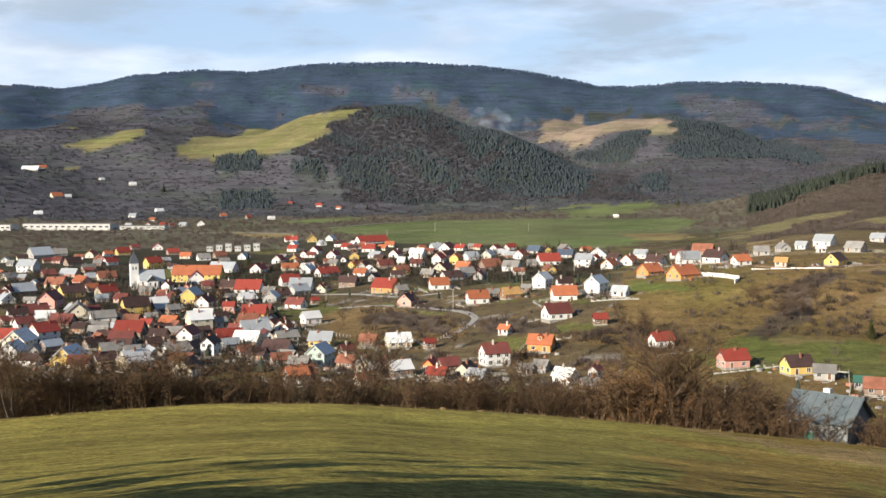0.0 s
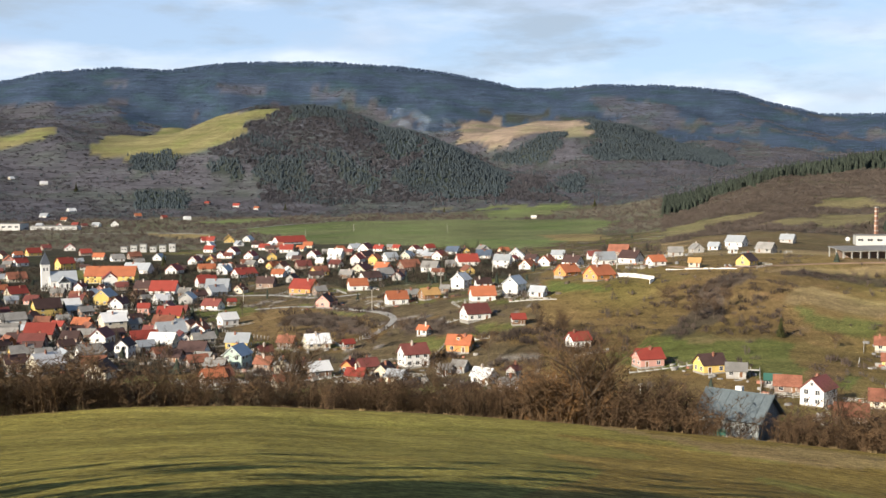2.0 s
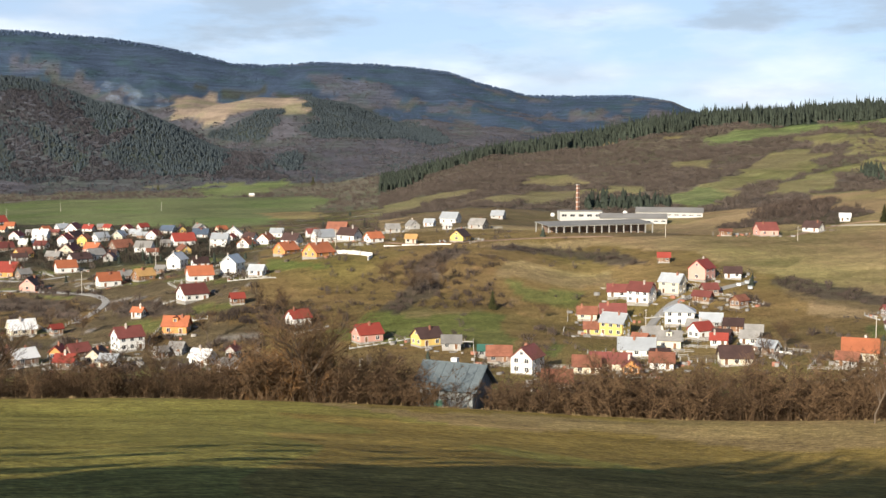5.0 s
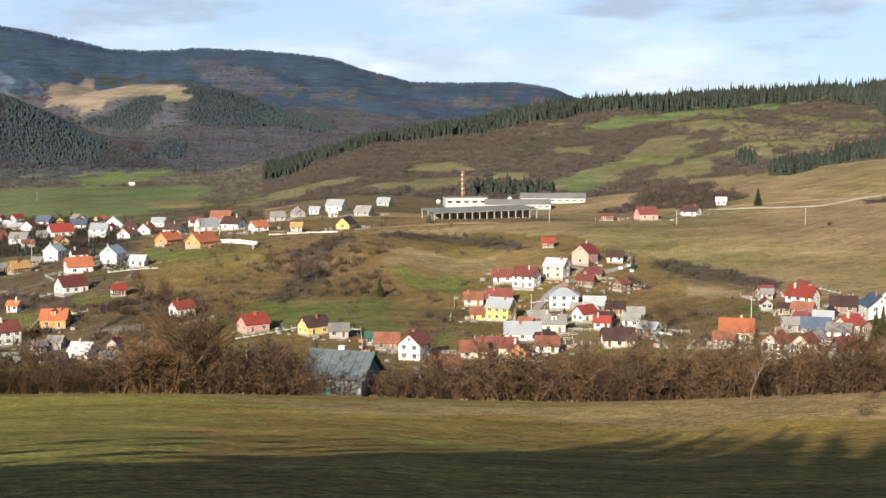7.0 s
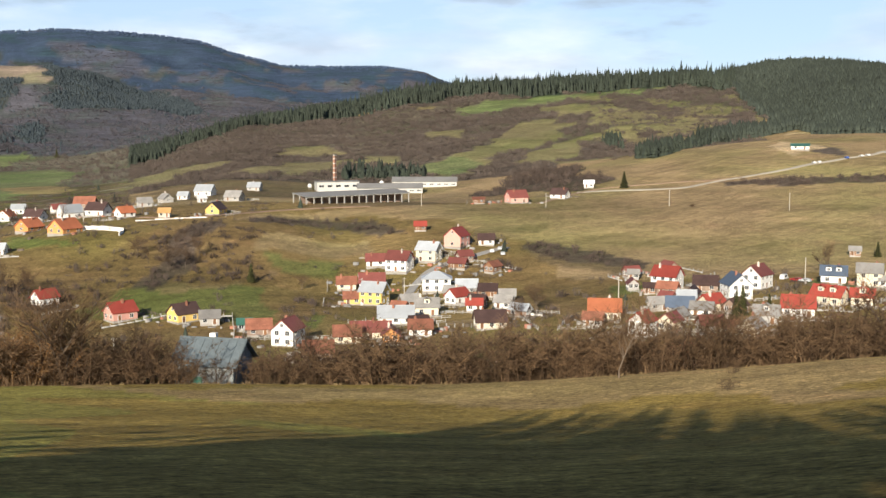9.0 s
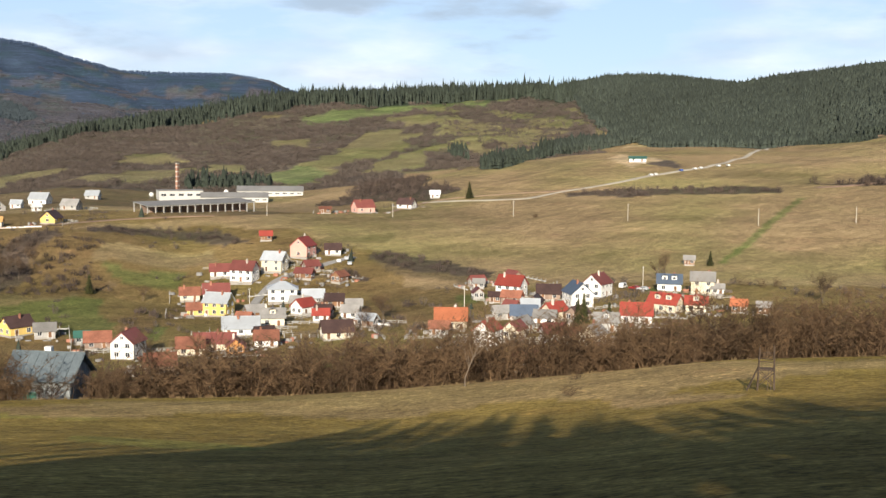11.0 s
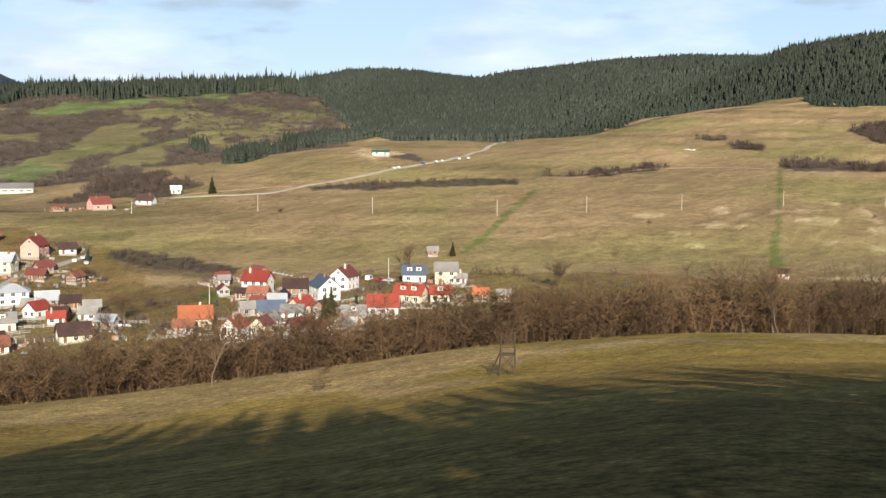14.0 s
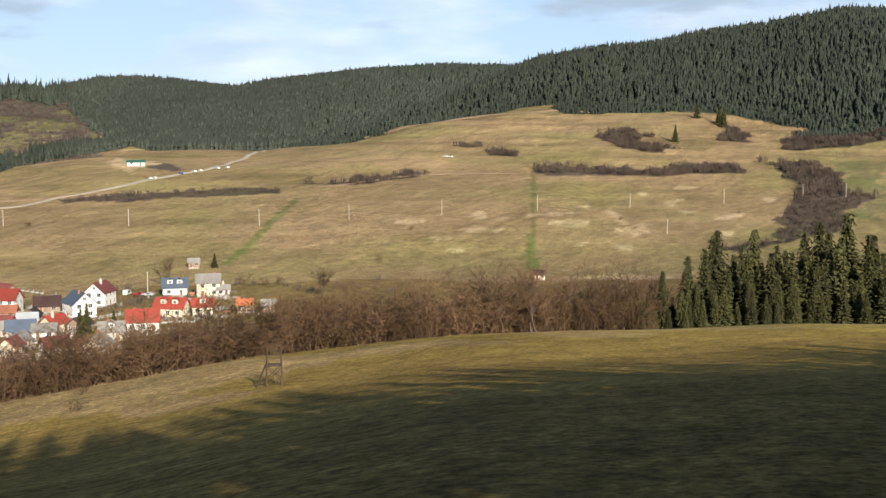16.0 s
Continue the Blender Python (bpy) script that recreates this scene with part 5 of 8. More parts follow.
def house(x, y, heading, l, b, storeys, roof, wall, hip=False, half_hip=0.0, dormers=0, balcony=False, pitch=41, chimney=True, annex=False):
    """A house with its ridge on the given bearing; l along the ridge, b across, in metres."""
    r = house_rng
    z = ground_z(x, y)
    PLOTS.append((x, y, heading, l, b))
    h = {1: 2.6, 1.5: 3.2, 2: 5.0}[storeys]
    rise = b / 2 * math.tan(radians(pitch if not hip else 30))
    far = math.hypot(x, y) > 470
    shed = storeys == 1 and not chimney and b < 6.2
    top = new("shed" if shed else "house")
    top.matrix_world = pose(x, y, z, 0, 0, 90 - heading)
    words = f"{WALL_WORDS[wall]} {'single-storey' if storeys == 1 else 'two-storey' if storeys == 2 else 'village'} house under a {ROOF_WORDS[roof]} {'hipped' if hip else 'gabled'} roof"
    if shed:
        tagged(top, f"small {WALL_WORDS[wall]} garden shed under a {ROOF_WORDS[roof]} roof", "shed", "garden sheds")
    else:
        tagged(top, words, "house", "village houses")
    bm = bmesh.new()
    lo = [bm.verts.new(p) for p in ((-l / 2, -b / 2, 0.0), (l / 2, -b / 2, 0.0), (l / 2, b / 2, 0.0), (-l / 2, b / 2, 0.0))]
    hi = [bm.verts.new((v.co.x, v.co.y, h)) for v in lo]
    bm.faces.new((lo[0], lo[1], hi[1], hi[0])), bm.faces.new((lo[2], lo[3], hi[3], hi[2]))
    if hip:
        bm.faces.new((lo[1], lo[2], hi[2], hi[1])), bm.faces.new((lo[3], lo[0], hi[0], hi[3]))
        bm.faces.new(hi)
    else:
        cut = rise * (1 - half_hip) if half_hip else rise
        if half_hip:
            w = b / 2 * half_hip
            g = [[bm.verts.new((s * l / 2, -w, h + cut)), bm.verts.new((s * l / 2, w, h + cut))] for s in (1, -1)]
            bm.faces.new((lo[1], lo[2], hi[2], g[0][1], g[0][0], hi[1])), bm.faces.new((lo[3], lo[0], hi[0], g[1][0], g[1][1], hi[3]))
            bm.faces.new((hi[0], hi[1], g[0][0], g[1][0])), bm.faces.new((hi[2], hi[3], g[1][1], g[0][1])), bm.faces.new((g[0][0], g[0][1], g[1][1], g[1][0]))
        else:
            g = [bm.verts.new((l / 2, 0, h + rise)), bm.verts.new((-l / 2, 0, h + rise))]
            bm.faces.new((lo[1], lo[2], hi[2], g[0], hi[1])), bm.faces.new((lo[3], lo[0], hi[0], g[1], hi[3]))
            bm.faces.new((hi[0], hi[1], g[0], g[1])), bm.faces.new((hi[2], hi[3], g[1], g[0]))
    bm.faces.new(lo[::-1])
    part("wall", bm, WALL[wall], top)
    bm = bmesh.new()
    box(bm, -l / 2 - 0.06, -b / 2 - 0.06, -2.6, l / 2 + 0.06, b / 2 + 0.06, 0.45)
    part("plinth", bm, M_PLINTH, top)
    bm = bmesh.new()
    if hip:
        roof_hip(bm, l, b, h, rise)
    else:
        roof_gable(bm, l, b, h, rise, half_hip=half_hip)
    part("roof", bm, ROOF[roof], top, ROOF_WORDS[roof] + " roof covering")
    if chimney:
        cx = r.uniform(-0.3, 0.3) * l
        cy = r.choice((-1, 1)) * r.uniform(0.05, 0.13) * b
        cz = h + rise * (1 - abs(cy) / (b / 2)) + 0.25
        if hip:
            cx *= 0.3
        shared("chimney", r.choice(CHIMNEYS), top, pose(cx, cy, cz))
    # windows: rows on the long sides, pairs in the gables
    rows = [0.95] + ([3.35] if storeys == 2 else [])
    n = max(2, int(l / (4.2 if far else 2.9)))
    door_at = r.randrange(n)
    for s in (-1, 1):
        turn = 0 if s == -1 else 180
        for zz in rows:
            for i in range(n):
                px = (i + 0.5) / n * l - l / 2
                if zz < 1 and s == -1 and i == door_at:
                    shared("door", DOOR, top, pose(px, s * b / 2 - 0.0 * s, 0.12, 0, 0, turn))
                else:
                    shared("window", WIN, top, pose(px, s * b / 2, zz, 0, 0, turn))
        for zz in (rows[:1] if far else rows) + ([4.2 if storeys == 1.5 else 5.9 if storeys == 2 else 3.1] if not hip and rise > 2.4 else []):
            gable = zz not in rows
            for px in ((-0.9, 0.9) if gable and b > 7.5 and not far else (0,) if gable or (far and b < 8) else (-b * 0.24, b * 0.24)):
                shared("window", WIN_SMALL if gable else WIN, top, pose(s * l / 2, px, min(zz, h + rise * 0.45 - 0.6) if gable else zz, 0, 0, 90 if s == 1 else -90))
    for i in range(dormers):
        dx = (i + 0.5) / dormers * l * 0.8 - l * 0.4
        bm = bmesh.new()
        dy = -b / 2 * 0.62
        dz = h + rise * 0.38
        box(bm, dx - 0.9, dy, dz - 0.5, dx + 0.9, dy + b * 0.3, dz + 1.2)
        dormer = part("dormer", bm, WALL[wall], top)
        bm = bmesh.new()
        for q in (1, -1):
            slab(bm, [(dx - 1.25, dy - 0.3, dz + 1.05), (dx, dy - 0.3, dz + 1.95), (dx, dy + b * 0.34, dz + 1.95), (dx - 1.25, dy + b * 0.34, dz + 1.05)][::-1] if q == 1 else
                 [(dx + 1.25, dy - 0.3, dz + 1.05), (dx, dy - 0.3, dz + 1.95), (dx, dy + b * 0.34, dz + 1.95), (dx + 1.25, dy + b * 0.34, dz + 1.05)], 0.14)
        part("dormer_roof", bm, ROOF[roof], dormer)
        shared("window", WIN_SMALL, dormer, pose(dx, dy, dz))
    if balcony:
        bm = bmesh.new()
        box(bm, l / 2, -b * 0.28, h * 0.5, l / 2 + 1.3, b * 0.28, h * 0.5 + 0.16)
        box(bm, l / 2 + 1.22, -b * 0.28, h * 0.5 + 0.16, l / 2 + 1.3, b * 0.28, h * 0.5 + 1.1)
        part("balcony", bm, M_WOOD, top)
    return top


def fresh(name, x, y, turn, label, category, group="", z=None):
    """An empty at the thing's base."""
    ob = new(name)
    ob.matrix_world = pose(x, y, ground_z(x, y) if z is None else z, 0, 0, turn)
    return tagged(ob, label, category, group)


M_WHITE_SHEET = mat("white_cladding", (0.52, 0.52, 0.50), 0.6, vary=0.12, coarse=0.1)
M_GREY_FLAT = mat("roofing_felt", (0.24, 0.235, 0.225), 0.9, vary=0.25, coarse=0.1)
M_SPIRE = mat("spire_sheet", (0.12, 0.13, 0.15), 0.45, 0.3, vary=0.2)
M_STACK = mat("stack_brick", (0.36, 0.20, 0.14), 0.9, vary=0.3, coarse=0.2, bump=0.3)


def church(x, y):
    top = fresh("church", x, y, 22, "white village church with a square tower and dark spire", "church", z=ground_z(x, y) - 0.3)
    bm = bmesh.new()
    box(bm, -2.4, -2.4, -2, 2.4, 2.4, 16.0)
    box(bm, -2.6, -2.6, 15.4, 2.6, 2.6, 16.0)
    tower = part("tower", bm, WALL["w"], top)
    bm = bmesh.new()
    base = [bm.verts.new((sx * 2.7, sy * 2.7, 16.0)) for sx, sy in ((-1, -1), (1, -1), (1, 1), (-1, 1))]
    mid = [bm.verts.new((sx * 2.1, sy * 2.1, 18.2)) for sx, sy in ((-1, -1), (1, -1), (1, 1), (-1, 1))]
    tip = bm.verts.new((0, 0, 23.5))
    for i in range(4):
        j = (i + 1) % 4
        bm.faces.new((base[i], base[j], mid[j], mid[i])), bm.faces.new((mid[i], mid[j], tip))
    bm.faces.new(base[::-1])
    spire = part("spire", bm, M_SPIRE, tower, "dark sheet-metal spire")
    bm = bmesh.new()
    rod(bm, (0, 0, 23.2), (0, 0, 25.2), 0.08, 0.06)
    rod(bm, (-0.5, 0, 24.6), (0.5, 0, 24.6), 0.06, 0.06)
    part("cross", bm, M_SPIRE, spire)
    bell = window_mesh("belfry_opening", 1.0, 2.0)
    for px in (-0.9, 0.9):
        shared("belfry_opening", bell, tower, pose(px, -2.4, 12.2))
        shared("belfry_opening", bell, tower, pose(2.4, px, 12.2, 0, 0, 90))
    bm = bmesh.new()
    l, b, h, rise = 15.0, 9.5, 6.5, 5.2
    box(bm, 2.4, -b / 2, -2, 2.4 + l, b / 2, h)
    v = [bm.verts.new(p) for p in ((2.4, -b / 2, h), (2.4 + l, -b / 2, h), (2.4 + l, b / 2, h), (2.4, b / 2, h), (2.4, 0, h + rise), (2.4 + l, 0, h + rise))]
    bm.faces.new((v[0], v[1], v[5], v[4])), bm.faces.new((v[2], v[3], v[4], v[5])), bm.faces.new((v[1], v[2], v[5])), bm.faces.new((v[3], v[0], v[4]))
    nave = part("nave", bm, WALL["w"], top)
    bm = bmesh.new()
    e = b / 2 + 0.5
    for s in (1, -1):
        xa, xb = 2.4, 2.4 + l + 0.5
        k = rise / (b / 2)
        slab(bm, [(xa, -e, h - 0.5 * k + 0.05), (xb, -e, h - 0.5 * k + 0.05), (xb, 0, h + rise + 0.05), (xa, 0, h + rise + 0.05)] if s == 1 else
             [(xb, e, h - 0.5 * k + 0.05), (xa, e, h - 0.5 * k + 0.05), (xa, 0, h + rise + 0.05), (xb, 0, h + rise + 0.05)], 0.2)
    part("nave_roof", bm, ROOF["s"], nave)
    bm = bmesh.new()
    box(bm, 6.5, -b / 2 - 4.0, -2, 13.0, -b / 2, 5.2)
    transept = part("transept", bm, WALL["w"], top)
    bm = bmesh.new()
    for q in ([(6.1, -b / 2 - 4.4, 5.0), (9.75, -b / 2 - 4.4, 8.8), (9.75, 0, 8.8), (6.1, 0, 5.0)][::-1], [(13.4, -b / 2 - 4.4, 5.0), (9.75, -b / 2 - 4.4, 8.8), (9.75, 0, 8.8), (13.4, 0, 5.0)]):
        slab(bm, q, 0.2)
    part("transept_roof", bm, ROOF["s"], transept)
    tall = window_mesh("arched_window", 1.1, 3.0)
    for px in (4.5, 15.0):
        shared("church_window", tall, nave, pose(px, -b / 2, 2.0))
    for px in (8.3, 11.2):
        shared("church_window", tall, transept, pose(px, -b / 2 - 4.0, 1.6))


def long_hall(x0, y0, x1, y1, deep, high, label, roof_rise=1.2, bays=10, wall=None):
    """A long low works hall between two front corners, with a window band in bays."""
    ln = math.hypot(x1 - x0, y1 - y0)
    turn = math.degrees(math.atan2(y1 - y0, x1 - x0))
    z = min(ground_z(x0, y0), ground_z(x1, y1))
    top = new("works_hall")
    top.matrix_world = pose(x0, y0, z, 0, 0, turn)
    tagged(top, label, "hall", "works halls")
    bm = bmesh.new()
    box(bm, 0, 0, -2.5, ln, deep, high)
    body = part("wall", bm, wall or M_WHITE_SHEET, top)
    bm = bmesh.new()
    slab(bm, [(-0.5, -0.6, high + 0.12), (ln + 0.5, -0.6, high + 0.12), (ln + 0.5, deep / 2, high + roof_rise), (-0.5, deep / 2, high + roof_rise)], 0.25)
    slab(bm, [(ln + 0.5, deep + 0.6, high + 0.12), (-0.5, deep + 0.6, high + 0.12), (-0.5, deep / 2, high + roof_rise), (ln + 0.5, deep / 2, high + roof_rise)], 0.25)
    part("roof", bm, M_GREY_FLAT, top, "grey felt roof")
    w = ln / bays
    me = window_mesh("hall_window", w * 0.6, high * 0.26)
    for i in range(bays):
        shared("window", me, body, pose((i + 0.5) * w, 0, high * 0.42))
    return top


def frame_hall(x0, y0, x1, y1):
    """An open concrete skeleton of a hall: columns, beams and a slab roof."""
    ln = math.hypot(x1 - x0, y1 - y0)
    z = min(ground_z(x0, y0), ground_z(x1, y1)) - 0.3
    top = new("concrete_frame")
    top.matrix_world = pose(x0, y0, z, 0, 0, math.degrees(math.atan2(y1 - y0, x1 - x0)))
    tagged(top, "open concrete skeleton of an unfinished works hall", "hall", "works halls")
    bm = bmesh.new()
    box(bm, -0.22, -0.22, -2, 0.22, 0.22, 4.8)
    me = bpy.data.meshes.new("column")
    bm.to_mesh(me)
    bm.free()
    me.materials.append(M_CONCRETE)
    for row in (0, 6, 12):
        lift = row * 0.112
        for i in range(15):
            shared("column", me, top, pose(i * ln / 14, row, lift))
        bm = bmesh.new()
        box(bm, -0.4, row - 0.3, 4.8 + lift, ln + 0.4, row + 0.3, 5.15 + lift)
        part("beam", bm, M_CONCRETE, top)
    bm = bmesh.new()
    slab(bm, [(-0.6, -0.6, 5.45), (ln + 0.6, -0.6, 5.45), (ln + 0.6, 12.6, 6.93), (-0.6, 12.6, 6.93)], 0.25)
    part("roof_slab", bm, M_GREY_FLAT, top, "dark felt roof")
    for i in range(14):
        bm = bmesh.new()
        box(bm, i * ln / 14 + 0.3, 5.9, -2, (i + 1) * ln / 14 - 0.3, 6.1, 5.4)
        part("infill", bm, WALL["n"], top, "bare brick infill")


def works_chimney(x, y, high):
    top = fresh("works_chimney", x, y, 40, "pair of slim red and white banded works chimneys", "chimney")
    for side in (-1, 1):
        bm = bmesh.new()
        rod(bm, (side, 0, -1), (side, 0, high), 0.95, 0.7, 10)
        shaft = part("shaft", bm, M_STACK, top)
        bm = bmesh.new()
        rod(bm, (side, 0, high - 0.6), (side, 0, high), 0.9, 0.9, 10)
        part("rim", bm, M_CONCRETE, shaft)
        for k in range(5):
            bm = bmesh.new()
            zz = high * (0.36 + 0.13 * k)
            r = 0.95 - 0.25 * zz / high
            rod(bm, (side, 0, zz), (side, 0, zz + 0.7), r + 0.05, r + 0.04, 10)
            part("pale_band", bm, M_CHIMNEY, shaft, "faded white painted band")
    for k in range(7):
        bm = bmesh.new()
        zz = high * (k + 1) / 8
        rod(bm, (-1, 0, zz), (1, 0, zz), 0.16, 0.16, 6)
        part("brace", bm, M_GREY_FLAT, top)


def storage_tank(x, y, r):
    """A white ball-shaped tank on four legs."""
    top = fresh("storage_tank", x, y, 0, "white ball-shaped tank on short legs at the works", "tank", "works tanks")
    bm = bmesh.new()
    bmesh.ops.create_uvsphere(bm, u_segments=16, v_segments=10, radius=r, matrix=Matrix.Translation((0, 0, r + 1.2)))
    part("vessel", bm, WALL["w"], top)
    for k in range(4):
        a = radians(45 + 90 * k)
        bm = bmesh.new()
        rod(bm, (0.75 * r * math.cos(a), 0.75 * r * math.sin(a), -0.5), (0.75 * r * math.cos(a), 0.75 * r * math.sin(a), 2.0), 0.13, 0.13, 6)
        part("leg", bm, M_GREY_FLAT, top)


def garden_wall(points, high=1.6, thick=0.3, material=None, label="white rendered garden wall"):
    """A wall that steps along the ground through the points."""
    top = new("garden_wall")
    x, y = points[0]
    top.matrix_world = pose(x, y, 0)
    tagged(top, label, "wall", kind="")
    for (xa, ya), (xb, yb) in zip(points, points[1:]):
        n = max(1, int(math.hypot(xb - xa, yb - ya) / 6))
        for i in range(n):
            p, q = (xa + (xb - xa) * i / n, ya + (yb - ya) * i / n), (xa + (xb - xa) * (i + 1) / n, ya + (yb - ya) * (i + 1) / n)
            ln = math.hypot(q[0] - p[0], q[1] - p[1])
            zz = min(ground_z(*p), ground_z(*q))
            bm = bmesh.new()
            box(bm, 0, -thick / 2, -0.6, ln + 0.01, thick / 2, high)
            part("wall_panel", bm, material or WALL["w"], top, at=pose(p[0] - x, p[1] - y, zz, 0, 0, math.degrees(math.atan2(q[1] - p[1], q[0] - p[0]))))
    return top


def post_fence(points, gap=2.6, high=1.3):
    """Garden fence: posts and two rails."""
    top = new("fence")
    x, y = points[0]
    top.matrix_world = pose(x, y, 0)
    tagged(top, "weathered pale garden fence of posts and rails", "fence", "garden fences")
    bm = bmesh.new()
    box(bm, -0.12, -0.12, -0.4, 0.12, 0.12, high)
    me = bpy.data.meshes.new("post")
    bm.to_mesh(me)
    bm.free()
    me.materials.append(M_CONCRETE)
    for (xa, ya), (xb, yb) in zip(points, points[1:]):
        n = max(1, int(math.hypot(xb - xa, yb - ya) / gap))
        prev = None
        for i in range(n + 1):
            px, py = xa + (xb - xa) * i / n, ya + (yb - ya) * i / n
            pz = ground_z(px, py)
            shared("post", me, top, pose(px - x, py - y, pz))
        for zz in (0.45, 1.05):
            bm = bmesh.new()
            for i in range(n):
                a = (xa + (xb - xa) * i / n, ya + (yb - ya) * i / n)
                c = (xa + (xb - xa) * (i + 1) / n, ya + (yb - ya) * (i + 1) / n)
                rod(bm, (a[0] - x, a[1] - y, ground_z(*a) + zz), (c[0] - x, c[1] - y, ground_z(*c) + zz), 0.05, 0.05, 4)
            part("rail", bm, M_WOOD, top)


def ribbon(name, points, width, material, label, lift=0.06):
    """A road or track that lies on the ground along the points."""
    pts = [Vector((*p, 0)) for p in points]
    fine = []
    for i in range(len(pts) - 1):
        p0, p1, p2, p3 = pts[max(i - 1, 0)], pts[i], pts[i + 1], pts[min(i + 2, len(pts) - 1)]
        n = max(2, int((p2 - p1).length / 4))
        for k in range(n):
            t = k / n
            fine.append(0.5 * ((2 * p1) + (p2 - p0) * t + (2 * p0 - 5 * p1 + 4 * p2 - p3) * t * t + (3 * p1 - p0 - 3 * p2 + p3) * t ** 3))
    fine.append(pts[-1])
    bm = bmesh.new()
    rows = []
    for i, p in enumerate(fine):
        way = (fine[min(i + 1, len(fine) - 1)] - fine[max(i - 1, 0)]).normalized()
        side = Vector((way.y, -way.x, 0))
        w = width * (0.9 + 0.2 * noise.noise(p * 0.11))
        row = []
        for s in (-0.5, -0.44, 0, 0.44, 0.5):
            q = p + side * w * s
            row.append(bm.verts.new((q.x, q.y, ground_z(q.x, q.y) + (lift + 0.12 if abs(s) < 0.5 else -0.25))))
        rows.append(row)
    for a, b in zip(rows, rows[1:]):
        for k in range(4):
            bm.faces.new((a[k], a[k + 1], b[k + 1], b[k]))
    ob = part(name, bm, material, None)
    return tagged(ob, label, "road", kind="structure")


def timber_shed(x, y):
    """The old barn among the bushes by the meadow."""
    top = fresh("barn", x, y, -45, "old grey timber barn with a sheet-metal roof among bare bushes", "barn")
    l, b, h, rise = 6.6, 4.8, 3.6, 2.0
    w = M_BARN
    bm = bmesh.new()
    v = [bm.verts.new(p) for p in ((-l / 2, -b / 2, -1), (l / 2, -b / 2, -1), (l / 2, b / 2, -1), (-l / 2, b / 2, -1), (-l / 2, -b / 2, h), (l / 2, -b / 2, h), (l / 2, b / 2, h), (-l / 2, b / 2, h), (-l / 2, 0, h + rise), (l / 2, 0, h + rise))]
    for f in ((0, 1, 5, 4), (2, 3, 7, 6), (1, 2, 6, 9, 5), (3, 0, 4, 8, 7), (4, 5, 9, 8), (6, 7, 8, 9), (3, 2, 1, 0)):
        bm.faces.new([v[i] for i in f])
    part("wall", bm, w, top)
    # vertical boards on the two sides that face the meadow
    rr = random.Random(2)
    n = 26
    for i in range(n):
        bm = bmesh.new()
        x0 = -l / 2 + l * i / n
        box(bm, x0 + 0.012, -b / 2 - 0.03 - rr.uniform(0, 0.012), rr.uniform(-0.05, 0.1), x0 + l / n - 0.012, -b / 2, h - 0.02)
        part("board", bm, w, top)
    n = 20
    for i in range(n):
        bm = bmesh.new()
        y0 = -b / 2 + b * i / n
        ym = y0 + b / n / 2
        box(bm, l / 2, y0 + 0.012, rr.uniform(-0.05, 0.1), l / 2 + 0.03 + rr.uniform(0, 0.012), y0 + b / n - 0.012, h + rise * (1 - abs(ym) / (b / 2)) - 0.1)
        part("board", bm, w, top)
    bm = bmesh.new()
    box(bm, -1.6, -b / 2 - 0.08, -0.1, -0.2, -b / 2 - 0.03, 2.0)
    part("door", bm, M_GREEN_PAINT, top, "faded green plank door")
    k = rise / (b / 2)
    e = b / 2 + 0.55
    for s in (1, -1):
        bm = bmesh.new()
        slab(bm, [(-s * (l / 2 + 0.5), -s * e, h - 0.55 * k + 0.06), (s * (l / 2 + 0.6), -s * e, h - 0.55 * k + 0.06), (s * (l / 2 + 0.6), 0, h + rise + 0.06), (-s * (l / 2 + 0.5), 0, h + rise + 0.06)], 0.08)
        slope = part("roof_slope", bm, M_TIN, top)
        for i in range(9):
            xx = (-l / 2 - 0.4 + (l + 0.9) * i / 8) * 1.0
            bm = bmesh.new()
            rod(bm, (xx, -s * e, h - 0.55 * k + 0.09), (xx, -s * 0.02, h + rise + 0.08), 0.035, 0.035, 4)
            part("seam", bm, M_TIN, slope)
    bm = bmesh.new()
    rod(bm, (-l / 2 - 0.5, 0, h + rise + 0.07), (l / 2 + 0.6, 0, h + rise + 0.07), 0.1, 0.1, 6)
    part("ridge_cap", bm, M_TIN, top)
    bm = bmesh.new()
    box(bm, -0.6, 0.3, h + rise - 0.8, 0.1, 0.9, h + rise + 0.5)
    part("vent_box", bm, WALL["w"], top, "small white vent box on the roof")


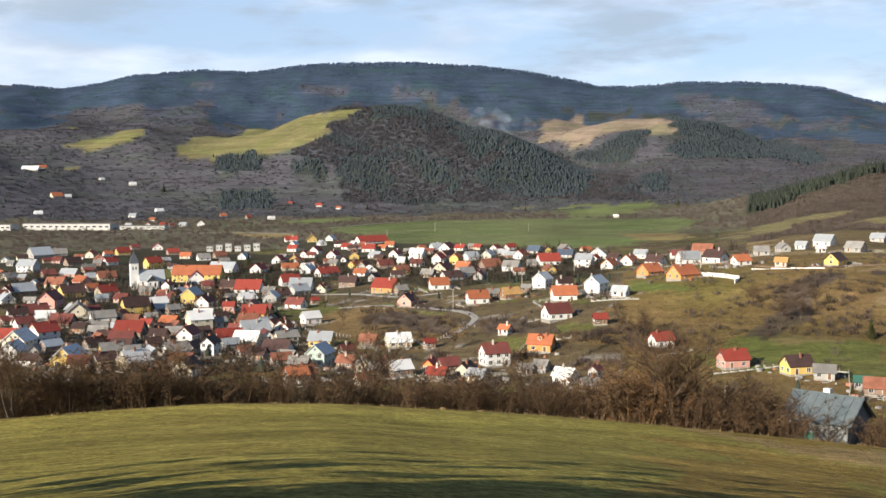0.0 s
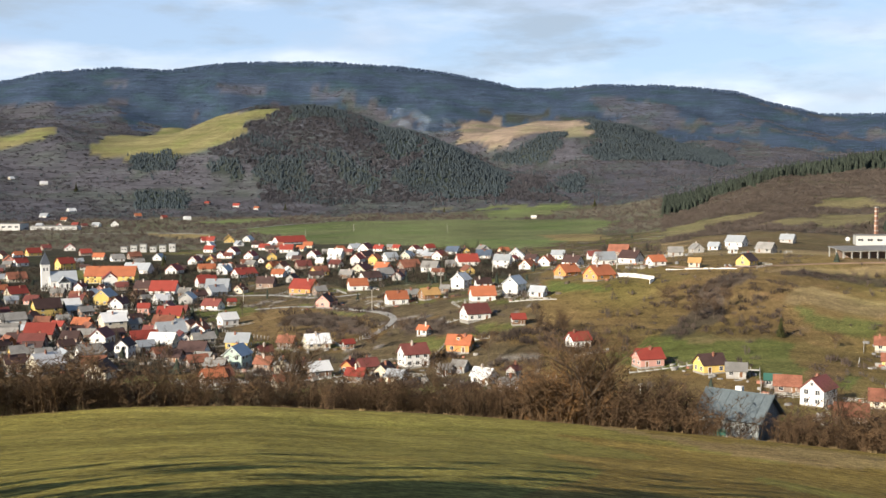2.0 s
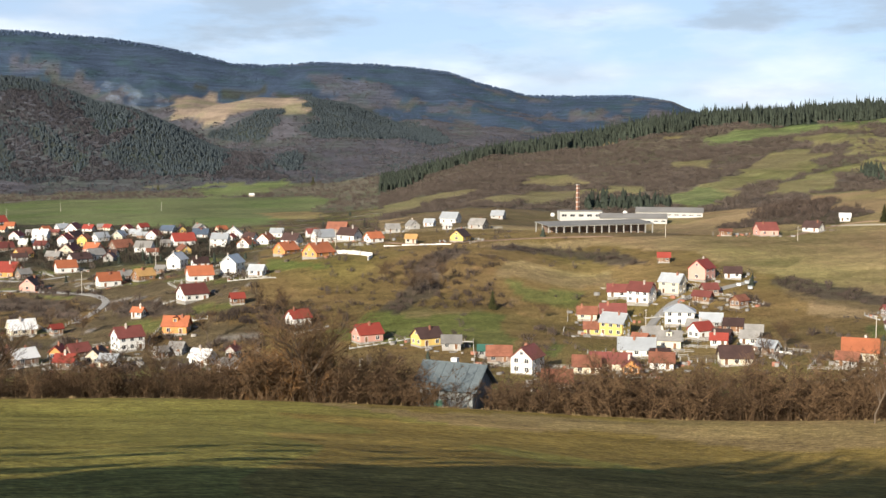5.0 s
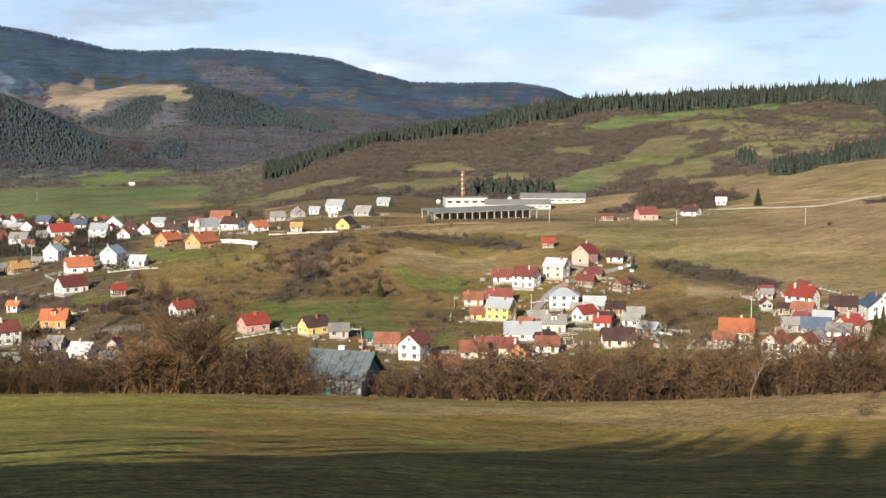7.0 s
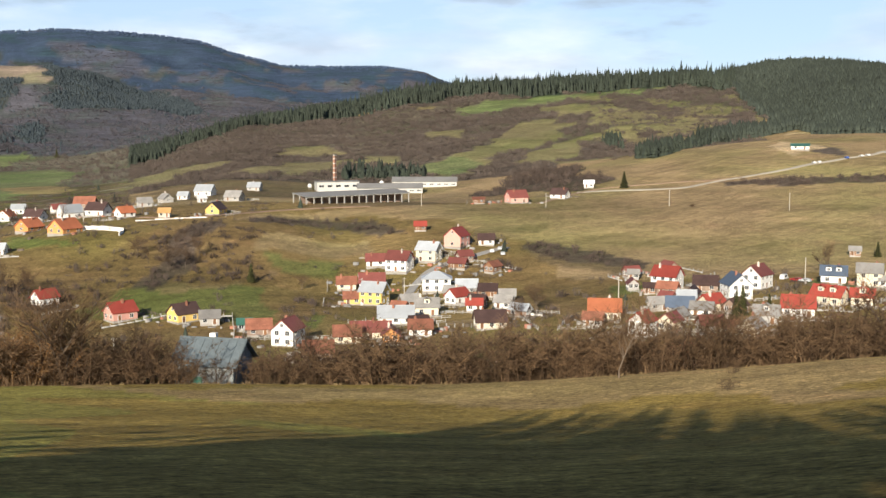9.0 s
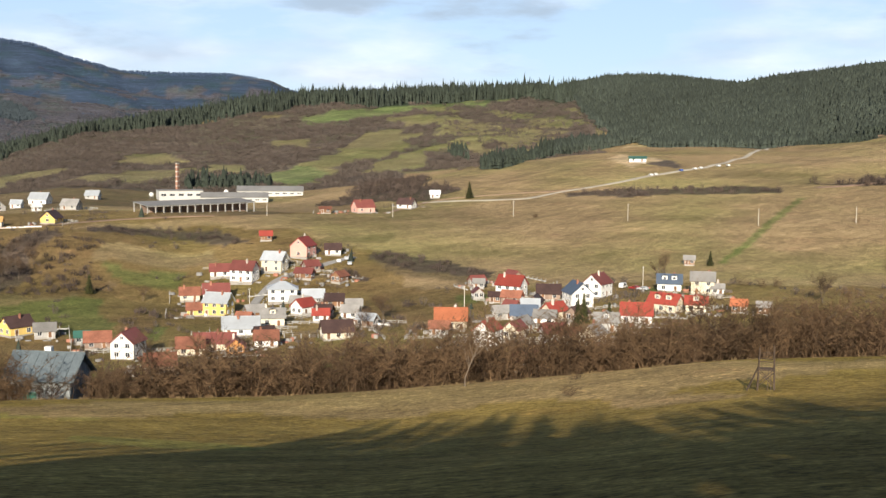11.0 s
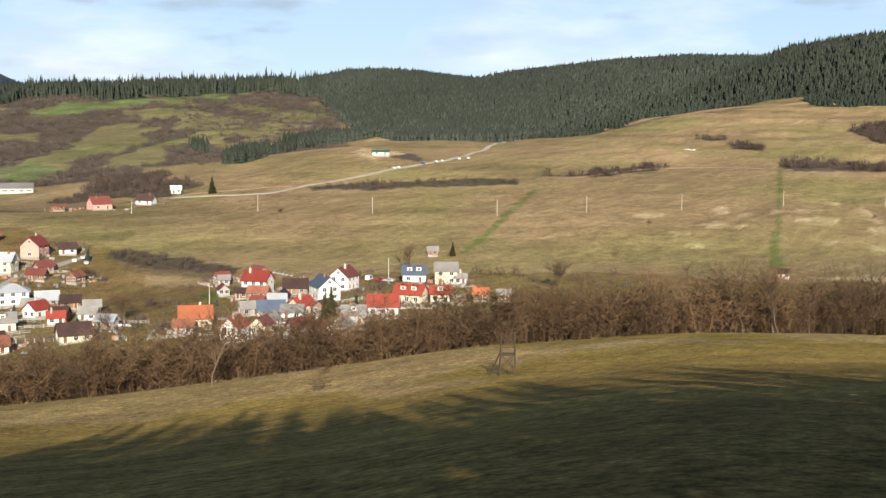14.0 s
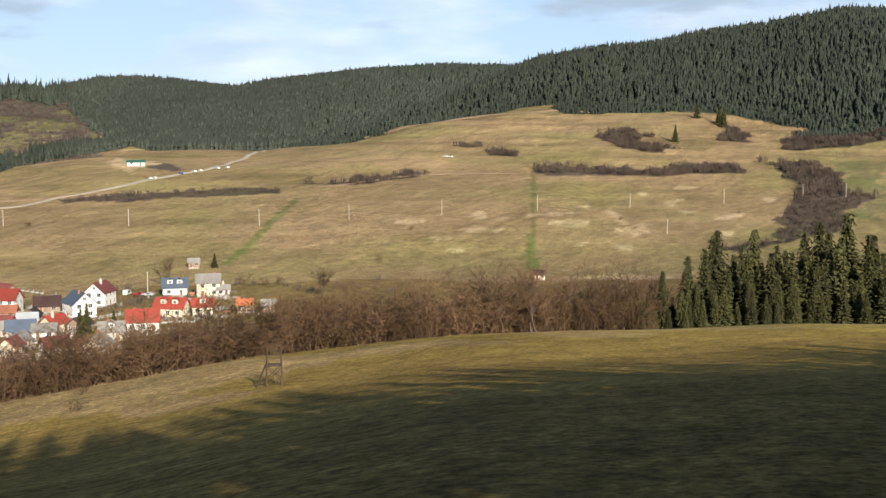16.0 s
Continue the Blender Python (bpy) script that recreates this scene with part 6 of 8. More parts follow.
def high_seat(x, y):
    """The hunters' open high seat on the meadow: splayed poles, braces, a bench and a ladder."""
    top = fresh("high_seat", x, y, -52, "weathered wooden hunters' high seat of poles", "high seat")
    ends = {}
    for i, (sx, sy) in enumerate(((-1, -1), (1, -1), (1, 1), (-1, 1))):
        tall = 3.05 if sx > 0 else 2.85
        a = Vector((sx * 0.56, sy * 0.52, -0.2))
        c = Vector((sx * 0.47, sy * 0.44, tall))
        ends[i] = (a, c)
        bm = bmesh.new()
        rod(bm, a, c, 0.055, 0.045, 6)
        part("pole", bm, M_SEAT, top)

    def on(i, z):
        a, c = ends[i]
        return a + (c - a) * ((z - a.z) / (c.z - a.z))
    for i in range(4):
        j = (i + 1) % 4
        for z0, z1, nm in ((0.35, 1.35, "brace"), (1.35, 0.35, "brace"), (1.45, 1.45, "rail"), (2.05, 2.05, "rail"), (2.5, 2.5, "rail")):
            bm = bmesh.new()
            rod(bm, on(i, z0), on(j, z1), 0.03, 0.03, 5)
            part(nm, bm, M_SEAT, top)
    for k in range(4):
        bm = bmesh.new()
        yy = -0.42 + k * 0.24
        box(bm, -0.5, yy, 1.47, 0.5, yy + 0.16, 1.5)
        part("seat_board", bm, M_SEAT, top)
    for s in (-0.25, 0.25):
        bm = bmesh.new()
        rod(bm, (-1.25, s, -0.1), (-0.45, s, 1.75), 0.04, 0.035, 5)
        part("ladder_rail", bm, M_SEAT, top)
    for k in range(5):
        f = (k + 0.7) / 5.4
        bm = bmesh.new()
        rod(bm, (-1.25 + 0.8 * f, -0.3, -0.1 + 1.85 * f), (-1.25 + 0.8 * f, 0.3, -0.1 + 1.85 * f), 0.028, 0.028, 5)
        part("rung", bm, M_SEAT, top)
    for k in range(3):
        bm = bmesh.new()
        xx = 0.1 + 0.19 * k
        rod(bm, (xx, -0.62, 0.1), (xx + 0.02, -0.45, 1.45), 0.03, 0.025, 4)
        part("screen_stake", bm, M_SEAT, top)


def pole(x, y, high):
    """A wooden power pole with a short cross-arm and insulators."""
    top = fresh("power_pole", x, y, 30, "pale wooden power pole with a cross-arm", "pole", "power poles")
    bm = bmesh.new()
    rod(bm, (0, 0, -0.6), (0, 0, high), 0.16, 0.11, 8)
    part("shaft", bm, M_POLE, top)
    bm = bmesh.new()
    box(bm, -0.8, -0.06, high - 0.45, 0.8, 0.06, high - 0.33)
    arm = part("cross_arm", bm, M_POLE, top)
    for k in (-0.7, 0, 0.7):
        bm = bmesh.new()
        rod(bm, (k, 0, high - 0.33), (k, 0, high - 0.12), 0.05, 0.04, 6)
        part("insulator", bm, M_FRAME, arm)


PAINT = {"white": (0.75, 0.75, 0.73), "silver": (0.5, 0.52, 0.54), "red": (0.35, 0.03, 0.03), "blue": (0.05, 0.12, 0.4), "van": (0.75, 0.75, 0.73)}
M_PAINT = {k: mat("car_paint_" + k, c, 0.3, 0.1, vary=0.06, spec=0.5) for k, c in PAINT.items()}
M_TYRE = mat("tyre", (0.03, 0.03, 0.03), 0.8, vary=0.2)
M_TIN = ribbed(mat("old_tin", (0.135, 0.165, 0.18), 0.6, 0.1, vary=0.22, grain=5, coarse=0.8), 1.6, 0.15, "X")
M_BARN = mat("barn_boards", (0.26, 0.28, 0.285), 0.9, vary=0.35, grain=9, coarse=1.0, bump=0.3, by_object=0.25)
M_GREEN_PAINT = mat("green_paint", (0.05, 0.16, 0.12), 0.6, vary=0.3, grain=6)
M_POLE = mat("pole_wood", (0.55, 0.51, 0.44), 0.8, vary=0.2)
M_ASPHALT = mat("lane_asphalt", (0.33, 0.32, 0.30), 0.9, vary=0.2, grain=0.6, coarse=0.06)
M_TRACK = mat("gravel_track", (0.46, 0.41, 0.33), 0.95, vary=0.25, grain=0.5, coarse=0.05)


def car(x, y, turn, colour):
    """A parked car: body, cabin, glass and four wheels."""
    van = colour == "van"
    top = fresh("van" if van else "car", x, y, turn, f"parked {'white van' if van else colour + ' car'} on the grass by the track", "van" if van else "car", "parked vehicles")
    h = 1.95 if van else 1.42
    prof = [(-2.1, 0.35), (2.1, 0.35), (2.15, 0.75), (1.75, 0.95), (1.15 if van else 0.75, 1.0), (0.9 if van else 0.25, h), (-1.9 if van else -1.35, h), (-2.05, 0.95)]
    bm = bmesh.new()
    w = 0.85
    a = [bm.verts.new((px, -w, pz)) for px, pz in prof]
    c = [bm.verts.new((px, w, pz)) for px, pz in prof]
    bm.faces.new(a), bm.faces.new(c[::-1])
    for i in range(len(prof)):
        j = (i + 1) % len(prof)
        bm.faces.new((a[j], a[i], c[i], c[j]))
    bmesh.ops.bevel(bm, geom=bm.edges[:], offset=0.06, segments=1, affect="EDGES")
    body = part("body", bm, M_PAINT[colour], top)
    for s in (-1, 1):
        bm = bmesh.new()
        v = [bm.verts.new((px, s * (w + 0.012), pz)) for px, pz in ((-1.3, 1.0), (0.55, 1.0), (0.15, h - 0.12), (-1.1, h - 0.12))]
        bm.faces.new(v if s < 0 else v[::-1])
        bmesh.ops.solidify(bm, geom=bm.faces[:], thickness=0.02)
        part("side_window", bm, M_PANE, body)
        for px in (-1.3, 1.3):
            bm = bmesh.new()
            rod(bm, (px, s * 0.66, 0.31), (px, s * 0.87, 0.31), 0.31, 0.31, 12)
            part("wheel", bm, M_TYRE, top)


M_BARE = mat("bare_earth", (0.33, 0.22, 0.15), 0.95, vary=0.35, grain=0.3, coarse=0.05)


def smoke_material():
    m = bpy.data.materials.new("smoke")
    m.use_nodes = True
    ns, lk = m.node_tree.nodes, m.node_tree.links.new
    ns.clear()
    o, mx, tr, df = ns.new("ShaderNodeOutputMaterial"), ns.new("ShaderNodeMixShader"), ns.new("ShaderNodeBsdfTransparent"), ns.new("ShaderNodeBsdfDiffuse")
    df.inputs["Color"].default_value = (0.60, 0.72, 0.90, 1)
    co, n, r = ns.new("ShaderNodeTexCoord"), ns.new("ShaderNodeTexNoise"), ns.new("ShaderNodeMapRange")
    n.inputs["Scale"].default_value, n.inputs["Detail"].default_value = 0.03, 4
    r.inputs["From Min"].default_value, r.inputs["From Max"].default_value = 0.42, 0.7
    r.inputs["To Min"].default_value, r.inputs["To Max"].default_value = 0.0, 0.085
    lk(co.outputs["Object"], n.inputs["Vector"]), lk(n.outputs["Fac"], r.inputs["Value"]), lk(r.outputs["Result"], mx.inputs["Fac"])
    lk(tr.outputs[0], mx.inputs[1]), lk(df.outputs[0], mx.inputs[2]), lk(mx.outputs[0], o.inputs["Surface"])
    return m


def smoke_plume(x, y, z):
    """Thin smoke of a brush fire drifting up out of the gully behind the wooded hill."""
    r = random.Random(4)
    bm = bmesh.new()
    for k, (dx, dz, rx, rz) in enumerate(((0, 0, 26, 11), (-34, 18, 34, 13), (-62, 34, 30, 12), (24, 30, 46, 20), (-30, 52, 42, 15))):
        c = Vector((x + dx, y + k * 26, z + dz))
        got = bmesh.ops.create_icosphere(bm, subdivisions=3, radius=1)
        for v in got["verts"]:
            d = v.co * (1 + 0.4 * noise.noise(v.co * 2.3 + Vector((k * 5, 0, 0))))
            v.co = c + Vector((d.x * rx, d.y * 9, d.z * rz - d.x * 9))
    for p in bm.faces:
        p.smooth = True
    return tagged(part("smoke_plume", bm, smoke_material(), None), "thin bluish smoke rising from a fire behind the hill", "smoke", kind="stuff")

# slope above the stream and the terrace
house(123.8, 299.6, 47, 8.4, 6.7, 2, "m", "w")
house(180.4, 357.0, 142, 8.7, 7.0, 2, "s", "y")
house(174.2, 362.1, 116, 5.8, 4.7, 1, "t", "y")
house(184.6, 388.6, 115, 7.0, 5.6, 1, "t", "c")
house(191.8, 381.5, 117, 9.3, 7.4, 1.5, "m", "w")
house(205.5, 405.3, 117, 7.4, 5.9, 1, "m", "w")
house(209.1, 391.8, 143, 9.0, 7.2, 2, "m", "w")
house(223.6, 393.9, 145, 8.5, 6.8, 2, "s", "c")
house(244.9, 407.8, 56, 9.3, 7.5, 2, "r", "p")
house(247.7, 444.2, 119, 5.1, 4.1, 1, "r", "u", chimney=False)
house(257.7, 405.0, 122, 6.5, 5.2, 1, "d", "w", chimney=False)
house(207.4, 359.8, 120, 10.3, 8.3, 2, "s", "w", hip=True)
house(181.7, 321.6, 119, 7.4, 5.9, 1.5, "g", "c", dormers=1)
house(200.2, 333.0, 76, 6.9, 5.5, 1.5, "r", "w")
house(195.7, 314.8, 122, 5.0, 4.0, 1, "r", "w")
house(213.8, 349.1, 121, 7.4, 5.9, 1, "s", "g", chimney=False)
house(213.1, 321.5, 124, 5.2, 4.2, 1, "g", "g", chimney=False)
house(215.2, 337.1, 123, 6.2, 4.9, 1, "d", "u", chimney=False)
house(166.5, 314.6, 118, 10.9, 7.3, 1, "s", "w")
house(148.4, 296.2, 117, 11.4, 5.7, 1, "m", "c")
house(150.0, 286.6, 28, 6.2, 5.0, 1, "m", "o")
house(161.7, 290.1, 119, 6.6, 5.3, 1, "t", "w")
house(139.6, 293.9, 115, 7.4, 5.9, 1, "t", "c")
house(119.3, 268.6, 114, 7.4, 5.9, 1, "t", "n")
house(122.7, 319.5, 111, 7.1, 5.7, 1, "t", "n", chimney=False)
house(121.2, 327.6, 110, 4.1, 3.3, 1, "e", "g", chimney=False)
house(115.4, 343.0, 109, 5.9, 4.7, 1, "g", "g", chimney=False)
house(332.2, 493.1, 99, 9.9, 7.9, 1.5, "m", "p")
house(361.6, 494.9, 151, 8.5, 6.8, 1, "d", "w")
house(312.8, 499.0, 122, 5.9, 4.7, 1, "t", "u", chimney=False, pitch=20)
house(398.6, 518.1, 128, 5.3, 4.3, 1, "w", "w", chimney=False)
house(212.6, 267.9, 128, 9.3, 7.4, 1.5, "o", "c")
house(569.1, 519.5, 138, 11.2, 8.9, 1, "e", "w", chimney=False, pitch=17)
house(400.2, 165.7, 158, 3.8, 3.0, 1, "d", "c", chimney=False)
house(262.4, 296.7, 156, 8.9, 7.1, 2, "r", "w")
house(198.2, 233.6, 65, 6.7, 5.4, 2, "r", "w", balcony=True)
house(210.8, 236.7, 67, 6.0, 4.8, 1.5, "m", "c")

# hamlet at the foot of the meadow
house(239.8, 251.3, 89, 6.6, 5.3, 1.5, "r", "c")
house(245.5, 268.4, 132, 5.4, 4.4, 1, "s", "w", chimney=False)
house(232.4, 256.9, 132, 7.8, 6.2, 1, "b", "g", chimney=False)
house(261.8, 263.5, 25, 9.3, 7.4, 2, "b", "w")
house(281.3, 273.7, 71, 8.9, 7.1, 2, "m", "w")
house(267.4, 283.2, 133, 7.8, 6.2, 1, "d", "n", chimney=False)
house(247.1, 224.4, 138, 8.7, 7.0, 1.5, "r", "w")
house(269.2, 232.7, 164, 9.3, 6.2, 1.5, "r", "c", dormers=2)
house(273.0, 223.8, 141, 6.2, 4.9, 1.5, "r", "c", dormers=1)
house(306.8, 263.7, 139, 8.1, 6.5, 1.5, "b", "w", dormers=2)
house(308.6, 250.5, 141, 7.7, 6.2, 2, "g", "c")
house(310.0, 245.1, 142, 3.8, 3.0, 1, "g", "w")
house(232.0, 221.9, 136, 6.4, 5.1, 1.5, "g", "g", dormers=1)
house(211.8, 207.1, 71, 6.4, 5.1, 1.5, "g", "c")
house(179.9, 188.7, 69, 4.5, 3.6, 1.5, "g", "w")
house(212.2, 215.5, 135, 4.5, 3.6, 1, "t", "c")
house(170.2, 186.9, 132, 5.7, 4.5, 1, "m", "n")
house(282.7, 215.4, 143, 4.4, 3.6, 1, "o", "u", chimney=False)
house(286.1, 208.8, 144, 3.8, 3.0, 1, "g", "u", chimney=False)
house(268.5, 321.9, 130, 3.8, 3.0, 1, "g", "g", chimney=False)
house(252.2, 293.8, 131, 3.8, 3.0, 1, "d", "u", chimney=False)
house(359.3, 298.8, 140, 4.0, 3.2, 1, "g", "u", chimney=False)

# crossroads side of the village
house(93.8, 367.2, 77, 8.4, 6.7, 1.5, "r", "p")
house(109.9, 352.2, 75, 8.1, 6.5, 1.5, "d", "y")
house(75.9, 395.2, 69, 7.1, 5.7, 1.5, "r", "w")
house(103.6, 491.8, 57, 11.0, 8.8, 1, "o", "o")
house(96.9, 533.2, 55, 9.6, 7.7, 1, "o", "o")
house(66.5, 494.0, 33, 9.0, 7.2, 2, "s", "w")
house(73.3, 470.0, 120, 6.0, 4.8, 1, "s", "w")
house(48.6, 556.3, 30, 8.8, 7.0, 2, "w", "w")
house(44.5, 446.3, 70, 9.7, 7.8, 1.5, "m", "w")
house(51.7, 487.3, 83, 10.0, 8.0, 1.5, "o", "w")
house(15.7, 522.6, 76, 9.2, 7.4, 1.5, "o", "w")
house(17.7, 394.7, 69, 8.9, 7.1, 2, "m", "w")
house(34.9, 405.0, 110, 8.4, 6.8, 1.5, "o", "o", dormers=1)
house(38.4, 358.0, 128, 6.4, 5.1, 1.5, "w", "w")
house(-17.5, 439.3, 74, 8.9, 7.1, 1, "w", "c")
house(169.8, 492.7, 44, 8.2, 6.6, 1, "d", "y")
house(58.7, 424.9, 85, 4.7, 3.8, 1, "r", "u", chimney=False)

# far side of the village, by the green fields
house(84.2, 684.5, 84, 9.0, 7.2, 1.5, "s", "w")
house(101.5, 746.5, 8, 13.4, 10.7, 1.5, "w", "w")
house(94.7, 645.6, 33, 9.1, 7.3, 1, "o", "w")
house(105.1, 699.6, 129, 7.2, 5.8, 1.5, "d", "w")
house(107.4, 655.9, 34, 9.3, 7.4, 1.5, "o", "w")
house(124.6, 716.6, 115, 8.0, 6.4, 1.5, "s", "w")
house(102.9, 821.0, 66, 7.1, 5.6, 1, "o", "c")
house(113.7, 608.0, 134, 9.4, 7.5, 1, "d", "w")
house(121.7, 564.7, 76, 10.0, 8.0, 1.5, "s", "w")
house(131.6, 550.1, 136, 9.6, 7.7, 1.5, "d", "w")
house(136.1, 520.0, 71, 7.3, 5.8, 1, "o", "w")
house(138.0, 670.1, 84, 7.5, 6.0, 1, "m", "w")
house(158.3, 693.0, 117, 11.9, 9.5, 1, "t", "n")
house(148.2, 498.4, 118, 4.9, 4.0, 1, "y", "c", chimney=False)
house(184.0, 616.8, 172, 7.3, 5.8, 1, "g", "g")
house(221.0, 659.7, 133, 10.4, 8.3, 1.5, "s", "w")
house(205.7, 567.8, 136, 8.3, 6.7, 1, "g", "g")
house(262.9, 687.9, 128, 8.0, 6.4, 1, "s", "g")
house(189.4, 571.1, 87, 3.8, 3.1, 1, "w", "w", chimney=False)
house(201.7, 640.6, 129, 5.9, 4.8, 1, "s", "w", chimney=False)
house(162.2, 580.5, 94, 6.9, 5.5, 1, "g", "g", chimney=False)

# the middle of the village
house(-157.9, 1180.9, 72, 11.4, 9.1, 1, "r", "w")
house(-134.4, 1171.4, 173, 12.8, 10.2, 1, "d", "y")
house(-116.3, 1184.3, 19, 10.1, 8.1, 1, "w", "w")
house(-69.4, 1106.5, 56, 31.4, 12.6, 1, "r", "w")
house(-117.6, 1103.9, 149, 8.4, 6.7, 1, "s", "w")
house(-134.7, 1024.4, 111, 8.9, 7.1, 1.5, "r", "w")
house(-109.5, 983.3, 19, 10.8, 8.7, 1.5, "r", "w")
house(-114.1, 944.1, 18, 7.9, 6.3, 1.5, "r", "w")
house(-88.5, 921.8, 20, 10.1, 8.1, 1.5, "r", "w")
house(-86.7, 1031.5, 109, 9.1, 7.2, 1, "r", "w")
house(-70.4, 900.2, 176, 9.8, 7.8, 1.5, "d", "y")
house(-63.8, 980.2, 97, 10.9, 8.7, 1.5, "r", "w")
house(-52.7, 889.9, 120, 9.1, 7.3, 1, "s", "w")
house(-36.6, 882.0, 23, 9.7, 7.7, 1.5, "r", "w")
house(-52.0, 985.1, 115, 7.5, 6.0, 1, "o", "c")
house(-17.8, 941.9, 56, 6.4, 5.1, 1, "o", "c")
house(-19.0, 844.1, 107, 10.0, 8.0, 2, "w", "w")
house(-5.6, 943.3, 61, 9.1, 7.3, 1, "s", "w")
house(3.3, 920.7, 25, 11.4, 9.2, 1.5, "m", "w")
house(14.1, 917.6, 119, 7.9, 6.3, 1, "r", "w")
house(-2.8, 777.4, 25, 8.8, 7.0, 2, "r", "w")
house(9.0, 767.0, 26, 8.1, 6.5, 2, "o", "y")
house(19.8, 798.1, 61, 9.0, 7.2, 1.5, "s", "w")
house(28.3, 917.6, 124, 6.2, 5.0, 1, "r", "c")
house(32.3, 802.0, 27, 9.4, 7.5, 1.5, "s", "c")
house(41.1, 890.1, 28, 8.1, 6.5, 1, "r", "w")
house(44.1, 827.0, 111, 7.5, 6.0, 1, "s", "w")
house(53.3, 899.1, 61, 7.7, 6.1, 1, "r", "w")
house(53.9, 785.0, 29, 9.8, 7.8, 1.5, "r", "w")
house(67.5, 838.1, 127, 10.0, 8.0, 1, "b", "w")
house(66.0, 714.5, 78, 13.0, 10.4, 1.5, "r", "w")
house(83.9, 778.6, 110, 10.2, 8.1, 1, "b", "w")
house(84.4, 678.6, 111, 9.4, 7.5, 2, "s", "w")
house(97.2, 726.3, 33, 5.5, 4.4, 1, "r", "w")
house(-93.6, 788.4, 18, 9.9, 7.9, 1.5, "s", "w")
house(-62.3, 807.7, 41, 8.0, 6.4, 1, "o", "y")
house(-77.3, 757.3, 50, 14.9, 8.8, 1, "r", "w")
house(-83.6, 669.8, 94, 12.8, 10.3, 1.5, "s", "w")
house(-98.6, 721.8, 59, 7.7, 6.1, 1.5, "r", "w")
house(-55.9, 671.8, 101, 9.9, 7.9, 1.5, "d", "n")
house(-69.1, 653.0, 19, 7.4, 5.9, 1, "t", "c")
house(-26.3, 713.8, 58, 9.0, 7.2, 1.5, "t", "y")
house(-40.1, 785.3, 67, 9.8, 7.8, 1, "m", "n")
house(-30.8, 614.5, 119, 12.9, 10.3, 1.5, "r", "o")
house(-53.2, 734.6, 108, 7.8, 6.2, 1, "o", "w")
house(-42.0, 692.0, 22, 6.5, 5.2, 1, "d", "g")
house(-2.3, 603.8, 77, 9.5, 7.6, 1.5, "o", "w")
house(-0.1, 710.9, 25, 11.8, 9.4, 1, "m", "c")
house(13.2, 660.2, 58, 9.0, 7.2, 1.5, "g", "w")
house(29.2, 706.1, 63, 12.1, 9.7, 1, "t", "n")
house(41.2, 682.9, 114, 9.5, 7.6, 1.5, "g", "w")
house(-17.4, 771.6, 119, 7.9, 6.3, 1, "m", "w")
house(-9.0, 683.2, 110, 7.3, 5.8, 1, "g", "n")
house(-16.9, 543.2, 23, 9.0, 7.2, 1.5, "d", "p")
house(-22.2, 598.5, 57, 6.1, 4.9, 1, "g", "n")
house(23.5, 537.0, 72, 5.7, 4.6, 1, "g", "n")
house(31.1, 525.8, 66, 8.0, 6.4, 1, "y", "u")
house(58.3, 546.9, 79, 7.0, 5.6, 1, "d", "w")
house(39.9, 544.2, 108, 4.1, 3.3, 1, "g", "u", chimney=False)
house(23.7, 436.4, 127, 4.2, 3.3, 1, "o", "w")
house(-60.3, 516.0, 58, 7.6, 6.1, 1.5, "w", "w")
house(-67.2, 593.8, 65, 3.8, 3.0, 1, "r", "u", chimney=False)
house(-47.9, 445.1, 100, 8.8, 7.0, 1.5, "s", "y")
house(-43.7, 401.1, 19, 8.9, 7.1, 2, "s", "e")
house(-36.0, 422.9, 54, 5.1, 4.1, 1, "m", "n")
house(-33.7, 395.5, 114, 6.1, 4.9, 1, "t", "n")
house(-48.2, 369.1, 56, 7.0, 5.6, 1, "o", "n")
house(-67.8, 489.7, 17, 4.7, 3.7, 1, "o", "w")
house(-4.4, 385.4, 24, 4.8, 3.8, 1.5, "r", "o")
house(1.6, 387.1, 62, 6.6, 5.3, 1, "m", "n")
house(7.3, 374.1, 26, 6.3, 5.1, 1.5, "d", "c")
house(10.8, 365.4, 119, 5.5, 4.4, 1, "s", "c")
house(-2.0, 368.6, 111, 5.9, 4.7, 1, "r", "n")
house(-14.8, 380.1, 61, 7.2, 5.8, 1, "w", "n")
house(-27.5, 387.5, 176, 6.3, 5.0, 1.5, "g", "c")
house(-22.9, 380.5, 119, 4.5, 3.6, 1, "g", "n")
house(48.8, 363.8, 33, 4.2, 3.3, 1.5, "m", "g")
house(-5.4, 432.7, 65, 3.8, 3.0, 1, "r", "u", chimney=False)
house(-29.2, 442.8, 109, 6.2, 5.0, 1, "t", "n")
house(-20.3, 390.4, 113, 4.1, 3.2, 1, "d", "n")
house(44.5, 343.7, 68, 5.3, 4.3, 1, "g", "n")
house(27.2, 376.9, 65, 3.9, 3.1, 1, "g", "u", chimney=False)
house(32.8, 379.7, 120, 4.6, 3.7, 1, "g", "g", chimney=False)
house(-25.6, 359.4, 56, 4.9, 3.9, 1, "t", "c")

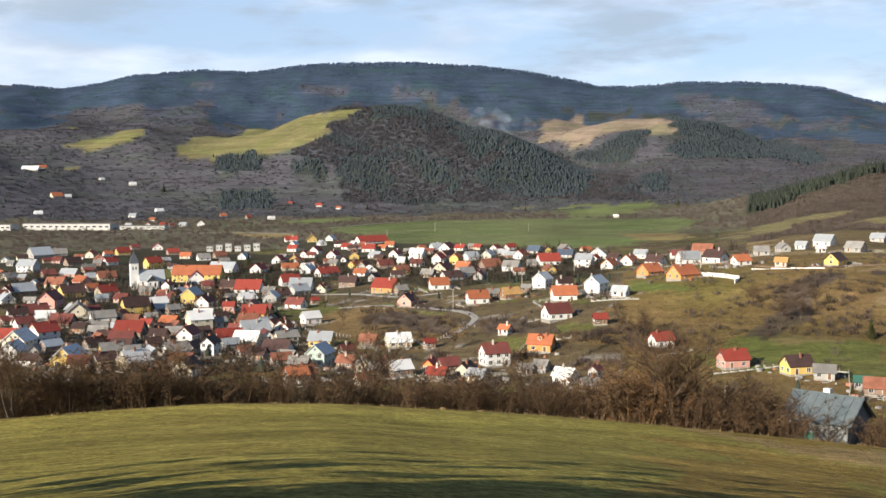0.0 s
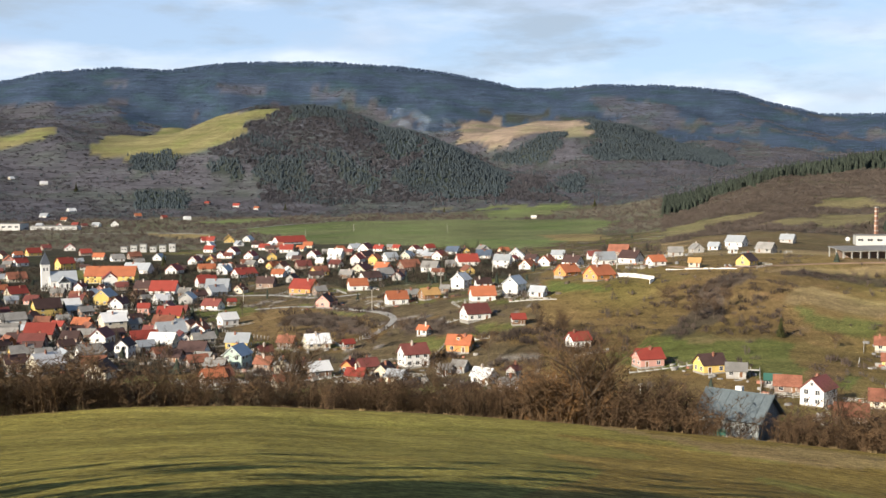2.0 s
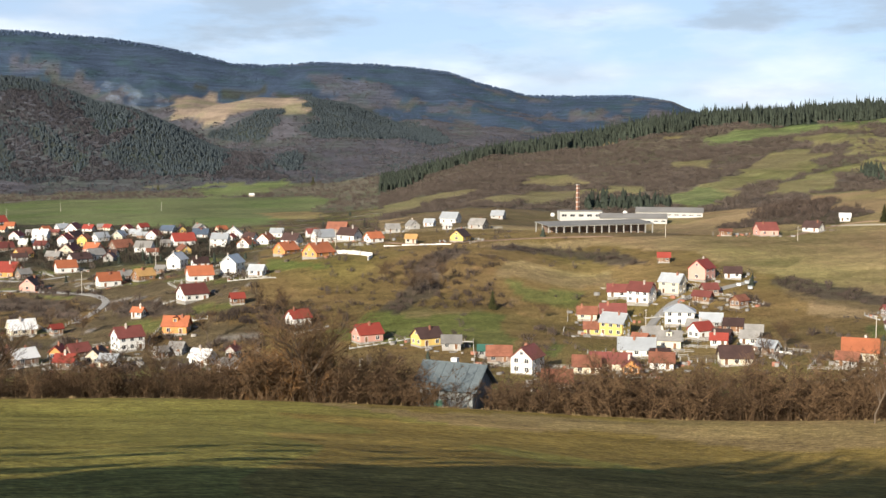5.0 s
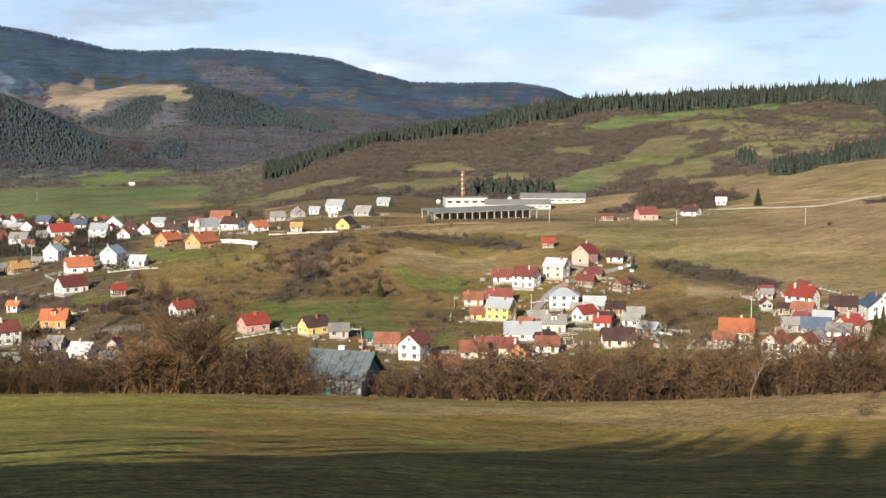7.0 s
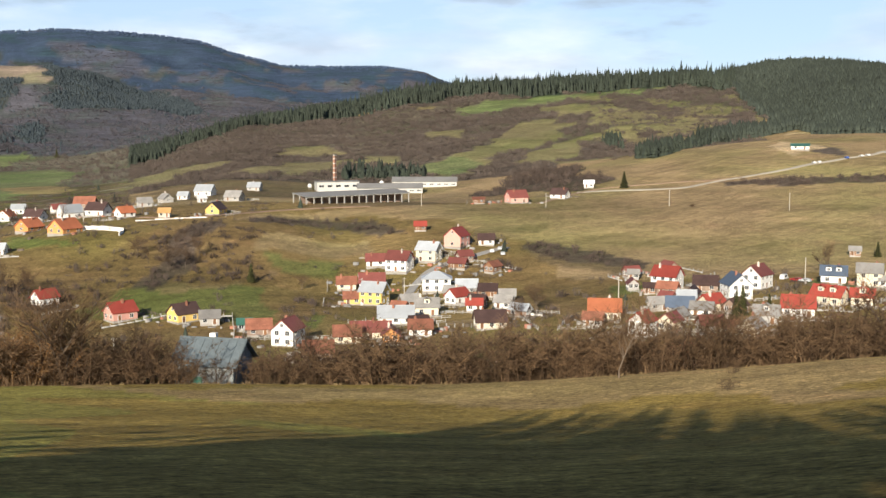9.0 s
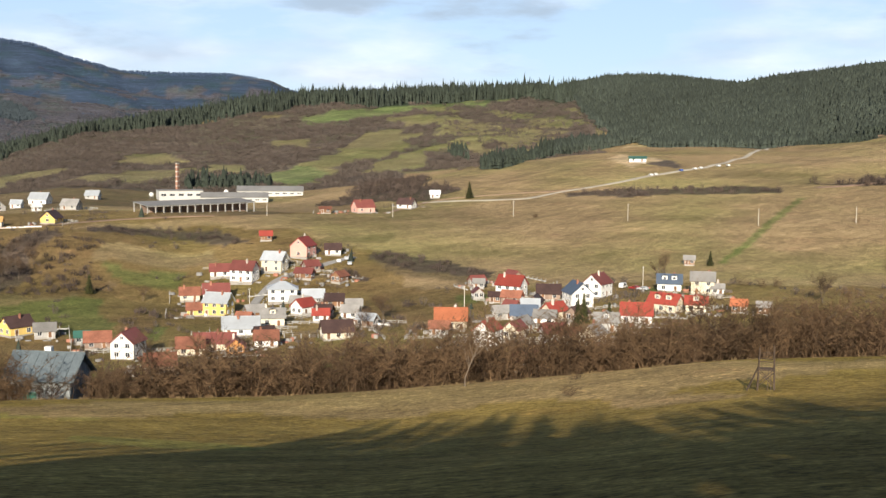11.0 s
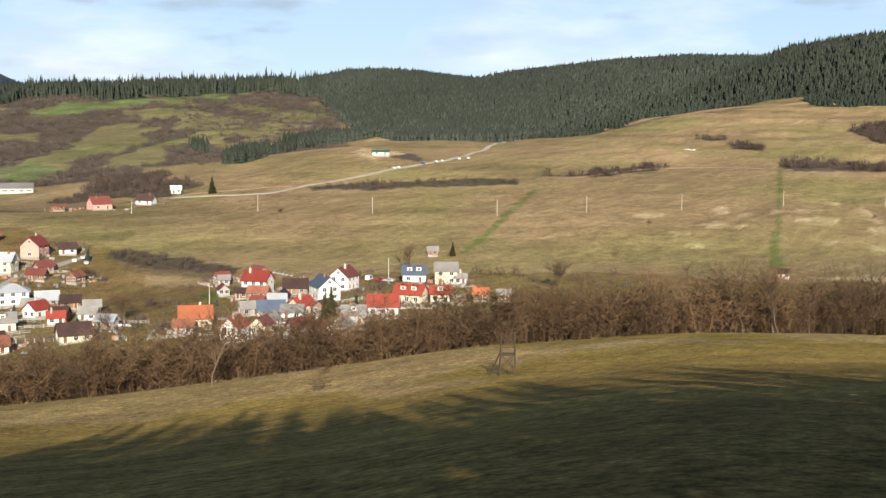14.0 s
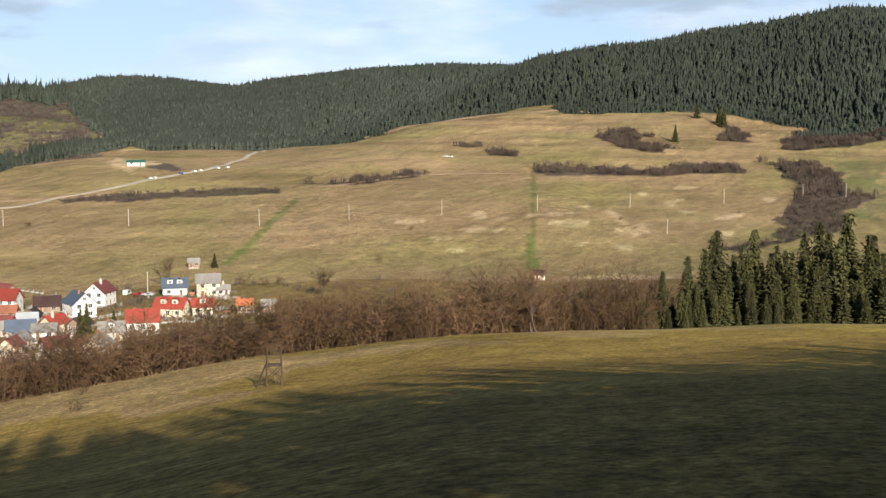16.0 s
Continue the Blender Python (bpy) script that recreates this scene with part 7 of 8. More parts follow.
# old village round the church
house(-300.1, 823.1, 100, 12.8, 10.3, 2, "s", "w")
house(-345.9, 976.9, 44, 17.9, 14.3, 1.5, "s", "g")
house(-288.3, 755.9, 36, 8.2, 6.6, 1, "g", "c")
house(-244.8, 661.6, 47, 12.1, 9.7, 1, "s", "n")
house(-250.5, 654.0, 4, 8.7, 7.0, 1.5, "m", "w")
house(-237.4, 698.1, 101, 11.3, 9.1, 1.5, "t", "c")
house(-211.1, 645.1, 50, 12.9, 10.3, 1.5, "d", "y")
house(-192.1, 648.0, 46, 10.5, 8.4, 1.5, "r", "c")
house(-222.4, 751.4, 59, 11.3, 9.1, 1, "t", "c")
house(-232.3, 751.4, 49, 7.7, 6.2, 1, "s", "c")
house(-300.4, 973.5, 8, 9.6, 7.7, 1.5, "o", "c")
house(-274.5, 910.0, 163, 11.3, 9.1, 1.5, "o", "p")
house(-282.9, 1005.9, 54, 11.2, 8.9, 1.5, "r", "y")
house(-259.0, 886.4, 45, 9.5, 7.6, 1.5, "r", "w")
house(-270.0, 1078.5, 166, 12.0, 9.6, 1, "r", "w")
house(-217.1, 852.2, 48, 11.5, 9.2, 2, "r", "y")
house(-159.6, 741.0, 92, 31.2, 13.0, 2, "o", "y")
house(-156.0, 718.7, 168, 11.1, 8.9, 2, "r", "w")
house(-127.6, 682.2, 105, 10.8, 8.6, 1, "d", "n")
house(-156.5, 812.0, 106, 18.4, 10.2, 1.5, "s", "w")
house(-161.6, 666.8, 11, 6.2, 5.0, 2, "r", "w")
house(-150.2, 646.7, 32, 5.6, 4.5, 1.5, "s", "w")
house(-135.0, 610.4, 13, 10.3, 8.3, 2, "s", "y")
house(-123.6, 590.1, 13, 9.7, 7.8, 1.5, "m", "w")
house(-143.0, 690.0, 67, 6.7, 5.4, 1, "m", "n")
house(-151.1, 556.9, 59, 12.1, 9.6, 2, "d", "y")
house(-107.3, 569.2, 93, 5.4, 4.3, 1.5, "r", "p")
house(-89.2, 537.1, 95, 10.9, 8.7, 1.5, "r", "y")
house(-112.9, 534.4, 89, 8.3, 6.7, 1, "w", "g")
house(-108.1, 501.8, 59, 9.9, 7.9, 2, "w", "c")
house(-99.9, 506.7, 55, 5.4, 4.3, 1.5, "g", "g")
house(-123.2, 511.0, 108, 7.5, 6.0, 1, "o", "o")
house(-133.0, 482.0, 94, 11.6, 9.2, 1, "r", "n")
house(-128.6, 454.2, 94, 9.4, 7.5, 1, "m", "n")
house(-151.3, 534.1, 9, 6.3, 5.0, 1.5, "t", "c")
house(-176.2, 547.4, 162, 15.2, 12.1, 1, "g", "c")
house(-203.6, 589.5, 6, 11.5, 9.2, 2, "m", "p")
house(-171.8, 512.8, 101, 10.1, 8.1, 1, "m", "n")
house(-186.0, 530.7, 82, 8.6, 6.9, 1, "w", "g")
house(-197.6, 526.4, 57, 8.3, 6.6, 2, "d", "w")
house(-196.4, 545.7, 52, 11.5, 9.2, 1.5, "m", "p")
house(-163.4, 463.9, 38, 10.0, 8.0, 2, "r", "w")
house(-188.4, 509.7, 50, 7.7, 6.2, 1, "m", "w")
house(-200.6, 521.0, 44, 4.9, 3.9, 1, "m", "n")
house(-163.7, 438.0, 5, 11.2, 9.0, 2, "w", "c")
house(-156.5, 411.7, 4, 8.9, 7.1, 2, "s", "w")
house(-133.5, 404.3, 7, 11.6, 9.3, 1.5, "s", "y")
house(-127.7, 396.7, 86, 6.8, 5.5, 1, "m", "c")
house(-119.7, 399.7, 50, 7.1, 5.7, 1.5, "d", "c")
house(-108.7, 398.1, 42, 9.6, 7.7, 1.5, "w", "c")
house(-99.3, 421.1, 58, 8.4, 6.7, 1.5, "g", "w")
house(-86.3, 380.9, 12, 9.2, 7.4, 1.5, "d", "c")
house(-104.9, 466.7, 12, 8.8, 7.0, 1.5, "m", "w")
house(-87.8, 427.3, 13, 6.6, 5.3, 2, "d", "w")
house(-86.7, 458.7, 69, 9.9, 7.9, 1, "r", "n")
house(-77.8, 450.8, 104, 9.9, 7.9, 1, "w", "c")
house(-80.2, 481.9, 67, 11.3, 9.0, 1, "s", "w")
house(-80.0, 510.3, 50, 5.3, 4.2, 1, "s", "w")
house(-87.6, 512.5, 101, 9.0, 7.2, 1, "t", "n")
house(-69.6, 492.3, 17, 6.4, 5.1, 1.5, "t", "w")
house(-113.5, 665.6, 97, 14.7, 11.7, 1, "r", "w")
house(-94.6, 701.6, 63, 11.4, 9.1, 1.5, "r", "w")
house(-81.6, 644.5, 51, 9.7, 7.8, 1.5, "s", "g")
house(-130.3, 805.0, 16, 11.1, 8.8, 1.5, "r", "w")
house(-128.0, 888.7, 17, 9.8, 7.9, 1.5, "r", "w")
house(-164.5, 941.2, 15, 9.0, 7.2, 1, "s", "w")
house(-196.2, 932.7, 62, 9.8, 7.8, 1, "g", "w")
house(-188.6, 962.0, 57, 9.7, 7.8, 1, "t", "n")
house(-215.7, 955.7, 95, 8.9, 7.1, 1, "o", "c")
house(-96.0, 805.0, 61, 8.3, 6.6, 1.5, "w", "w")
house(-61.8, 421.8, 103, 9.8, 7.8, 1.5, "d", "w")
house(-68.1, 414.5, 106, 6.6, 5.2, 1, "d", "n")
house(-50.1, 392.6, 100, 6.5, 5.2, 1, "g", "n")
house(-46.6, 371.7, 53, 7.5, 6.0, 1, "t", "n")
house(-117.3, 467.6, 99, 6.8, 5.4, 1, "d", "n")
house(-132.2, 505.6, 108, 5.3, 4.3, 1, "r", "c")
house(-136.5, 529.8, 60, 5.0, 4.0, 1, "g", "n")
house(-155.6, 1180.3, 96, 11.1, 8.9, 1, "r", "w")
house(-139.4, 1209.3, 173, 13.2, 10.5, 1, "d", "y")
house(-239.3, 1008.0, 60, 9.4, 7.5, 1, "r", "n")
house(-294.2, 1087.5, 53, 8.0, 6.4, 1, "m", "n")
house(-289.3, 889.3, 47, 11.4, 9.1, 1, "d", "n")
house(-336.8, 999.5, 59, 11.9, 9.5, 1, "g", "g")
house(-255.9, 822.1, 55, 9.4, 7.5, 1, "g", "n")
house(-270.0, 778.3, 53, 8.9, 7.1, 1, "m", "n")
house(-170.9, 655.3, 98, 7.1, 5.7, 1, "g", "n")
house(-148.4, 593.0, 57, 7.7, 6.2, 1, "w", "g")
house(-134.0, 562.0, 52, 6.1, 4.8, 1, "g", "n")
house(-139.7, 467.8, 89, 5.4, 4.3, 1, "d", "n")
house(-138.4, 445.7, 41, 5.6, 4.4, 1, "d", "n")
house(-113.9, 445.2, 53, 5.6, 4.5, 1, "d", "n")
house(-90.2, 489.8, 108, 4.3, 3.4, 1, "m", "w")
house(-99.1, 648.6, 105, 6.9, 5.5, 1, "g", "n")
house(-89.2, 632.8, 57, 6.7, 5.3, 1, "d", "n")
house(-123.1, 637.4, 47, 6.6, 5.3, 1, "d", "n")
house(-143.3, 1095.8, 18, 8.3, 6.7, 1, "w", "w")
house(-108.6, 940.7, 103, 6.8, 5.4, 1, "m", "w")
house(-460.4, 1586.6, 59, 9.8, 7.8, 1, "r", "w")
house(-435.3, 1581.5, 105, 9.0, 7.2, 1, "s", "w")
house(-406.9, 1572.8, 165, 11.5, 9.2, 1, "r", "w")
house(-393.4, 1604.5, 106, 8.5, 6.8, 1, "r", "n")
house(-376.6, 1583.1, 56, 7.6, 6.0, 1, "m", "n")
house(-360.5, 1584.5, 106, 10.6, 8.5, 1, "s", "w")
house(-338.8, 1597.4, 168, 12.4, 9.9, 1.5, "w", "w")

# hamlets across the valley
house(-649.6, 1833.2, 57, 12.2, 9.8, 1, "w", "w")
house(-680.5, 2012.5, 48, 18.8, 15.0, 1, "o", "c")
house(-663.9, 2022.7, 54, 11.3, 9.0, 1, "w", "w")
house(-794.3, 2208.3, 94, 32.9, 15.0, 1, "w", "w")
house(-786.4, 2248.4, 59, 15.2, 12.1, 1, "o", "w")
house(-504.1, 1858.8, 104, 12.4, 10.0, 1, "s", "w")
house(-481.6, 1939.1, 50, 13.1, 10.5, 1, "w", "w")
house(-453.8, 1783.5, 103, 9.3, 7.5, 1, "o", "c")
house(-647.1, 2170.3, 39, 9.7, 7.7, 1, "w", "c")
house(-583.2, 2151.2, 64, 12.5, 10.0, 1, "w", "w")
house(-361.4, 1877.8, 64, 10.4, 8.3, 1, "o", "n")
house(-313.5, 1842.0, 47, 9.3, 7.5, 1, "r", "n")
house(-269.5, 1791.9, 68, 10.0, 8.0, 1, "w", "w")
house(-267.2, 2010.5, 114, 8.7, 7.0, 1, "r", "n")
house(-179.6, 1975.8, 109, 8.7, 7.0, 1, "o", "w")
house(-216.0, 1996.8, 98, 11.0, 8.8, 1, "r", "w")
house(246.4, 1624.0, 88, 6.6, 5.3, 1, "w", "c", chimney=False)

# smaller houses, barns and sheds crowded between the others
house(204.6, 310.7, 138, 5.4, 4.5, 1, "g", "w", chimney=False)
house(236.8, 367.2, 63, 6.7, 4.0, 1, "t", "u", chimney=False)
house(227.5, 377.8, 142, 6.7, 4.0, 1, "m", "u", chimney=False)
house(234.8, 385.1, 97, 5.7, 4.6, 1, "m", "n", chimney=False)
house(199.5, 293.6, 153, 6.0, 3.9, 1, "s", "n", chimney=False)
house(199.9, 319.6, 139, 5.5, 4.7, 1, "d", "n", chimney=False)
house(182.4, 284.5, 113, 8.9, 6.8, 1, "d", "c")
house(185.8, 340.6, 101, 6.5, 4.7, 1, "g", "u", chimney=False)
house(176.4, 330.9, 143, 4.8, 4.0, 1, "t", "g", chimney=False)
house(206.0, 345.2, 135, 6.5, 4.5, 1, "g", "n", chimney=False)
house(167.0, 300.8, 102, 5.5, 3.6, 1, "d", "n", chimney=False)
house(241.9, 273.3, 166, 4.5, 3.7, 1, "m", "n", chimney=False)
house(213.8, 224.4, 112, 6.2, 5.0, 1, "m", "g", chimney=False)
house(254.6, 287.5, 148, 6.5, 4.4, 1, "t", "n", chimney=False)
house(232.5, 266.9, 115, 5.8, 4.2, 1, "g", "g", chimney=False)
house(220.2, 244.5, 71, 6.8, 4.5, 1, "g", "g", chimney=False)
house(241.8, 243.2, 78, 6.3, 4.8, 1, "d", "n", chimney=False)
house(271.7, 326.8, 100, 5.5, 3.7, 1, "m", "n", chimney=False)
house(287.2, 324.1, 9, 6.5, 4.5, 1, "m", "n", chimney=False)
house(254.1, 305.1, 30, 4.4, 3.7, 1, "m", "g", chimney=False)
house(203.2, 261.3, 136, 5.5, 4.2, 1, "t", "g", chimney=False)
house(232.1, 247.1, 142, 6.2, 4.5, 1, "g", "w", chimney=False)
house(252.3, 273.4, 53, 7.1, 4.3, 1, "d", "n", chimney=False)
house(-336.4, 886.3, 99, 5.4, 4.3, 1, "g", "g", chimney=False)
house(-308.6, 912.2, 103, 7.4, 6.4, 1, "m", "p")
house(-116.3, 620.2, 45, 4.8, 3.7, 1, "g", "n", chimney=False)
house(-151.1, 617.8, 111, 8.5, 5.4, 1, "m", "c")
house(-105.5, 611.0, 51, 8.3, 6.7, 1, "w", "w")
house(-141.7, 567.6, 50, 6.0, 4.6, 1, "s", "n", chimney=False)
house(-163.4, 772.9, 100, 8.1, 6.3, 1.5, "t", "g")
house(-63.7, 459.6, 59, 8.8, 5.2, 1, "g", "c")
house(-173.7, 561.8, 46, 6.5, 4.3, 1, "m", "n", chimney=False)
house(-57.7, 401.9, 67, 6.7, 4.9, 1, "t", "n", chimney=False)
house(-92.4, 612.1, 7, 9.1, 7.4, 1.5, "s", "g")
house(-235.8, 613.2, 144, 9.1, 7.6, 1, "s", "w")
house(-128.4, 601.4, 24, 5.9, 4.0, 1, "t", "n", chimney=False)
house(-318.5, 916.2, 53, 7.0, 4.3, 1, "m", "n", chimney=False)
house(-185.7, 617.7, 63, 6.4, 4.2, 1, "s", "g", chimney=False)
house(-257.1, 715.2, 179, 4.9, 3.8, 1, "s", "w", chimney=False)
house(-201.3, 845.4, 89, 6.1, 3.7, 1, "d", "g", chimney=False)
house(-109.7, 815.7, 72, 11.5, 7.3, 1, "o", "c")
house(-304.4, 952.6, 86, 7.2, 4.6, 1, "t", "w", chimney=False)
house(-168.4, 453.8, 132, 8.5, 5.5, 1.5, "w", "c")
house(-124.8, 440.7, 91, 6.9, 4.5, 1, "d", "g", chimney=False)
house(-101.5, 477.3, 55, 5.8, 4.4, 1, "d", "n", chimney=False)
house(-141.6, 428.2, 136, 5.5, 4.7, 1, "d", "n", chimney=False)
house(-144.7, 704.3, 93, 4.7, 3.8, 1, "g", "n", chimney=False)
house(-113.4, 477.7, 90, 6.5, 4.3, 1, "g", "n", chimney=False)
house(-158.2, 641.8, 112, 5.3, 3.9, 1, "t", "n", chimney=False)
house(-290.8, 988.1, 47, 7.2, 6.1, 1, "o", "w")
house(-255.9, 722.0, 9, 6.1, 3.8, 1, "d", "n", chimney=False)
house(-252.8, 812.6, 60, 5.9, 3.8, 1, "m", "u", chimney=False)
house(-141.1, 494.2, 85, 6.2, 4.1, 1, "s", "u", chimney=False)
house(-247.1, 728.2, 84, 6.8, 4.9, 1, "m", "w", chimney=False)
house(-116.5, 423.3, 59, 5.6, 4.5, 1, "g", "w", chimney=False)
house(-298.5, 768.0, 147, 12.2, 7.2, 1.5, "o", "c")
house(-117.5, 905.4, 6, 9.0, 7.1, 1, "r", "y")
house(-95.8, 571.0, 4, 8.9, 6.9, 1, "m", "g")
house(-125.0, 426.0, 59, 7.9, 6.2, 1, "g", "y")
house(-73.8, 423.6, 51, 6.6, 4.1, 1, "t", "n", chimney=False)
house(-150.0, 636.6, 17, 7.2, 4.9, 1, "t", "u", chimney=False)
house(-93.2, 402.3, 86, 7.6, 4.7, 1, "t", "n", chimney=False)
house(-151.4, 674.2, 6, 7.1, 5.3, 1, "o", "p")
house(-139.4, 458.3, 142, 5.9, 4.5, 1, "t", "u", chimney=False)
house(-266.7, 880.5, 97, 6.4, 4.7, 1, "g", "n", chimney=False)
house(-171.9, 895.6, 58, 7.2, 5.0, 1, "g", "n", chimney=False)
house(-279.0, 755.1, 98, 4.6, 4.0, 1, "s", "n", chimney=False)
house(-173.9, 614.9, 104, 7.3, 5.6, 1, "m", "p")
house(-154.6, 427.9, 170, 6.5, 4.1, 1, "g", "g", chimney=False)
house(-85.3, 809.5, 54, 7.4, 4.4, 1, "d", "n", chimney=False)
house(-127.6, 825.2, 105, 5.1, 3.6, 1, "d", "n", chimney=False)
house(-105.7, 410.6, 152, 9.2, 7.3, 1, "s", "c")
house(-95.3, 432.6, 20, 7.0, 5.0, 1, "d", "g", chimney=False)
house(-120.7, 489.3, 56, 6.0, 3.8, 1, "d", "g", chimney=False)
house(-64.5, 434.2, 47, 6.5, 4.7, 1, "t", "u", chimney=False)
house(-56.8, 411.1, 113, 6.1, 3.7, 1, "g", "u", chimney=False)
house(-111.5, 881.0, 56, 6.0, 4.5, 1, "t", "g", chimney=False)
house(-177.4, 463.2, 93, 12.7, 7.6, 1, "r", "c")
house(-256.6, 782.0, 102, 11.4, 7.5, 1, "s", "p")
house(-137.6, 543.9, 178, 4.2, 3.6, 1, "g", "u", chimney=False)
house(-72.9, 464.3, 160, 8.3, 5.0, 1, "m", "w", chimney=False)
house(-143.3, 522.7, 103, 6.9, 4.4, 1, "t", "n", chimney=False)
house(-186.1, 595.6, 10, 5.6, 4.4, 1, "d", "u", chimney=False)
house(-147.3, 404.0, 103, 6.5, 4.4, 1, "d", "w", chimney=False)
house(-156.5, 594.8, 59, 6.5, 4.8, 1, "s", "n", chimney=False)
house(-75.1, 580.2, 116, 9.4, 6.9, 1, "m", "w")
house(-157.4, 492.5, 105, 6.2, 4.8, 1, "d", "u", chimney=False)
house(-220.7, 607.1, 95, 6.2, 3.7, 1, "g", "w", chimney=False)
house(-150.3, 495.7, 86, 7.2, 4.8, 1, "g", "g", chimney=False)
house(-250.0, 643.1, 37, 6.3, 4.6, 1, "t", "g", chimney=False)
house(-90.6, 469.3, 96, 5.4, 3.6, 1, "t", "w", chimney=False)
house(-186.1, 800.7, 22, 9.3, 6.2, 1, "s", "c")
house(-117.9, 500.3, 140, 6.0, 3.8, 1, "t", "g", chimney=False)
house(-195.0, 518.6, 8, 5.1, 3.8, 1, "t", "w", chimney=False)
house(-157.8, 525.8, 60, 10.7, 6.4, 1.5, "g", "w")
house(-221.0, 906.4, 53, 7.2, 4.9, 1, "s", "n", chimney=False)
house(-209.1, 676.4, 52, 6.8, 5.7, 1, "o", "w")
house(-83.0, 441.3, 56, 6.4, 4.4, 1, "s", "g", chimney=False)
house(-114.2, 590.1, 52, 5.9, 4.5, 1, "d", "g", chimney=False)
house(-350.6, 948.3, 56, 8.3, 5.5, 1, "d", "c")
house(-175.6, 806.1, 110, 10.8, 6.9, 1, "m", "p")
house(-152.1, 439.4, 37, 7.6, 4.8, 1, "s", "n", chimney=False)
house(-183.0, 562.0, 131, 7.2, 6.0, 1, "s", "w")
house(-104.1, 530.9, 52, 5.8, 4.1, 1, "d", "g", chimney=False)
house(-87.7, 562.2, 102, 5.3, 4.2, 1, "m", "u", chimney=False)
house(-75.4, 502.4, 20, 5.9, 4.6, 1, "t", "g", chimney=False)
house(-130.6, 932.9, 115, 5.4, 4.3, 1, "g", "g", chimney=False)
house(-355.5, 924.0, 167, 8.6, 5.4, 1, "s", "w")
house(-227.6, 716.7, 130, 10.9, 7.2, 1.5, "o", "p")
house(-146.3, 481.3, 90, 7.7, 4.9, 1, "g", "w", chimney=False)
house(-95.5, 841.6, 152, 5.9, 3.7, 1, "t", "n", chimney=False)
house(-74.8, 1067.4, 107, 5.5, 3.7, 1, "t", "n", chimney=False)
house(4.7, 650.0, 58, 11.4, 7.2, 1, "d", "w")
house(23.5, 935.7, 107, 4.9, 4.1, 1, "g", "n", chimney=False)
house(0.6, 725.0, 113, 6.0, 3.7, 1, "d", "g", chimney=False)
house(43.4, 650.6, 79, 6.2, 3.9, 1, "t", "w", chimney=False)
house(-48.2, 861.7, 113, 7.3, 4.9, 1, "d", "u", chimney=False)
house(92.2, 769.5, 19, 6.3, 4.4, 1, "t", "g", chimney=False)
house(47.3, 801.6, 106, 7.1, 4.6, 1, "s", "u", chimney=False)
house(20.5, 643.7, 17, 6.8, 5.4, 1, "m", "g")
house(-28.4, 916.6, 100, 5.6, 4.2, 1, "g", "g", chimney=False)
house(-82.7, 1059.8, 151, 9.2, 7.3, 1, "w", "w")
house(-74.1, 956.1, 101, 5.9, 3.9, 1, "d", "n", chimney=False)
house(-54.3, 785.1, 19, 11.5, 6.8, 1.5, "t", "g")
house(-76.3, 875.7, 6, 5.5, 4.1, 1, "m", "w", chimney=False)
house(-86.8, 859.6, 64, 6.5, 4.8, 1, "t", "n", chimney=False)
house(-80.6, 1014.8, 99, 8.0, 5.0, 1, "d", "n", chimney=False)
house(-75.3, 1026.2, 74, 6.0, 4.0, 1, "t", "g", chimney=False)
house(22.0, 663.6, 115, 6.6, 4.7, 1, "d", "w", chimney=False)
house(-10.4, 897.9, 115, 7.2, 4.3, 1, "m", "n", chimney=False)
house(86.6, 805.4, 39, 8.0, 5.7, 1, "r", "p")
house(-66.8, 1038.9, 76, 7.4, 4.6, 1, "g", "g", chimney=False)
house(-47.8, 1026.9, 101, 8.1, 6.7, 1, "o", "c")
house(3.0, 828.0, 35, 12.1, 7.6, 1.5, "d", "p")
house(76.6, 841.5, 173, 7.1, 5.5, 1, "d", "y")
house(-27.0, 796.5, 100, 8.8, 7.3, 1, "w", "c")
house(13.2, 703.9, 126, 8.7, 7.3, 1.5, "o", "p")
house(-47.7, 746.5, 164, 9.3, 6.5, 1, "w", "w")
house(55.3, 711.9, 72, 5.3, 4.2, 1, "g", "g", chimney=False)
house(-97.1, 1072.6, 102, 9.3, 6.7, 1.5, "d", "w")
house(-27.8, 696.4, 75, 8.2, 4.9, 1, "d", "g", chimney=False)
house(14.0, 676.9, 167, 7.7, 4.8, 1, "t", "w", chimney=False)
house(89.6, 841.2, 155, 8.4, 6.8, 1.5, "g", "w")
house(60.1, 646.2, 168, 9.5, 5.7, 1, "t", "y")
house(-80.4, 837.1, 120, 7.7, 6.2, 1, "g", "c")

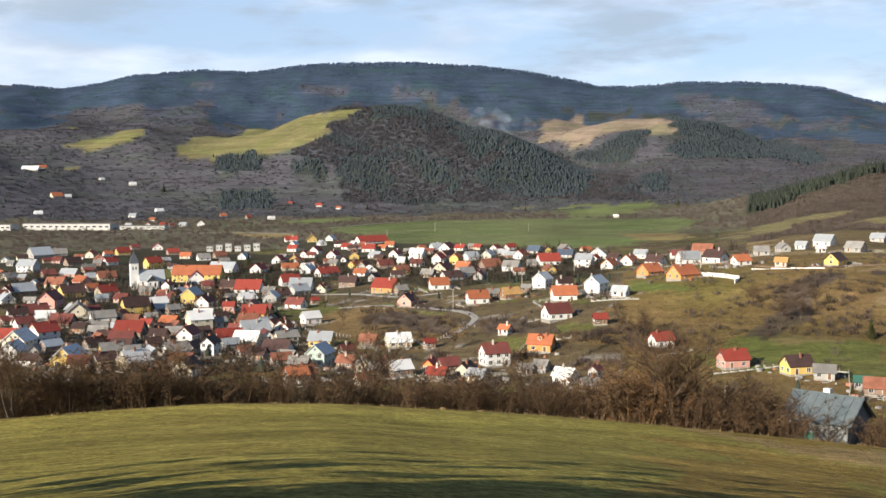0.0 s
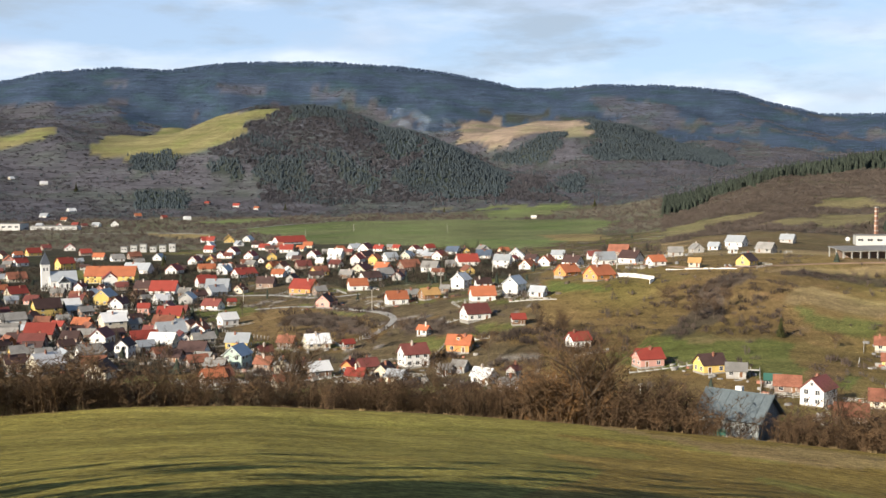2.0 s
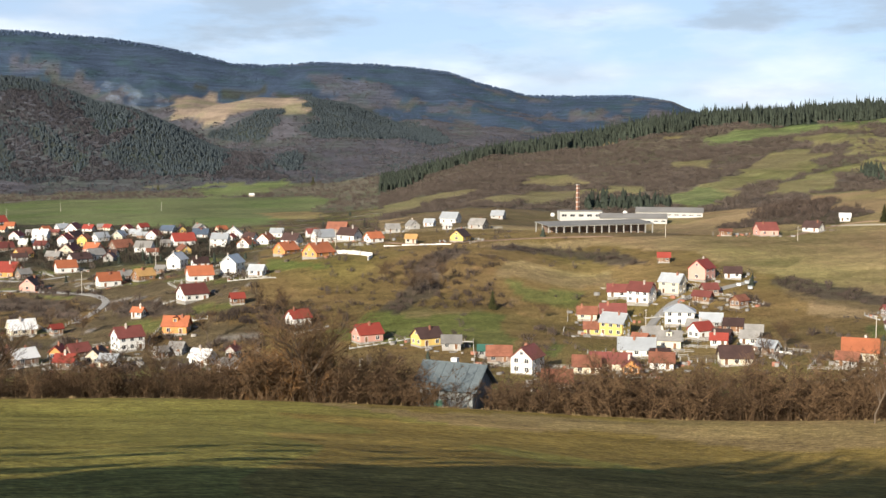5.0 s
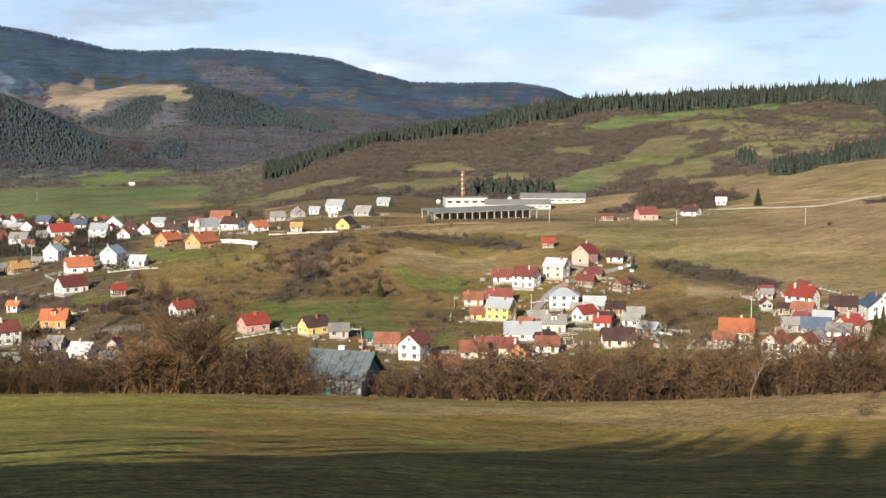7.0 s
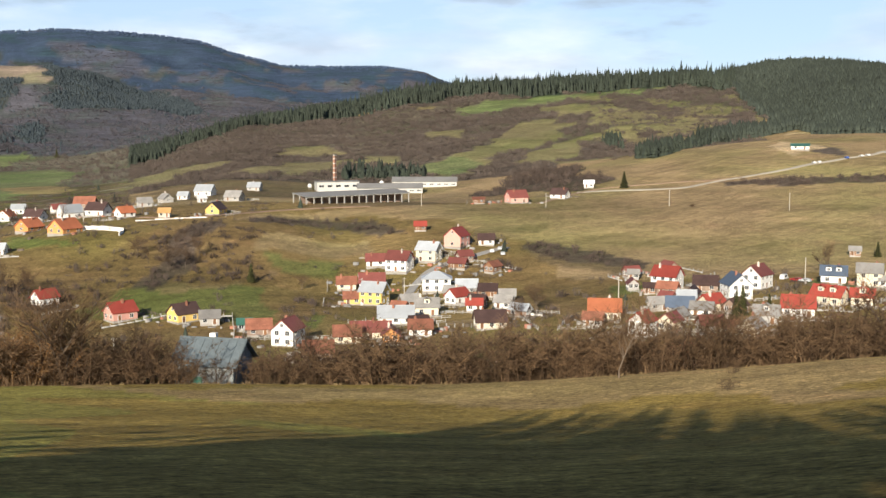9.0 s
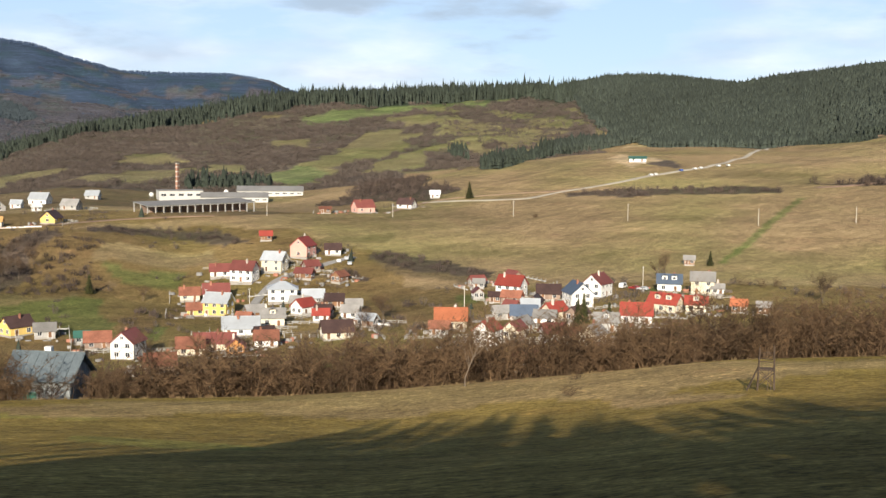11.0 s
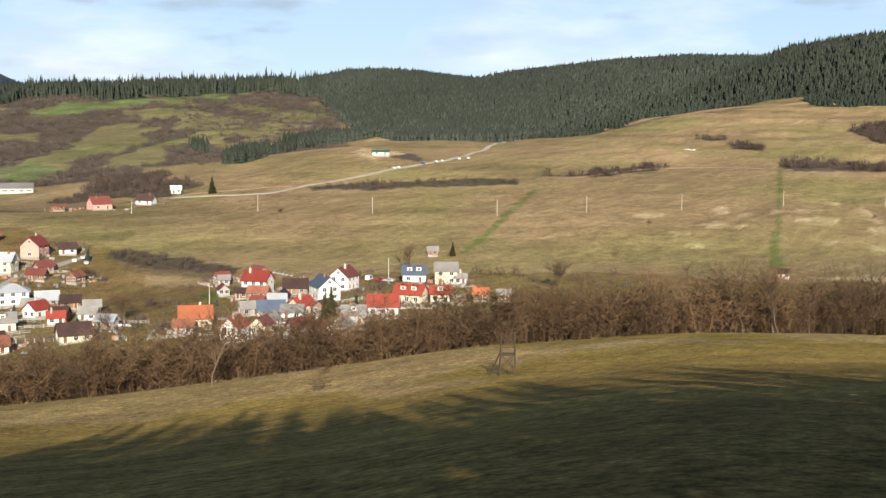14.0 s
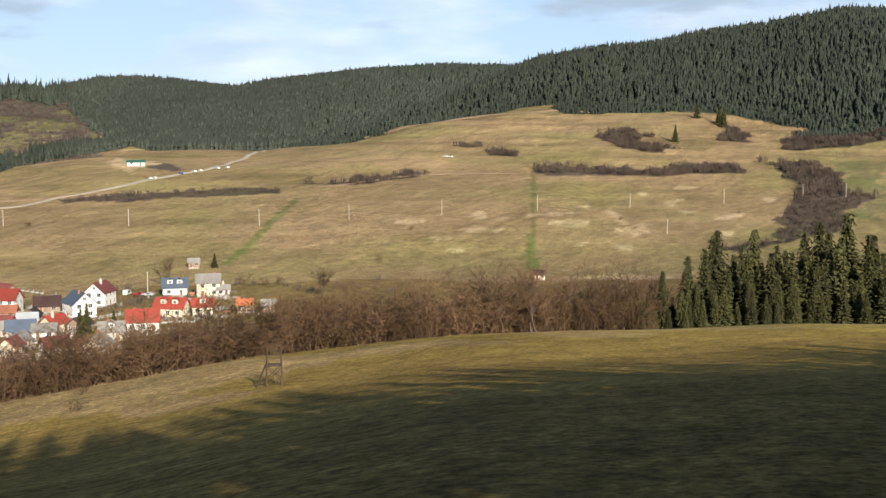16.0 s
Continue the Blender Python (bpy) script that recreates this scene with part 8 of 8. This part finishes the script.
# ---- yards between the houses ----
def many_boxes(name, boxes, materials, label, category):
    """Oriented boxes in one mesh: centre x, y, foot z, length, depth, height, turn in radians, material."""
    q = np.array(boxes, float)
    unit = np.array([(-.5, -.5, 0), (.5, -.5, 0), (.5, .5, 0), (-.5, .5, 0), (-.5, -.5, 1), (.5, -.5, 1), (.5, .5, 1), (-.5, .5, 1)])
    quads = ((0, 1, 5, 4), (1, 2, 6, 5), (2, 3, 7, 6), (3, 0, 4, 7), (4, 5, 6, 7))
    tri = np.array([t for f in quads for t in ((f[0], f[1], f[2]), (f[0], f[2], f[3]))])
    u = unit[None] * q[:, None, 3:6]
    c, n = np.cos(q[:, 6])[:, None], np.sin(q[:, 6])[:, None]
    v = np.stack([u[..., 0] * c - u[..., 1] * n + q[:, 0:1], u[..., 0] * n + u[..., 1] * c + q[:, 1:2], u[..., 2] + q[:, 2:3]], -1).reshape(-1, 3)
    t = (tri[None] + 8 * np.arange(len(q))[:, None, None]).reshape(-1, 3)
    me = bulk_mesh(name, v, t, materials, mat_index=np.repeat(q[:, 7].astype(int), len(tri)))
    return tagged(new(name, me), label, category, kind="stuff")


def yards():
    r = random.Random(17)
    fences, clutter = [], []
    for x, y, heading, l, b in PLOTS:
        if math.hypot(x, y) > 620 or l < 5.5:
            continue
        a = radians(90 - heading)
        ca, sa = math.cos(a), math.sin(a)

        def put(px, py):
            return x + px * ca - py * sa, y + px * sa + py * ca
        ex, ey = l / 2 + r.uniform(3, 8), b / 2 + r.uniform(3, 9)
        corners = [(-ex, -ey), (ex, -ey), (ex, ey), (-ex, ey)]
        for side in r.sample(range(4), 2):
            (x0, y0), (x1, y1) = put(*corners[side]), put(*corners[(side + 1) % 4])
            run = math.hypot(x1 - x0, y1 - y0)
            n, turn, m = max(2, int(run / 2.6)), math.atan2(y1 - y0, x1 - x0), r.choice((0, 1, 1, 2, 2))
            for i in range(n):
                f = (i + 0.5) / n
                mx, my = x0 + (x1 - x0) * f, y0 + (y1 - y0) * f
                z = ground_z(mx, my)
                px, py = x0 + (x1 - x0) * i / n, y0 + (y1 - y0) * i / n
                fences.append((px, py, ground_z(px, py) - 0.3, 0.16, 0.16, 1.55, turn, m))
                if m == 0:      # a low rendered wall between the posts
                    fences.append((mx, my, z - 0.4, run / n, 0.12, 0.85, turn, m))
                else:
                    for zz in (0.35, 0.85):
                        fences.append((mx, my, z + zz, run / n, 0.06, 0.14, turn, m))
        for k in range(r.randint(5, 10)):      # woodpiles, troughs, stacked boards, beds
            px, py = put(r.choice((-1, 1)) * (l / 2 + r.uniform(0.8, 6)), r.uniform(-ey, ey)) if k % 2 else put(r.uniform(-ex, ex), r.choice((-1, 1)) * (b / 2 + r.uniform(0.8, 5)))
            clutter.append((px, py, ground_z(px, py) - 0.2, r.uniform(0.5, 2.6), r.uniform(0.4, 1.3), 0.2 + r.uniform(0.25, 1.2), a + r.uniform(-0.3, 0.3), r.choice((0, 1, 2, 3, 4))))
    many_boxes("yard_fencing", fences, [M_CONCRETE, M_WOOD, M_CONCRETE], "low walls and rail fences round the house plots", "fence")
    many_boxes("yard_clutter", clutter, [M_PLINTH, M_WOOD, M_GREY_FLAT, M_BRICK, ROOF["g"]], "woodpiles, boards and troughs standing about the yards", "clutter")


yards()
# ---- hedge along the meadow's edge ----
def edge_of_field(b):
    return float(np.interp(b, [-24, 0, 20, 40, 50, 60, 70, 84], [95, 105, 112, 112, 116, 126, 146, 170]))


SHRUBS = [shrub_mesh(f"shrub_{i}", 100 + i, 4.0, 3.8, 15, 11, M_TWIG) for i in range(7)]
hr = random.Random(9)


def shrub(b, d, size):
    x, y = d * math.sin(radians(b)), d * math.cos(radians(b))
    ob = new("shrub", hr.choice(SHRUBS))
    s = size / 4.0
    ob.matrix_world = pose(x, y, ground_z(x, y), 0, 0, hr.uniform(0, 360)) @ Matrix.Diagonal((s * hr.uniform(0.9, 1.3), s * hr.uniform(0.9, 1.3), s, 1))
    return tagged(ob, "leafless brown shrub in the hedge along the meadow", "shrub", "hedge shrubs")


TALL = ([-25, -15, -8, 0, 6, 9, 14, 20, 28, 36, 42, 50, 58, 66, 73], [5.4, 5.2, 4.2, 4.4, 4.8, 6.0, 5.4, 5.0, 6.0, 6.3, 6.1, 6.3, 6.5, 6.6, 6])
b = -25.0
while b < 73:
    d0, tall = edge_of_field(b), float(np.interp(b, *TALL))
    for off in (2.5, 7):
        if 17.7 < b < 20.6 and (off > 3 or b > 18.8):
            continue        # the barn stands here
        shrub(b + hr.uniform(-0.4, 0.4), d0 + off + hr.uniform(-2, 2), tall * hr.uniform(0.5, 1.25) * (1 + 0.16 * math.sin(b * 1.7) + 0.12 * math.sin(b * 4.3 + 1)))
    b += 0.62


def hedge_depth():
    """The thick of the hedge behind its front shrubs, as one tangle."""
    r = np.random.RandomState(77)
    n = 560
    bb, off = r.uniform(-25, 73, n), r.uniform(9, 30, n)
    d = np.interp(bb, [-24, 0, 20, 40, 50, 60, 70, 84], [95, 105, 112, 112, 116, 126, 146, 170]) + off
    x, y = d * np.sin(np.radians(bb)), d * np.cos(np.radians(bb))
    clear = ~((bb > 17.3) & (bb < 20.3) & (off < 17))
    bb, off, d, x, y = bb[clear], off[clear], d[clear], x[clear], y[clear]
    n = len(bb)
    size = np.interp(bb, *TALL) * r.uniform(0.75, 1.3, n) * (1 + off * 0.015)
    temp = []
    for k in range(4):
        me = shrub_mesh("tangle", 200 + k, 1.0, 0.95, 8, 6, M_TWIG)
        v = np.zeros(len(me.vertices) * 3)
        me.vertices.foreach_get("co", v)
        t = np.zeros(len(me.polygons) * 3, int)
        me.polygons.foreach_get("vertices", t)
        temp.append((v.reshape(-1, 3), t.reshape(-1, 3)))
        bpy.data.meshes.remove(me)
    return scatter("hedge_tangle", temp, np.stack([x, y, height(x, y) - 0.2, size, size], 1), [M_TANGLE], r, "tangled leafless brown hedge behind the meadow", "hedge")


hedge_depth()
# ---- trees as things ----
BARE = [bare_tree_meshes(f"bare_{i}", 300 + i, 10.0, M_BARK, M_TWIG, spread=(0.6, 0.75, 0.5, 0.65)[i], trunk_r=0.13, stems=(1, 3, 1, 2)[i]) for i in range(4)]
SPRUCES = [spruce_meshes(400 + i, 15.0, 2, 0.9) for i in range(5)]
SHADE = [spruce_meshes(420 + i, 15.0, 0, 2.2) for i in range(3)]
tree_rng = random.Random(8)


def planted(name, meshes, names, x, y, s, wide, label, category, group):
    top = new(name)
    top.matrix_world = pose(x, y, ground_z(x, y), 0, 0, tree_rng.uniform(0, 360)) @ Matrix.Diagonal((s * wide, s * wide, s, 1))
    tagged(top, label, category, group)
    for me, nm in zip(meshes, names):
        ob = new(nm, me)
        ob.parent = top
    return top


def bare_tree(x, y, high, kind):
    return planted("bare_tree", BARE[kind], ("trunk", "crown"), x, y, high / 8.5, tree_rng.uniform(0.9, 1.25), "leafless broadleaf tree with a twiggy brown crown", "tree", "bare trees")


def spruce(x, y, high, slim=1.0):
    return planted("spruce", tree_rng.choice(SPRUCES), ("trunk", "crown"), x, y, high / 15.0, slim * tree_rng.uniform(1.15, 1.6), "dark green spruce with drooping branches", "spruce", "spruces")


def shade_spruce(x, y, high, slim=1.0):
    return planted("spruce", tree_rng.choice(SHADE), ("trunk", "crown"), x, y, high / 15.0, slim * tree_rng.uniform(1.1, 1.5), "unseen tall dark spruce that shades the meadow", "spruce", "wood behind the meadow")


def shrub_at(x, y, size):
    ob = new("shrub", tree_rng.choice(SHRUBS))
    s = size / 4.0
    ob.matrix_world = pose(x, y, ground_z(x, y), 0, 0, tree_rng.uniform(0, 360)) @ Matrix.Diagonal((s * 1.2, s * 1.2, s, 1))
    return tagged(ob, "lone leafless brown shrub on the grass", "shrub", "meadow shrubs")


# young spruces in front and taller ones behind, at the meadow's far corner
sr = random.Random(12)
for b in np.arange(72.6, 88, 0.33):
    d0 = edge_of_field(min(b, 84)) + (b - 84) * 0.5 * (b > 84)
    for off, lo, hi in ((3, 3.0, 6.5), (7, 5.0, 11.0), (13, 7.0, 16.5)):
        if off > 10 and b < 74.5:
            continue
        a, d = radians(b + sr.uniform(-0.4, 0.4)), d0 + off + sr.uniform(-2, 2)
        grow = float(np.interp(b, [72, 76, 80, 83, 88], [0.75, 0.95, 1.05, 1.25, 1.35]))
        spruce(d * math.sin(a), d * math.cos(a), sr.uniform(lo, hi) * grow, 0.95)

RUST_B = 10.5
# tall bushes that keep their withered leaves, in the hedge beside the barn
RUSTY = [shrub_mesh(f"rusty_{i}", 150 + i, 4.0, 3.6, 15, 9, M_RUST) for i in range(2)]
for k in range(13):
    a = radians(RUST_B + sr.uniform(-1.9, 1.6))
    d = edge_of_field(RUST_B) + sr.uniform(2, 9)
    ob = new("shrub", RUSTY[k % 2])
    s = sr.uniform(1.3, 1.95)
    ob.matrix_world = pose(d * math.sin(a), d * math.cos(a), ground_z(d * math.sin(a), d * math.cos(a)), 0, 0, sr.uniform(0, 360)) @ Matrix.Diagonal((s, s, s, 1))
    tagged(ob, "large brown bush with withered leaves in the hedge", "shrub", "hedge shrubs")

# lone trees and shrubs
for b, off, high, kind in ((23.5, 3, 5.6, 0), (27, 6, 6.4, 2), (31.5, 4, 5.2, 3), (33, 7, 6.6, 0), (36.5, 5, 6.0, 2), (38.2, 8, 7.0, 1), (41, 5, 6.8, 0), (44.5, 4, 5.8, 3), (47, 6, 6.6, 2), (51.5, 7, 7.4, 0), (54, 4, 6.2, 1), (61, 5, 7.0, 2), (-21, 4, 6.0, 0), (-13, 6, 5.5, 2), (4, 5, 5.6, 3)):
    d = edge_of_field(b) + off
    bare_tree(d * math.sin(radians(b)), d * math.cos(radians(b)), high, kind)
bare_tree(43.2, 384.6, 11, 0)
bare_tree(-6.7, 111.8, 7.5, 1)
bare_tree(-8.3, 113.7, 6, 3)
bare_tree(65.7, 80.6, 5.6, 2)
bare_tree(22.2, 109.8, 8.5, 1)
bare_tree(20.6, 110.1, 7.5, 0)
bare_tree(24.3, 110.4, 8.0, 3)
bare_tree(30.3, 114.0, 5.5, 2)
bare_tree(32.8, 116.5, 6.2, 0)
bare_tree(28.9, 114.4, 5.0, 1)
bare_tree(139.1, 50.4, 7.2, 2)
bare_tree(144.4, 47.4, 7.8, 3)
bare_tree(149.0, 46.3, 7.0, 1)
bare_tree(151.4, 45.1, 7.4, 0)
bare_tree(136.1, 52.8, 6.8, 0)
bare_tree(129.1, 54.1, 7.5, 1)
bare_tree(125.7, 56.8, 7.2, 2)
bare_tree(147.4, 51.0, 6.5, 3)
bare_tree(324.1, 281.1, 10, 2)
bare_tree(322.8, 282.6, 9, 0)
bare_tree(125.5, 59.8, 6.5, 3)
bare_tree(104.7, 70.0, 6.0, 1)
bare_tree(107.8, 69.0, 6.5, 0)
bare_tree(118.3, 63.0, 6.2, 2)
bare_tree(322.8, 213.5, 9, 1)
bare_tree(-34.4, 89.6, 5.2, 1)
bare_tree(-31.1, 94.0, 4.5, 0)
bare_tree(-17.9, 106.5, 4.8, 2)
bare_tree(3.2, 424.0, 7, 1)
bare_tree(14.5, 447.8, 6, 3)
bare_tree(110.7, 529.6, 8, 2)
bare_tree(-11.9, 535.9, 7, 0)
bare_tree(63.5, 404.0, 9, 2)
bare_tree(72.8, 405.5, 8, 1)
bare_tree(67.1, 401.4, 7, 0)
bare_tree(-68.8, 411.3, 8, 3)
bare_tree(-115.2, 586.8, 9, 1)
bare_tree(-203.3, 828.4, 9, 2)
bare_tree(-25.6, 608.5, 7, 0)
bare_tree(35.1, 737.2, 8, 1)
bare_tree(54.2, 749.0, 8, 3)
bare_tree(-56.6, 542.1, 8, 0)
bare_tree(-43.4, 498.1, 7, 2)
bare_tree(-32.1, 476.9, 7, 1)
bare_tree(-7.9, 453.9, 6, 3)
bare_tree(-1.1, 462.0, 6, 0)
bare_tree(118.7, 437.2, 8, 1)
bare_tree(121.1, 430.3, 7, 2)
bare_tree(132.2, 419.7, 8, 0)
bare_tree(125.2, 418.7, 9, 1)
bare_tree(141.2, 429.4, 8, 3)
bare_tree(134.8, 438.8, 8, 2)
bare_tree(166.9, 389.8, 5, 1)
bare_tree(72.8, 412.6, 8, 0)
bare_tree(65.2, 408.8, 9, 2)
bare_tree(208.6, 297.1, 8, 1)
bare_tree(196.4, 288.5, 6, 3)
spruce(411.7, 503.0, 9.5)
spruce(149.6, 396.7, 7)
spruce(886.7, 252.9, 14)
spruce(1033.0, 275.1, 14)
spruce(1006.8, 244.4, 18)
spruce(1022.3, 252.3, 16)
spruce(364.3, 292.3, 6)
spruce(234.6, 223.4, 8)
spruce(239.6, 238.4, 9)
spruce(235.6, 236.8, 8)
spruce(-25.2, 791.6, 9)
spruce(-149.1, 872.4, 10)
spruce(-510.1, 2090.7, 16)
spruce(-130.1, 1967.7, 12)
spruce(377.2, 1829.5, 14)
spruce(135.3, 1867.1, 10)
shrub_at(390.0, 423.9, 3)
shrub_at(486.4, 304.8, 3.5)
shrub_at(478.6, 264.9, 4.5)
shrub_at(417.4, 247.0, 4)
shrub_at(337.9, 256.1, 6)
shrub_at(337.8, 247.8, 5)
shrub_at(342.9, 246.0, 5)
shrub_at(607.5, 138.1, 3)
shrub_at(559.5, 187.3, 2.5)
shrub_at(340.8, 215.2, 5)
shrub_at(660.1, 353.8, 5)
shrub_at(595.8, 367.5, 4)
shrub_at(390.7, 424.6, 3)
shrub_at(61.6, 62.9, 1.6)
shrub_at(71.7, 72.5, 1.8)

# power poles across the meadow
pole(410.9, 380.5, 8)
pole(446.8, 331.0, 8)
pole(483.8, 303.2, 8)
pole(521.0, 270.4, 8)
pole(557.5, 232.5, 8)
pole(597.1, 194.6, 8)
pole(535.8, 155.8, 7)
pole(646.5, 155.6, 8)
pole(683.7, 118.9, 8)
pole(688.4, 95.8, 8)
pole(277.6, 496.7, 8)
pole(386.4, 436.5, 8)
pole(334.1, 469.2, 7)
pole(-61.6, 596.8, 9)
pole(4.4, 512.0, 10)
pole(40.6, 585.6, 9)
pole(70.0, 608.0, 9)
pole(119.9, 529.6, 8)
pole(72.4, 291.1, 7)
pole(192.1, 356.5, 8)
pole(180.9, 367.9, 8)
pole(-58.9, 1202.6, 9)
pole(92.1, 1228.6, 9)
pole(-8.8, 1288.0, 9)
pole(304.8, 274.2, 8)
pole(241.0, 296.4, 7)

# parked vehicles
car(301.6, 280.7, 20, "van")
car(301.4, 275.0, 100, "red")
car(301.8, 271.6, 110, "silver")
car(257.5, 394.4, 60, "silver")
car(252.1, 391.9, 60, "white")
car(176.6, 358.9, 70, "white")
car(535.0, 477.4, 60, "white")
car(539.1, 477.3, 60, "white")
car(563.0, 477.2, 60, "blue")
car(576.8, 477.8, 60, "white")
car(583.8, 478.8, 60, "white")
car(601.8, 478.8, 60, "white")
car(607.9, 475.9, 60, "white")
car(739.5, 376.9, 80, "white")
car(739.6, 381.1, 80, "white")
car(32.1, 378.6, 90, "silver")
car(29.7, 384.9, 60, "white")
car(-31.1, 462.0, 60, "white")
car(253.6, 386.1, 60, "silver")

# the wood behind the meadow, whose shade lies across it: where the tips of its shadow end, in metres
SHADE_EDGE = [(14, 53), (24, 64), (32, 68), (41, 69), (48, 66), (51, 60), (52, 53), (49, 44), (52, 40), (62, 47), (66, 44), (58, 36), (48, 28),
              (42, 21), (47, 18), (60, 19), (81, 16), (117, 12)]
SHADE_FINGERS = [(-13, 62), (-11, 48), (-5, 44), (2, 43), (5, 38), (11, 42), (70, 38), (74, 33), (84, 24), (92, 22), (72, 41)]


def shade_wood():
    r = random.Random(31)
    dx, dy, rise = -math.sin(radians(SUN_BEARING)), -math.cos(radians(SUN_BEARING)), math.tan(radians(SUN_HEIGHT))

    def grow(px, py, back, slim):
        """A spruce out of sight up-sun whose shadow's tip falls on the place given."""
        run = 24.0
        while run < 150:
            x, y = px - dx * run, py - dy * run
            bearing = math.degrees(math.atan2(x, y))
            if (bearing < -46 or bearing > 112) and math.hypot(x, y) > 15:
                break
            run += 1.0
        run += back
        x, y = px - dx * run, py - dy * run
        high = (ground_z(px, py) + run * rise - ground_z(x, y)) / 0.97
        if high > 4:
            shade_spruce(x, y, high, slim)

    tips = sorted(((px * dy - py * dx), px * dx + py * dy) for px, py in SHADE_EDGE)
    us, ss = [t[0] for t in tips], [t[1] for t in tips]
    u = us[0]
    while u < us[-1]:
        s_edge = float(np.interp(u, us, ss))
        thin = u < -16      # single slim trees at the wood's end, a closed stand beyond
        for shy, back in ((0, 0),) if thin else ((0, 0), (3, 4), (13, 9), (25, 15)):
            uu, s = u + r.uniform(-0.7, 0.7), s_edge - shy - r.uniform(0, 4)
            grow(uu * dy + s * dx, -uu * dx + s * dy, back + r.uniform(0, 4), (0.34 if u < -24 else 0.4) if thin else 1.3)
        u += 3.4 if u < -24 else 2.2
    for k in range(34):     # unseen spruces added behind the meadow to cut its sky light
        bearing, far_off = radians(r.uniform(118, 205)), r.uniform(17, 50)
        x, y = far_off * math.sin(bearing), far_off * math.cos(bearing)
        if x * dy - y * dx > 6:
            shade_spruce(x, y, r.uniform(9, 12) + far_off * 0.12, 1.3)
    # more unseen spruces, added at the right to block sky light there
    for k in range(14):
        bearing, far_off = radians(r.uniform(101, 118)), r.uniform(26, 75)
        shade_spruce(far_off * math.sin(bearing), far_off * math.cos(bearing), r.uniform(9, 12), 1.2)
    for px, py in SHADE_FINGERS:
        grow(px, py, 0, 0.38)


shade_wood()

# ---- works, church and roads ----
church(-187.7, 691.0)
frame_hall(225.5, 520, 288, 529)
storage_tank(309, 706, 1.5)
storage_tank(360, 700, 1.6)
works_chimney(326, 703, 24)
long_hall(309, 694, 336, 686, 14, 6.4, "white flat-roofed works building beside the banded chimneys", 0.4, 5)
long_hall(324, 664, 362, 646, 16, 3.6, "long low white works hall with a grey roof", 3.0, 9)
long_hall(366, 696, 404, 673, 18, 3.6, "long white works hall with a row of windows", 3.2, 9)
long_hall(-556, 1509, -435, 1490, 26, 8.5, "long white factory hall across the valley", 0.8, 14)
long_hall(-610, 1500, -565, 1490, 20, 8.0, "white factory hall with a grey roof", 0.8, 6)
long_hall(-425, 1500, -365, 1495, 18, 5.0, "low pale storage hall across the valley", 0.8, 7)
for k in range(6):
    long_hall(-217 + k * 8.6, 1046, -211.5 + k * 8.6, 1046.5, 9, 5.0 + (k % 3) * 1.2, "unfinished pale block of row houses", 0.3, 2)
timber_shed(38.9, 114.6)
high_seat(64.8, 46.9)
smoke_plume(150, 2560, 100)

ribbon("road", [(179, 336), (192, 356), (205, 372), (217, 382), (228, 386), (241, 390), (255, 395), (263, 397)], 4.2, M_ASPHALT, "village lane")
ribbon("track", [(383, 509), (403, 499), (424, 481), (432, 475), (454, 475), (475, 469), (507, 471), (533, 477), (562, 478), (597, 483), (650, 505), (680, 515), (783, 573)], 4.0, M_TRACK, "pale gravel track up the meadow")
ribbon("track", [(338, 483), (384, 507), (412, 508), (441, 496), (455, 482), (470, 469)], 2.2, M_BARE, "gravel track on the terrace")
ribbon("track", [(140, 512), (154, 488), (177, 491), (204, 504), (229, 507), (252, 503)], 2.6, M_BARE, "gravel track on the terrace")
ribbon("road", [(-530, 1365), (-454, 1379), (-369, 1396), (-253, 1405), (-177, 1352)], 5, M_ASPHALT, "valley road")
ribbon("road", [(-181, 1437), (-125, 1535), (-68, 1631), (-20, 1688)], 5, M_ASPHALT, "valley road beside the green field")
ribbon("road", [(1, 448), (11, 470), (13, 488), (4, 513), (-23, 546), (-52, 565)], 3.5, M_ASPHALT, "village lane")
ribbon("road", [(-149, 661), (-124, 686), (-86, 653), (-51, 626), (-25, 586), (-1, 584)], 4, M_ASPHALT, "village street")
ribbon("track", [(789, 571), (877, 560), (906, 518), (956, 485), (976, 454), (1000, 430), (1030, 408), (1042, 372)], 7, M_BARE, "bare earth along the forest edge")
ribbon("track", [(566, 381), (601, 371), (637, 365), (663, 352), (685, 324), (687, 299)], 5, M_BARE, "bare earth bank across the meadow")
garden_wall([(111.0, 495.7), (116.8, 484.1), (122.4, 470.3), (119.2, 465.0)], 1.8)
garden_wall([(135.0, 498.0), (149.7, 489.6), (162.0, 482.5)], 0.6)
garden_wall([(196.0, 310.3), (200.9, 295.1), (204.2, 287.9)], 1.0)
post_fence([(184.8, 338.9), (201.4, 362.9), (213.3, 373.4), (225.7, 377.7)])
post_fence([(172.7, 298.7), (178.8, 289.2), (187.5, 281.2)])
post_fence([(155.2, 325.9), (169.1, 306.4)])
post_fence([(-73.2, 515.8), (-54.4, 485.0), (-38.2, 464.4)])
post_fence([(-5.5, 438.0), (3.4, 458.0), (12.7, 461.8)])
post_fence([(48.8, 355.7), (61.8, 358.7)])
post_fence([(279.4, 234.9), (286.3, 226.4), (280.1, 208.2)])
post_fence([(270.3, 293.5), (284.8, 303.2), (293.3, 306.2)])
